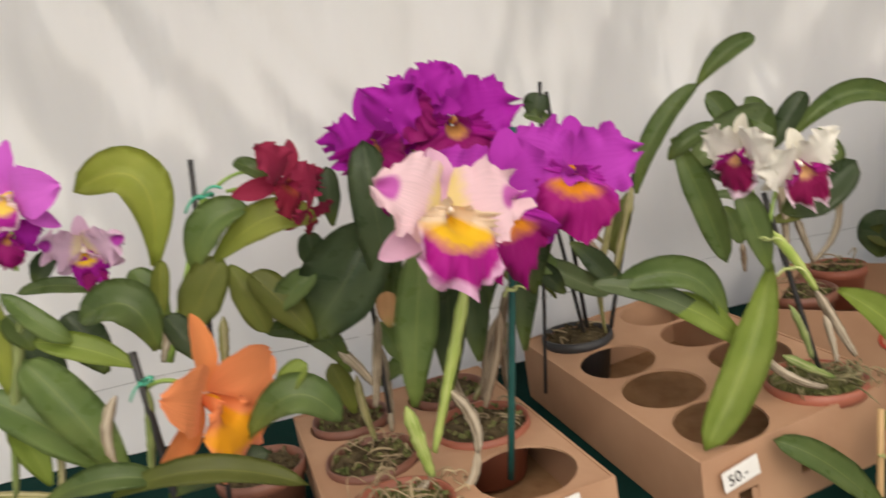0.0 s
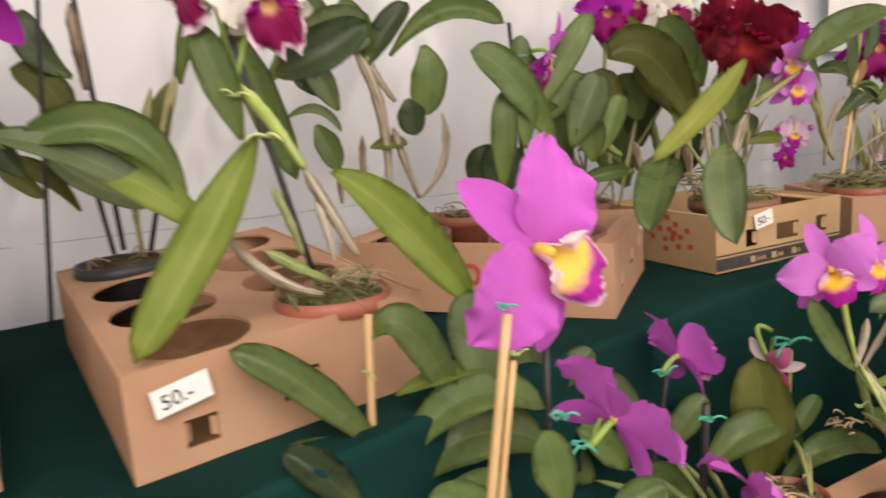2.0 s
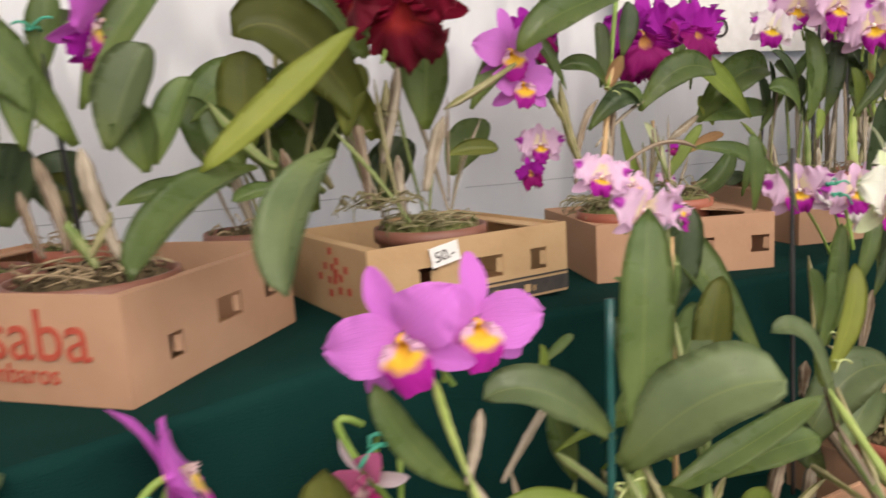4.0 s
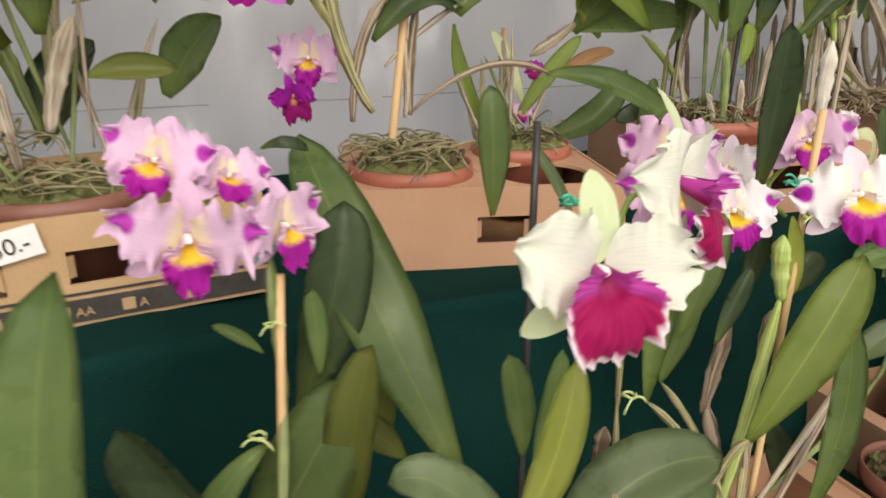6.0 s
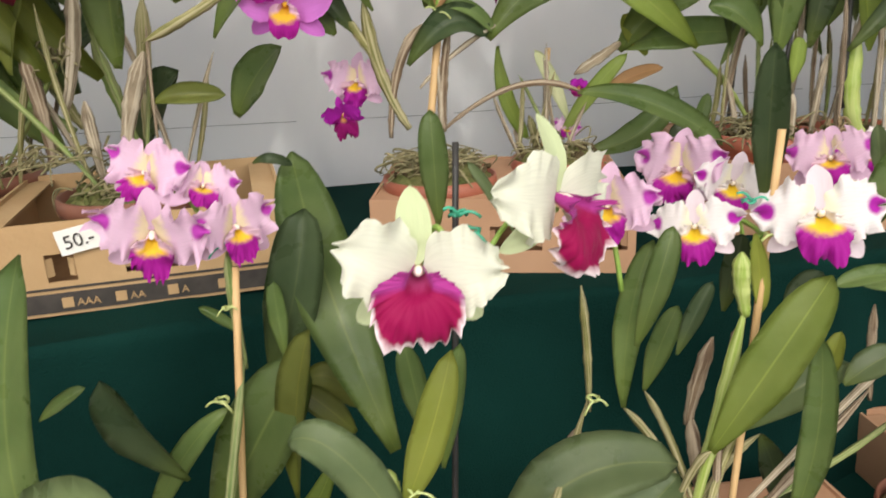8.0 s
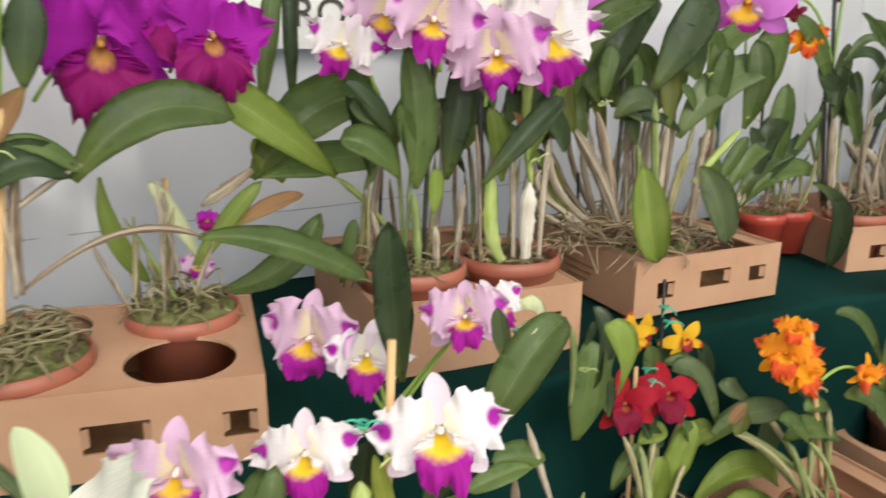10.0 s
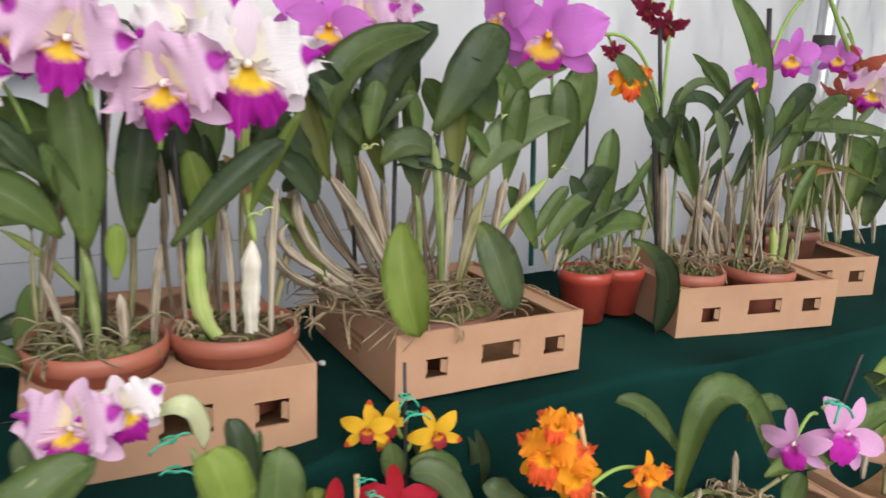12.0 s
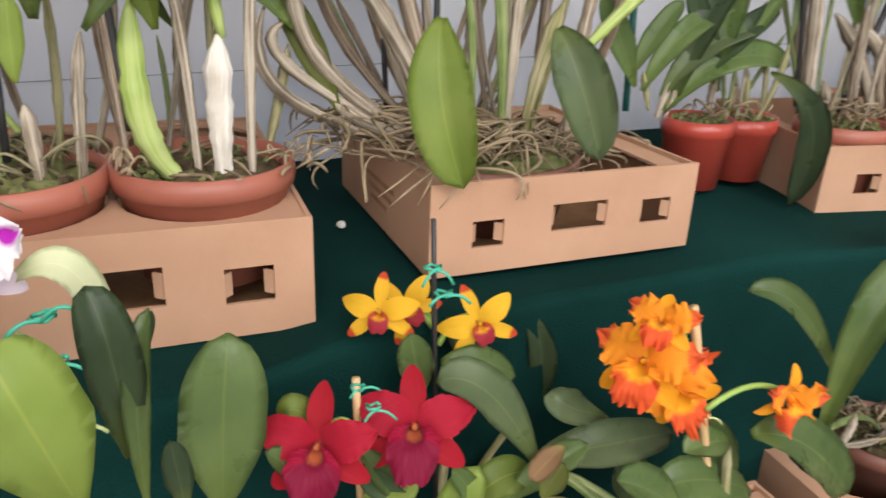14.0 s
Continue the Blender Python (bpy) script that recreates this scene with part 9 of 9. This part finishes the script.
leaf(p, (-0.449, -0.160, 0.927), (-0.487, -0.160, 0.977), 0.020, (-0.13, -0.61, 0.78), "m")
bulb(p, (-0.418, -0.196, 0.775), (-0.449, -0.160, 0.927), 0.008, "o", (-0.434, -0.178, 0.871))
leaf(p, (-0.420, -0.160, 0.907), (-0.375, -0.160, 0.920), 0.029, (-0.21, -0.57, 0.80), "l")
bulb(p, (-0.428, -0.212, 0.775), (-0.420, -0.160, 0.907), 0.010, "g", (-0.424, -0.186, 0.861))
leaf(p, (-0.324, -0.140, 0.857), (-0.261, -0.140, 0.879), 0.033, (-0.32, -0.52, 0.79), "l", (-0.301, -0.152, 0.891))
bulb(p, (-0.397, -0.173, 0.775), (-0.324, -0.140, 0.857), 0.009, "o", (-0.360, -0.157, 0.836))
leaf(p, (-0.393, -0.160, 0.909), (-0.420, -0.160, 0.958), 0.018, (-0.21, -0.58, 0.78), "m")
bulb(p, (-0.412, -0.171, 0.775), (-0.393, -0.160, 0.909), 0.010, "o", (-0.403, -0.166, 0.862))
leaf(p, (-0.320, -0.160, 0.875), (-0.347, -0.160, 0.922), 0.019, (-0.29, -0.54, 0.79), "m")
bulb(p, (-0.396, -0.190, 0.775), (-0.320, -0.160, 0.875), 0.007, "o", (-0.358, -0.175, 0.845))
leaf(p, (-0.558, -0.210, 1.089), (-0.547, -0.210, 1.117), 0.011, (-0.01, -0.74, 0.68), "d")
leaf(p, (-0.365, -0.160, 0.809), (-0.323, -0.160, 0.918), 0.035, (-0.53, -0.52, 0.67), "l")
leaf(p, (-0.405, -0.160, 0.764), (-0.372, -0.160, 0.876), 0.039, (-0.50, -0.52, 0.69), "l")
leaf(p, (-0.307, -0.160, 0.786), (-0.131, -0.160, 0.762), 0.043, (-0.56, -0.47, 0.68), "l", (-0.231, -0.172, 0.829))
leaf(p, (-0.459, -0.160, 0.849), (-0.418, -0.160, 0.907), 0.024, (-0.49, -0.55, 0.67), "m")
leaf(p, (-0.297, -0.160, 0.873), (-0.220, -0.160, 0.911), 0.025, (-0.58, -0.51, 0.64), "m")
leaf(p, (-0.431, -0.160, 0.951), (-0.378, -0.160, 0.891), 0.020, (-0.52, -0.56, 0.65), "d")
leaf(p, (-0.257, -0.160, 0.716), (-0.109, -0.160, 0.687), 0.045, (-0.55, -0.45, 0.71), "l", (-0.210, -0.172, 0.759))
p = thing("orchid_plant", (-0.140, -0.250, 0.775), "orchid with bright orange flowers tied to a bamboo stake", "orchid")
pot(p, (-0.140, -0.250, 0.775), 0.065, 0.100, TERRA, 0.010, BARK)
roots(p, V((-0.140, -0.250, 0.775)) - Vector((0, 0, 0.006)), 0.060, 10, 0.020, None, 0.00)
flower(p, (-0.210, -0.200, 1.011), (-0.78, -0.40, 0.48), 0.074, "orange", 0, 0, 0.00)
stem(p, (-0.134, -0.185, 0.943), (-0.193, -0.181, 0.996), 0.005, (-0.163, -0.183, 0.985))
flower(p, (-0.174, -0.200, 0.978), (-0.50, -0.82, 0.29), 0.067, "orange", 20, 0, 0.00)
stem(p, (-0.129, -0.185, 0.936), (-0.156, -0.182, 0.963), 0.005, (-0.143, -0.183, 0.964))
flower(p, (-0.200, -0.200, 1.043), (-0.53, -0.40, 0.75), 0.050, "orange", 0, 0, 0.00)
stem(p, (-0.150, -0.185, 0.990), (-0.182, -0.180, 1.029), 0.005, (-0.166, -0.183, 1.025))
flower(p, (-0.097, -0.240, 0.979), (0.02, -0.99, 0.14), 0.055, "orange", 0, 0, 0.00)
stem(p, (-0.165, -0.225, 0.973), (-0.076, -0.225, 0.965), 0.005, (-0.120, -0.225, 0.984))
stake(p, (-0.084, -0.200, 0.760), (-0.171, -0.200, 1.050), 0.0076, "b")
tie(p, (-0.146, -0.206, 0.951), 0.016, "y")
leaf(p, (-0.256, -0.140, 0.886), (-0.354, -0.140, 0.989), 0.037, (-0.33, -0.57, 0.75), "g", (-0.315, -0.152, 0.978))
bulb(p, (-0.124, -0.240, 0.775), (-0.256, -0.140, 0.886), 0.009, "g", (-0.190, -0.190, 0.851))
leaf(p, (-0.259, -0.140, 0.892), (-0.107, -0.140, 0.879), 0.041, (-0.43, -0.50, 0.75), "g", (-0.199, -0.152, 0.897))
bulb(p, (-0.158, -0.233, 0.775), (-0.259, -0.140, 0.892), 0.008, "g", (-0.209, -0.187, 0.854))
leaf(p, (-0.173, -0.120, 0.902), (-0.235, -0.120, 0.943), 0.031, (-0.42, -0.54, 0.73), "g", (-0.222, -0.132, 0.930))
bulb(p, (-0.163, -0.263, 0.775), (-0.173, -0.120, 0.902), 0.010, "o", (-0.168, -0.192, 0.858))
leaf(p, (-0.078, -0.160, 0.882), (-0.175, -0.160, 0.954), 0.026, (-0.50, -0.48, 0.72), "d")
bulb(p, (-0.162, -0.232, 0.775), (-0.078, -0.160, 0.882), 0.009, "g", (-0.120, -0.196, 0.849))
leaf(p, (-0.187, -0.200, 0.873), (-0.060, -0.200, 0.843), 0.040, (-0.48, -0.42, 0.77), "m", (-0.147, -0.212, 0.891))
bulb(p, (-0.168, -0.243, 0.775), (-0.187, -0.200, 0.873), 0.009, "g", (-0.178, -0.221, 0.844))
leaf(p, (-0.115, -0.230, 0.940), (0.032, -0.230, 0.834), 0.049, (-0.57, -0.38, 0.73), "m", (-0.060, -0.242, 0.922))
leaf(p, (-0.289, -0.200, 0.908), (-0.272, -0.200, 0.935), 0.022, (-0.37, -0.50, 0.78), "o")
bulb(p, (-0.151, -0.228, 0.775), (-0.289, -0.200, 0.908), 0.010, "o", (-0.220, -0.214, 0.862))
leaf(p, (-0.150, -0.150, 0.811), (-0.167, -0.150, 0.881), 0.036, (-0.43, -0.47, 0.77), "g")
bulb(p, (-0.165, -0.230, 0.775), (-0.150, -0.150, 0.811), 0.010, "g", (-0.157, -0.190, 0.813))
leaf(p, (-0.103, -0.200, 0.910), (-0.153, -0.200, 0.912), 0.029, (-0.51, -0.45, 0.74), "m")
bulb(p, (-0.127, -0.236, 0.775), (-0.103, -0.200, 0.910), 0.008, "o", (-0.115, -0.218, 0.863))
leaf(p, (-0.009, -0.140, 0.794), (-0.068, -0.140, 0.885), 0.029, (-0.52, -0.43, 0.74), "m")
bulb(p, (-0.114, -0.228, 0.775), (-0.009, -0.140, 0.794), 0.009, "o", (-0.062, -0.184, 0.804))
leaf(p, (-0.179, -0.230, 0.886), (-0.247, -0.230, 0.935), 0.034, (-0.44, -0.45, 0.78), "m")
bulb(p, (-0.141, -0.273, 0.775), (-0.179, -0.230, 0.886), 0.007, "g", (-0.160, -0.252, 0.851))
leaf(p, (-0.274, -0.200, 0.951), (-0.301, -0.200, 0.928), 0.018, (-0.37, -0.52, 0.77), "b")
p = thing("orchid_plant", (0.250, -0.120, 0.775), "orchid with arching leaves and pink flowers with magenta lips", "orchid")
pot(p, (0.250, -0.120, 0.775), 0.065, 0.100, TERRA_D, 0.010, BARK)
roots(p, V((0.250, -0.120, 0.775)) - Vector((0, 0, 0.006)), 0.060, 24, 0.020, None, 0.00)
flower(p, (0.138, -0.270, 0.977), (-0.91, -0.38, 0.17), 0.082, "blush", 0, 0, 0.00)
stem(p, (0.201, -0.255, 0.998), (0.161, -0.255, 0.965), 0.005, (0.181, -0.255, 0.996))
flower(p, (0.248, -0.270, 0.967), (-0.49, -0.82, 0.29), 0.105, "blush", -20, 0, 0.00)
stem(p, (0.211, -0.255, 1.004), (0.272, -0.257, 0.956), 0.005, (0.242, -0.256, 0.995))
tie(p, (0.198, -0.276, 1.023), 0.030, "g")
leaf(p, (0.001, -0.210, 0.894), (0.218, -0.210, 0.871), 0.047, (-0.58, -0.43, 0.69), "m", (0.046, -0.222, 1.043))
bulb(p, (0.243, -0.122, 0.775), (0.001, -0.210, 0.894), 0.007, "g", (0.122, -0.166, 0.855))
leaf(p, (0.023, -0.190, 0.946), (-0.106, -0.190, 1.048), 0.025, (-0.54, -0.53, 0.65), "m", (-0.060, -0.202, 1.032))
leaf(p, (0.150, -0.190, 0.969), (0.237, -0.190, 0.973), 0.027, (-0.64, -0.45, 0.62), "m", (0.171, -0.202, 0.997))
leaf(p, (0.086, -0.270, 0.941), (0.230, -0.270, 0.936), 0.036, (-0.64, -0.40, 0.66), "m")
leaf(p, (0.369, -0.270, 0.987), (0.251, -0.270, 0.947), 0.032, (-0.70, -0.37, 0.61), "m")
leaf(p, (0.143, -0.270, 0.872), (0.163, -0.270, 0.929), 0.030, (-0.62, -0.39, 0.68), "m")
bulb(p, (0.235, -0.099, 0.775), (0.143, -0.270, 0.872), 0.009, "o", (0.189, -0.185, 0.843))
leaf(p, (0.331, -0.270, 0.937), (0.429, -0.270, 1.018), 0.040, (-0.72, -0.35, 0.59), "m")
leaf(p, (0.601, -0.170, 0.870), (0.457, -0.170, 0.975), 0.039, (-0.72, -0.37, 0.59), "d")
bulb(p, (0.220, -0.137, 0.775), (0.601, -0.170, 0.870), 0.010, "o", (0.411, -0.154, 0.842))
leaf(p, (0.590, -0.170, 0.992), (0.495, -0.170, 0.950), 0.031, (-0.74, -0.37, 0.56), "l")
bulb(p, (0.230, -0.149, 0.775), (0.115, -0.210, 0.878), 0.0092, "w")
bulb(p, (0.116, -0.210, 0.869), (0.105, -0.210, 0.944), 0.0096, "w")
bulb(p, (0.255, -0.120, 0.775), (0.030, -0.210, 0.875), 0.0078, "w")
bulb(p, (0.029, -0.210, 0.871), (0.043, -0.210, 0.906), 0.0082, "w")
bulb(p, (0.516, -0.170, 0.776), (0.524, -0.170, 0.905), 0.0136, "w")
bulb(p, (0.598, -0.170, 0.722), (0.605, -0.170, 0.806), 0.0128, "o")
stake(p, (0.412, -0.170, 0.928), (0.445, -0.170, 1.014), 0.0069, "k")
roots(p, (0.041, -0.270, 0.917), 0.040, 14, 0.010, None, 0.10)
p = thing("orchid_plant", (-0.62, -0.33, 0.775), "orchid with broad light leaves and a white bud", "orchid")
pot(p, (-0.620, -0.330, 0.775), 0.060, 0.100, TERRA_D, 0.012, BARK)
leaf(p, (-0.585, -0.300, 1.077), (-0.606, -0.300, 1.155), 0.040, (0.10, -0.68, 0.72), "l", (-0.596, -0.312, 1.131))
leaf(p, (-0.566, -0.240, 1.053), (-0.574, -0.240, 1.148), 0.025, (0.03, -0.71, 0.70), "d", (-0.567, -0.252, 1.115))
leaf(p, (-0.561, -0.240, 1.019), (-0.549, -0.240, 1.133), 0.013, (0.00, -0.68, 0.73), "m", (-0.559, -0.252, 1.095))
leaf(p, (-0.615, -0.140, 1.113), (-0.571, -0.140, 1.072), 0.021, (0.07, -0.76, 0.65), "w", (-0.586, -0.152, 1.122))
leaf(p, (-0.543, -0.240, 1.013), (-0.547, -0.240, 1.058), 0.015, (-0.02, -0.64, 0.77), "d")
tie(p, (-0.603, -0.146, 1.092), 0.022, "g")
tie(p, (-0.600, -0.146, 1.062), 0.020, "g")
tie(p, (-0.585, -0.246, 1.082), 0.016, "y")
bulb(p, (-0.596, -0.240, 1.038), (-0.603, -0.240, 1.130), 0.0077, "g", (-0.595, -0.240, 1.096))
bulb(p, (-0.620, -0.330, 0.770), (-0.600, -0.290, 0.930), 0.014, "g")
bulb(p, (-0.580, -0.330, 0.770), (-0.560, -0.290, 0.930), 0.014, "g")
bulb(p, (-0.660, -0.330, 0.770), (-0.640, -0.290, 0.930), 0.014, "g")

# ---- trays on the lower table ----
for x, y, ang, w in ((-2.42, -0.97, 14, 0.36), (-2.03, -0.82, 15, 0.34), (-1.68, -0.72, 14, 0.34), (-1.32, -0.67, 8, 0.34), (-0.97, -0.46, 5, 0.30), (-0.55, -0.31, 2, 0.28), (-0.24, -0.33, 0, 0.30), (0.10, -0.22, -6, 0.36), (0.50, -0.26, -3, 0.34)):
    carton("pot_tray", x, y, ang, w, 0.22, 0.09, "brown cardboard pot tray standing on the lower table", ((w * 0.2, 0.03, w * 0.2 + 0.035, 0.06), (w * 0.62, 0.03, w * 0.62 + 0.05, 0.06)), (), (2, 1, 0.075) if w > 0.3 else None, None, LOWZ)

# ---- lettering on the wall and the tent pole ----
sign = thing("wall_sign", (-0.66, 0.41, 1.45), "white sheet on the wall with large black lettering", "sign")
part("sign_sheet", holed_panel((-0.86, 0.404, 1.40), (1, 0.045, 0), (0, 0, 1), 0.75, 0.5, 0.002, ()), PAPER, sign, smooth=False)
part("lettering", text("ROLD", 0.066, (-0.70, 0.407, 1.435), (1, 0.045, 0), (0, 0, 1)), INK_BLACK, sign, smooth=False)
pole = thing("tent_pole", (1.12, 0.42, 0.0), "galvanised steel tent pole standing against the wall", "pole")
part("tube", tube([(1.12, 0.42, 0.0), (1.12, 0.42, 1.3), (1.12, 0.42, 2.55)], 0.022, 16), STEEL, pole)
part("coupling", tube([(1.12, 0.42, 1.50), (1.12, 0.42, 1.56)], 0.027, 16), INK_BLACK, pole, "black coupling")

pebble = bmesh.new()
bmesh.ops.create_icosphere(pebble, subdivisions=2, radius=1.0, matrix=Matrix.Translation((-0.334, 0.17, 1.0045)) @ Matrix.Diagonal((0.005, 0.0065, 0.0042, 1)))
for v in pebble.verts:
    v.co += noise.noise_vector(v.co * 160) * 0.0012
tagged(part("pebble", pebble, PAPER), "small white pebble lying on the green table cloth", "pebble")
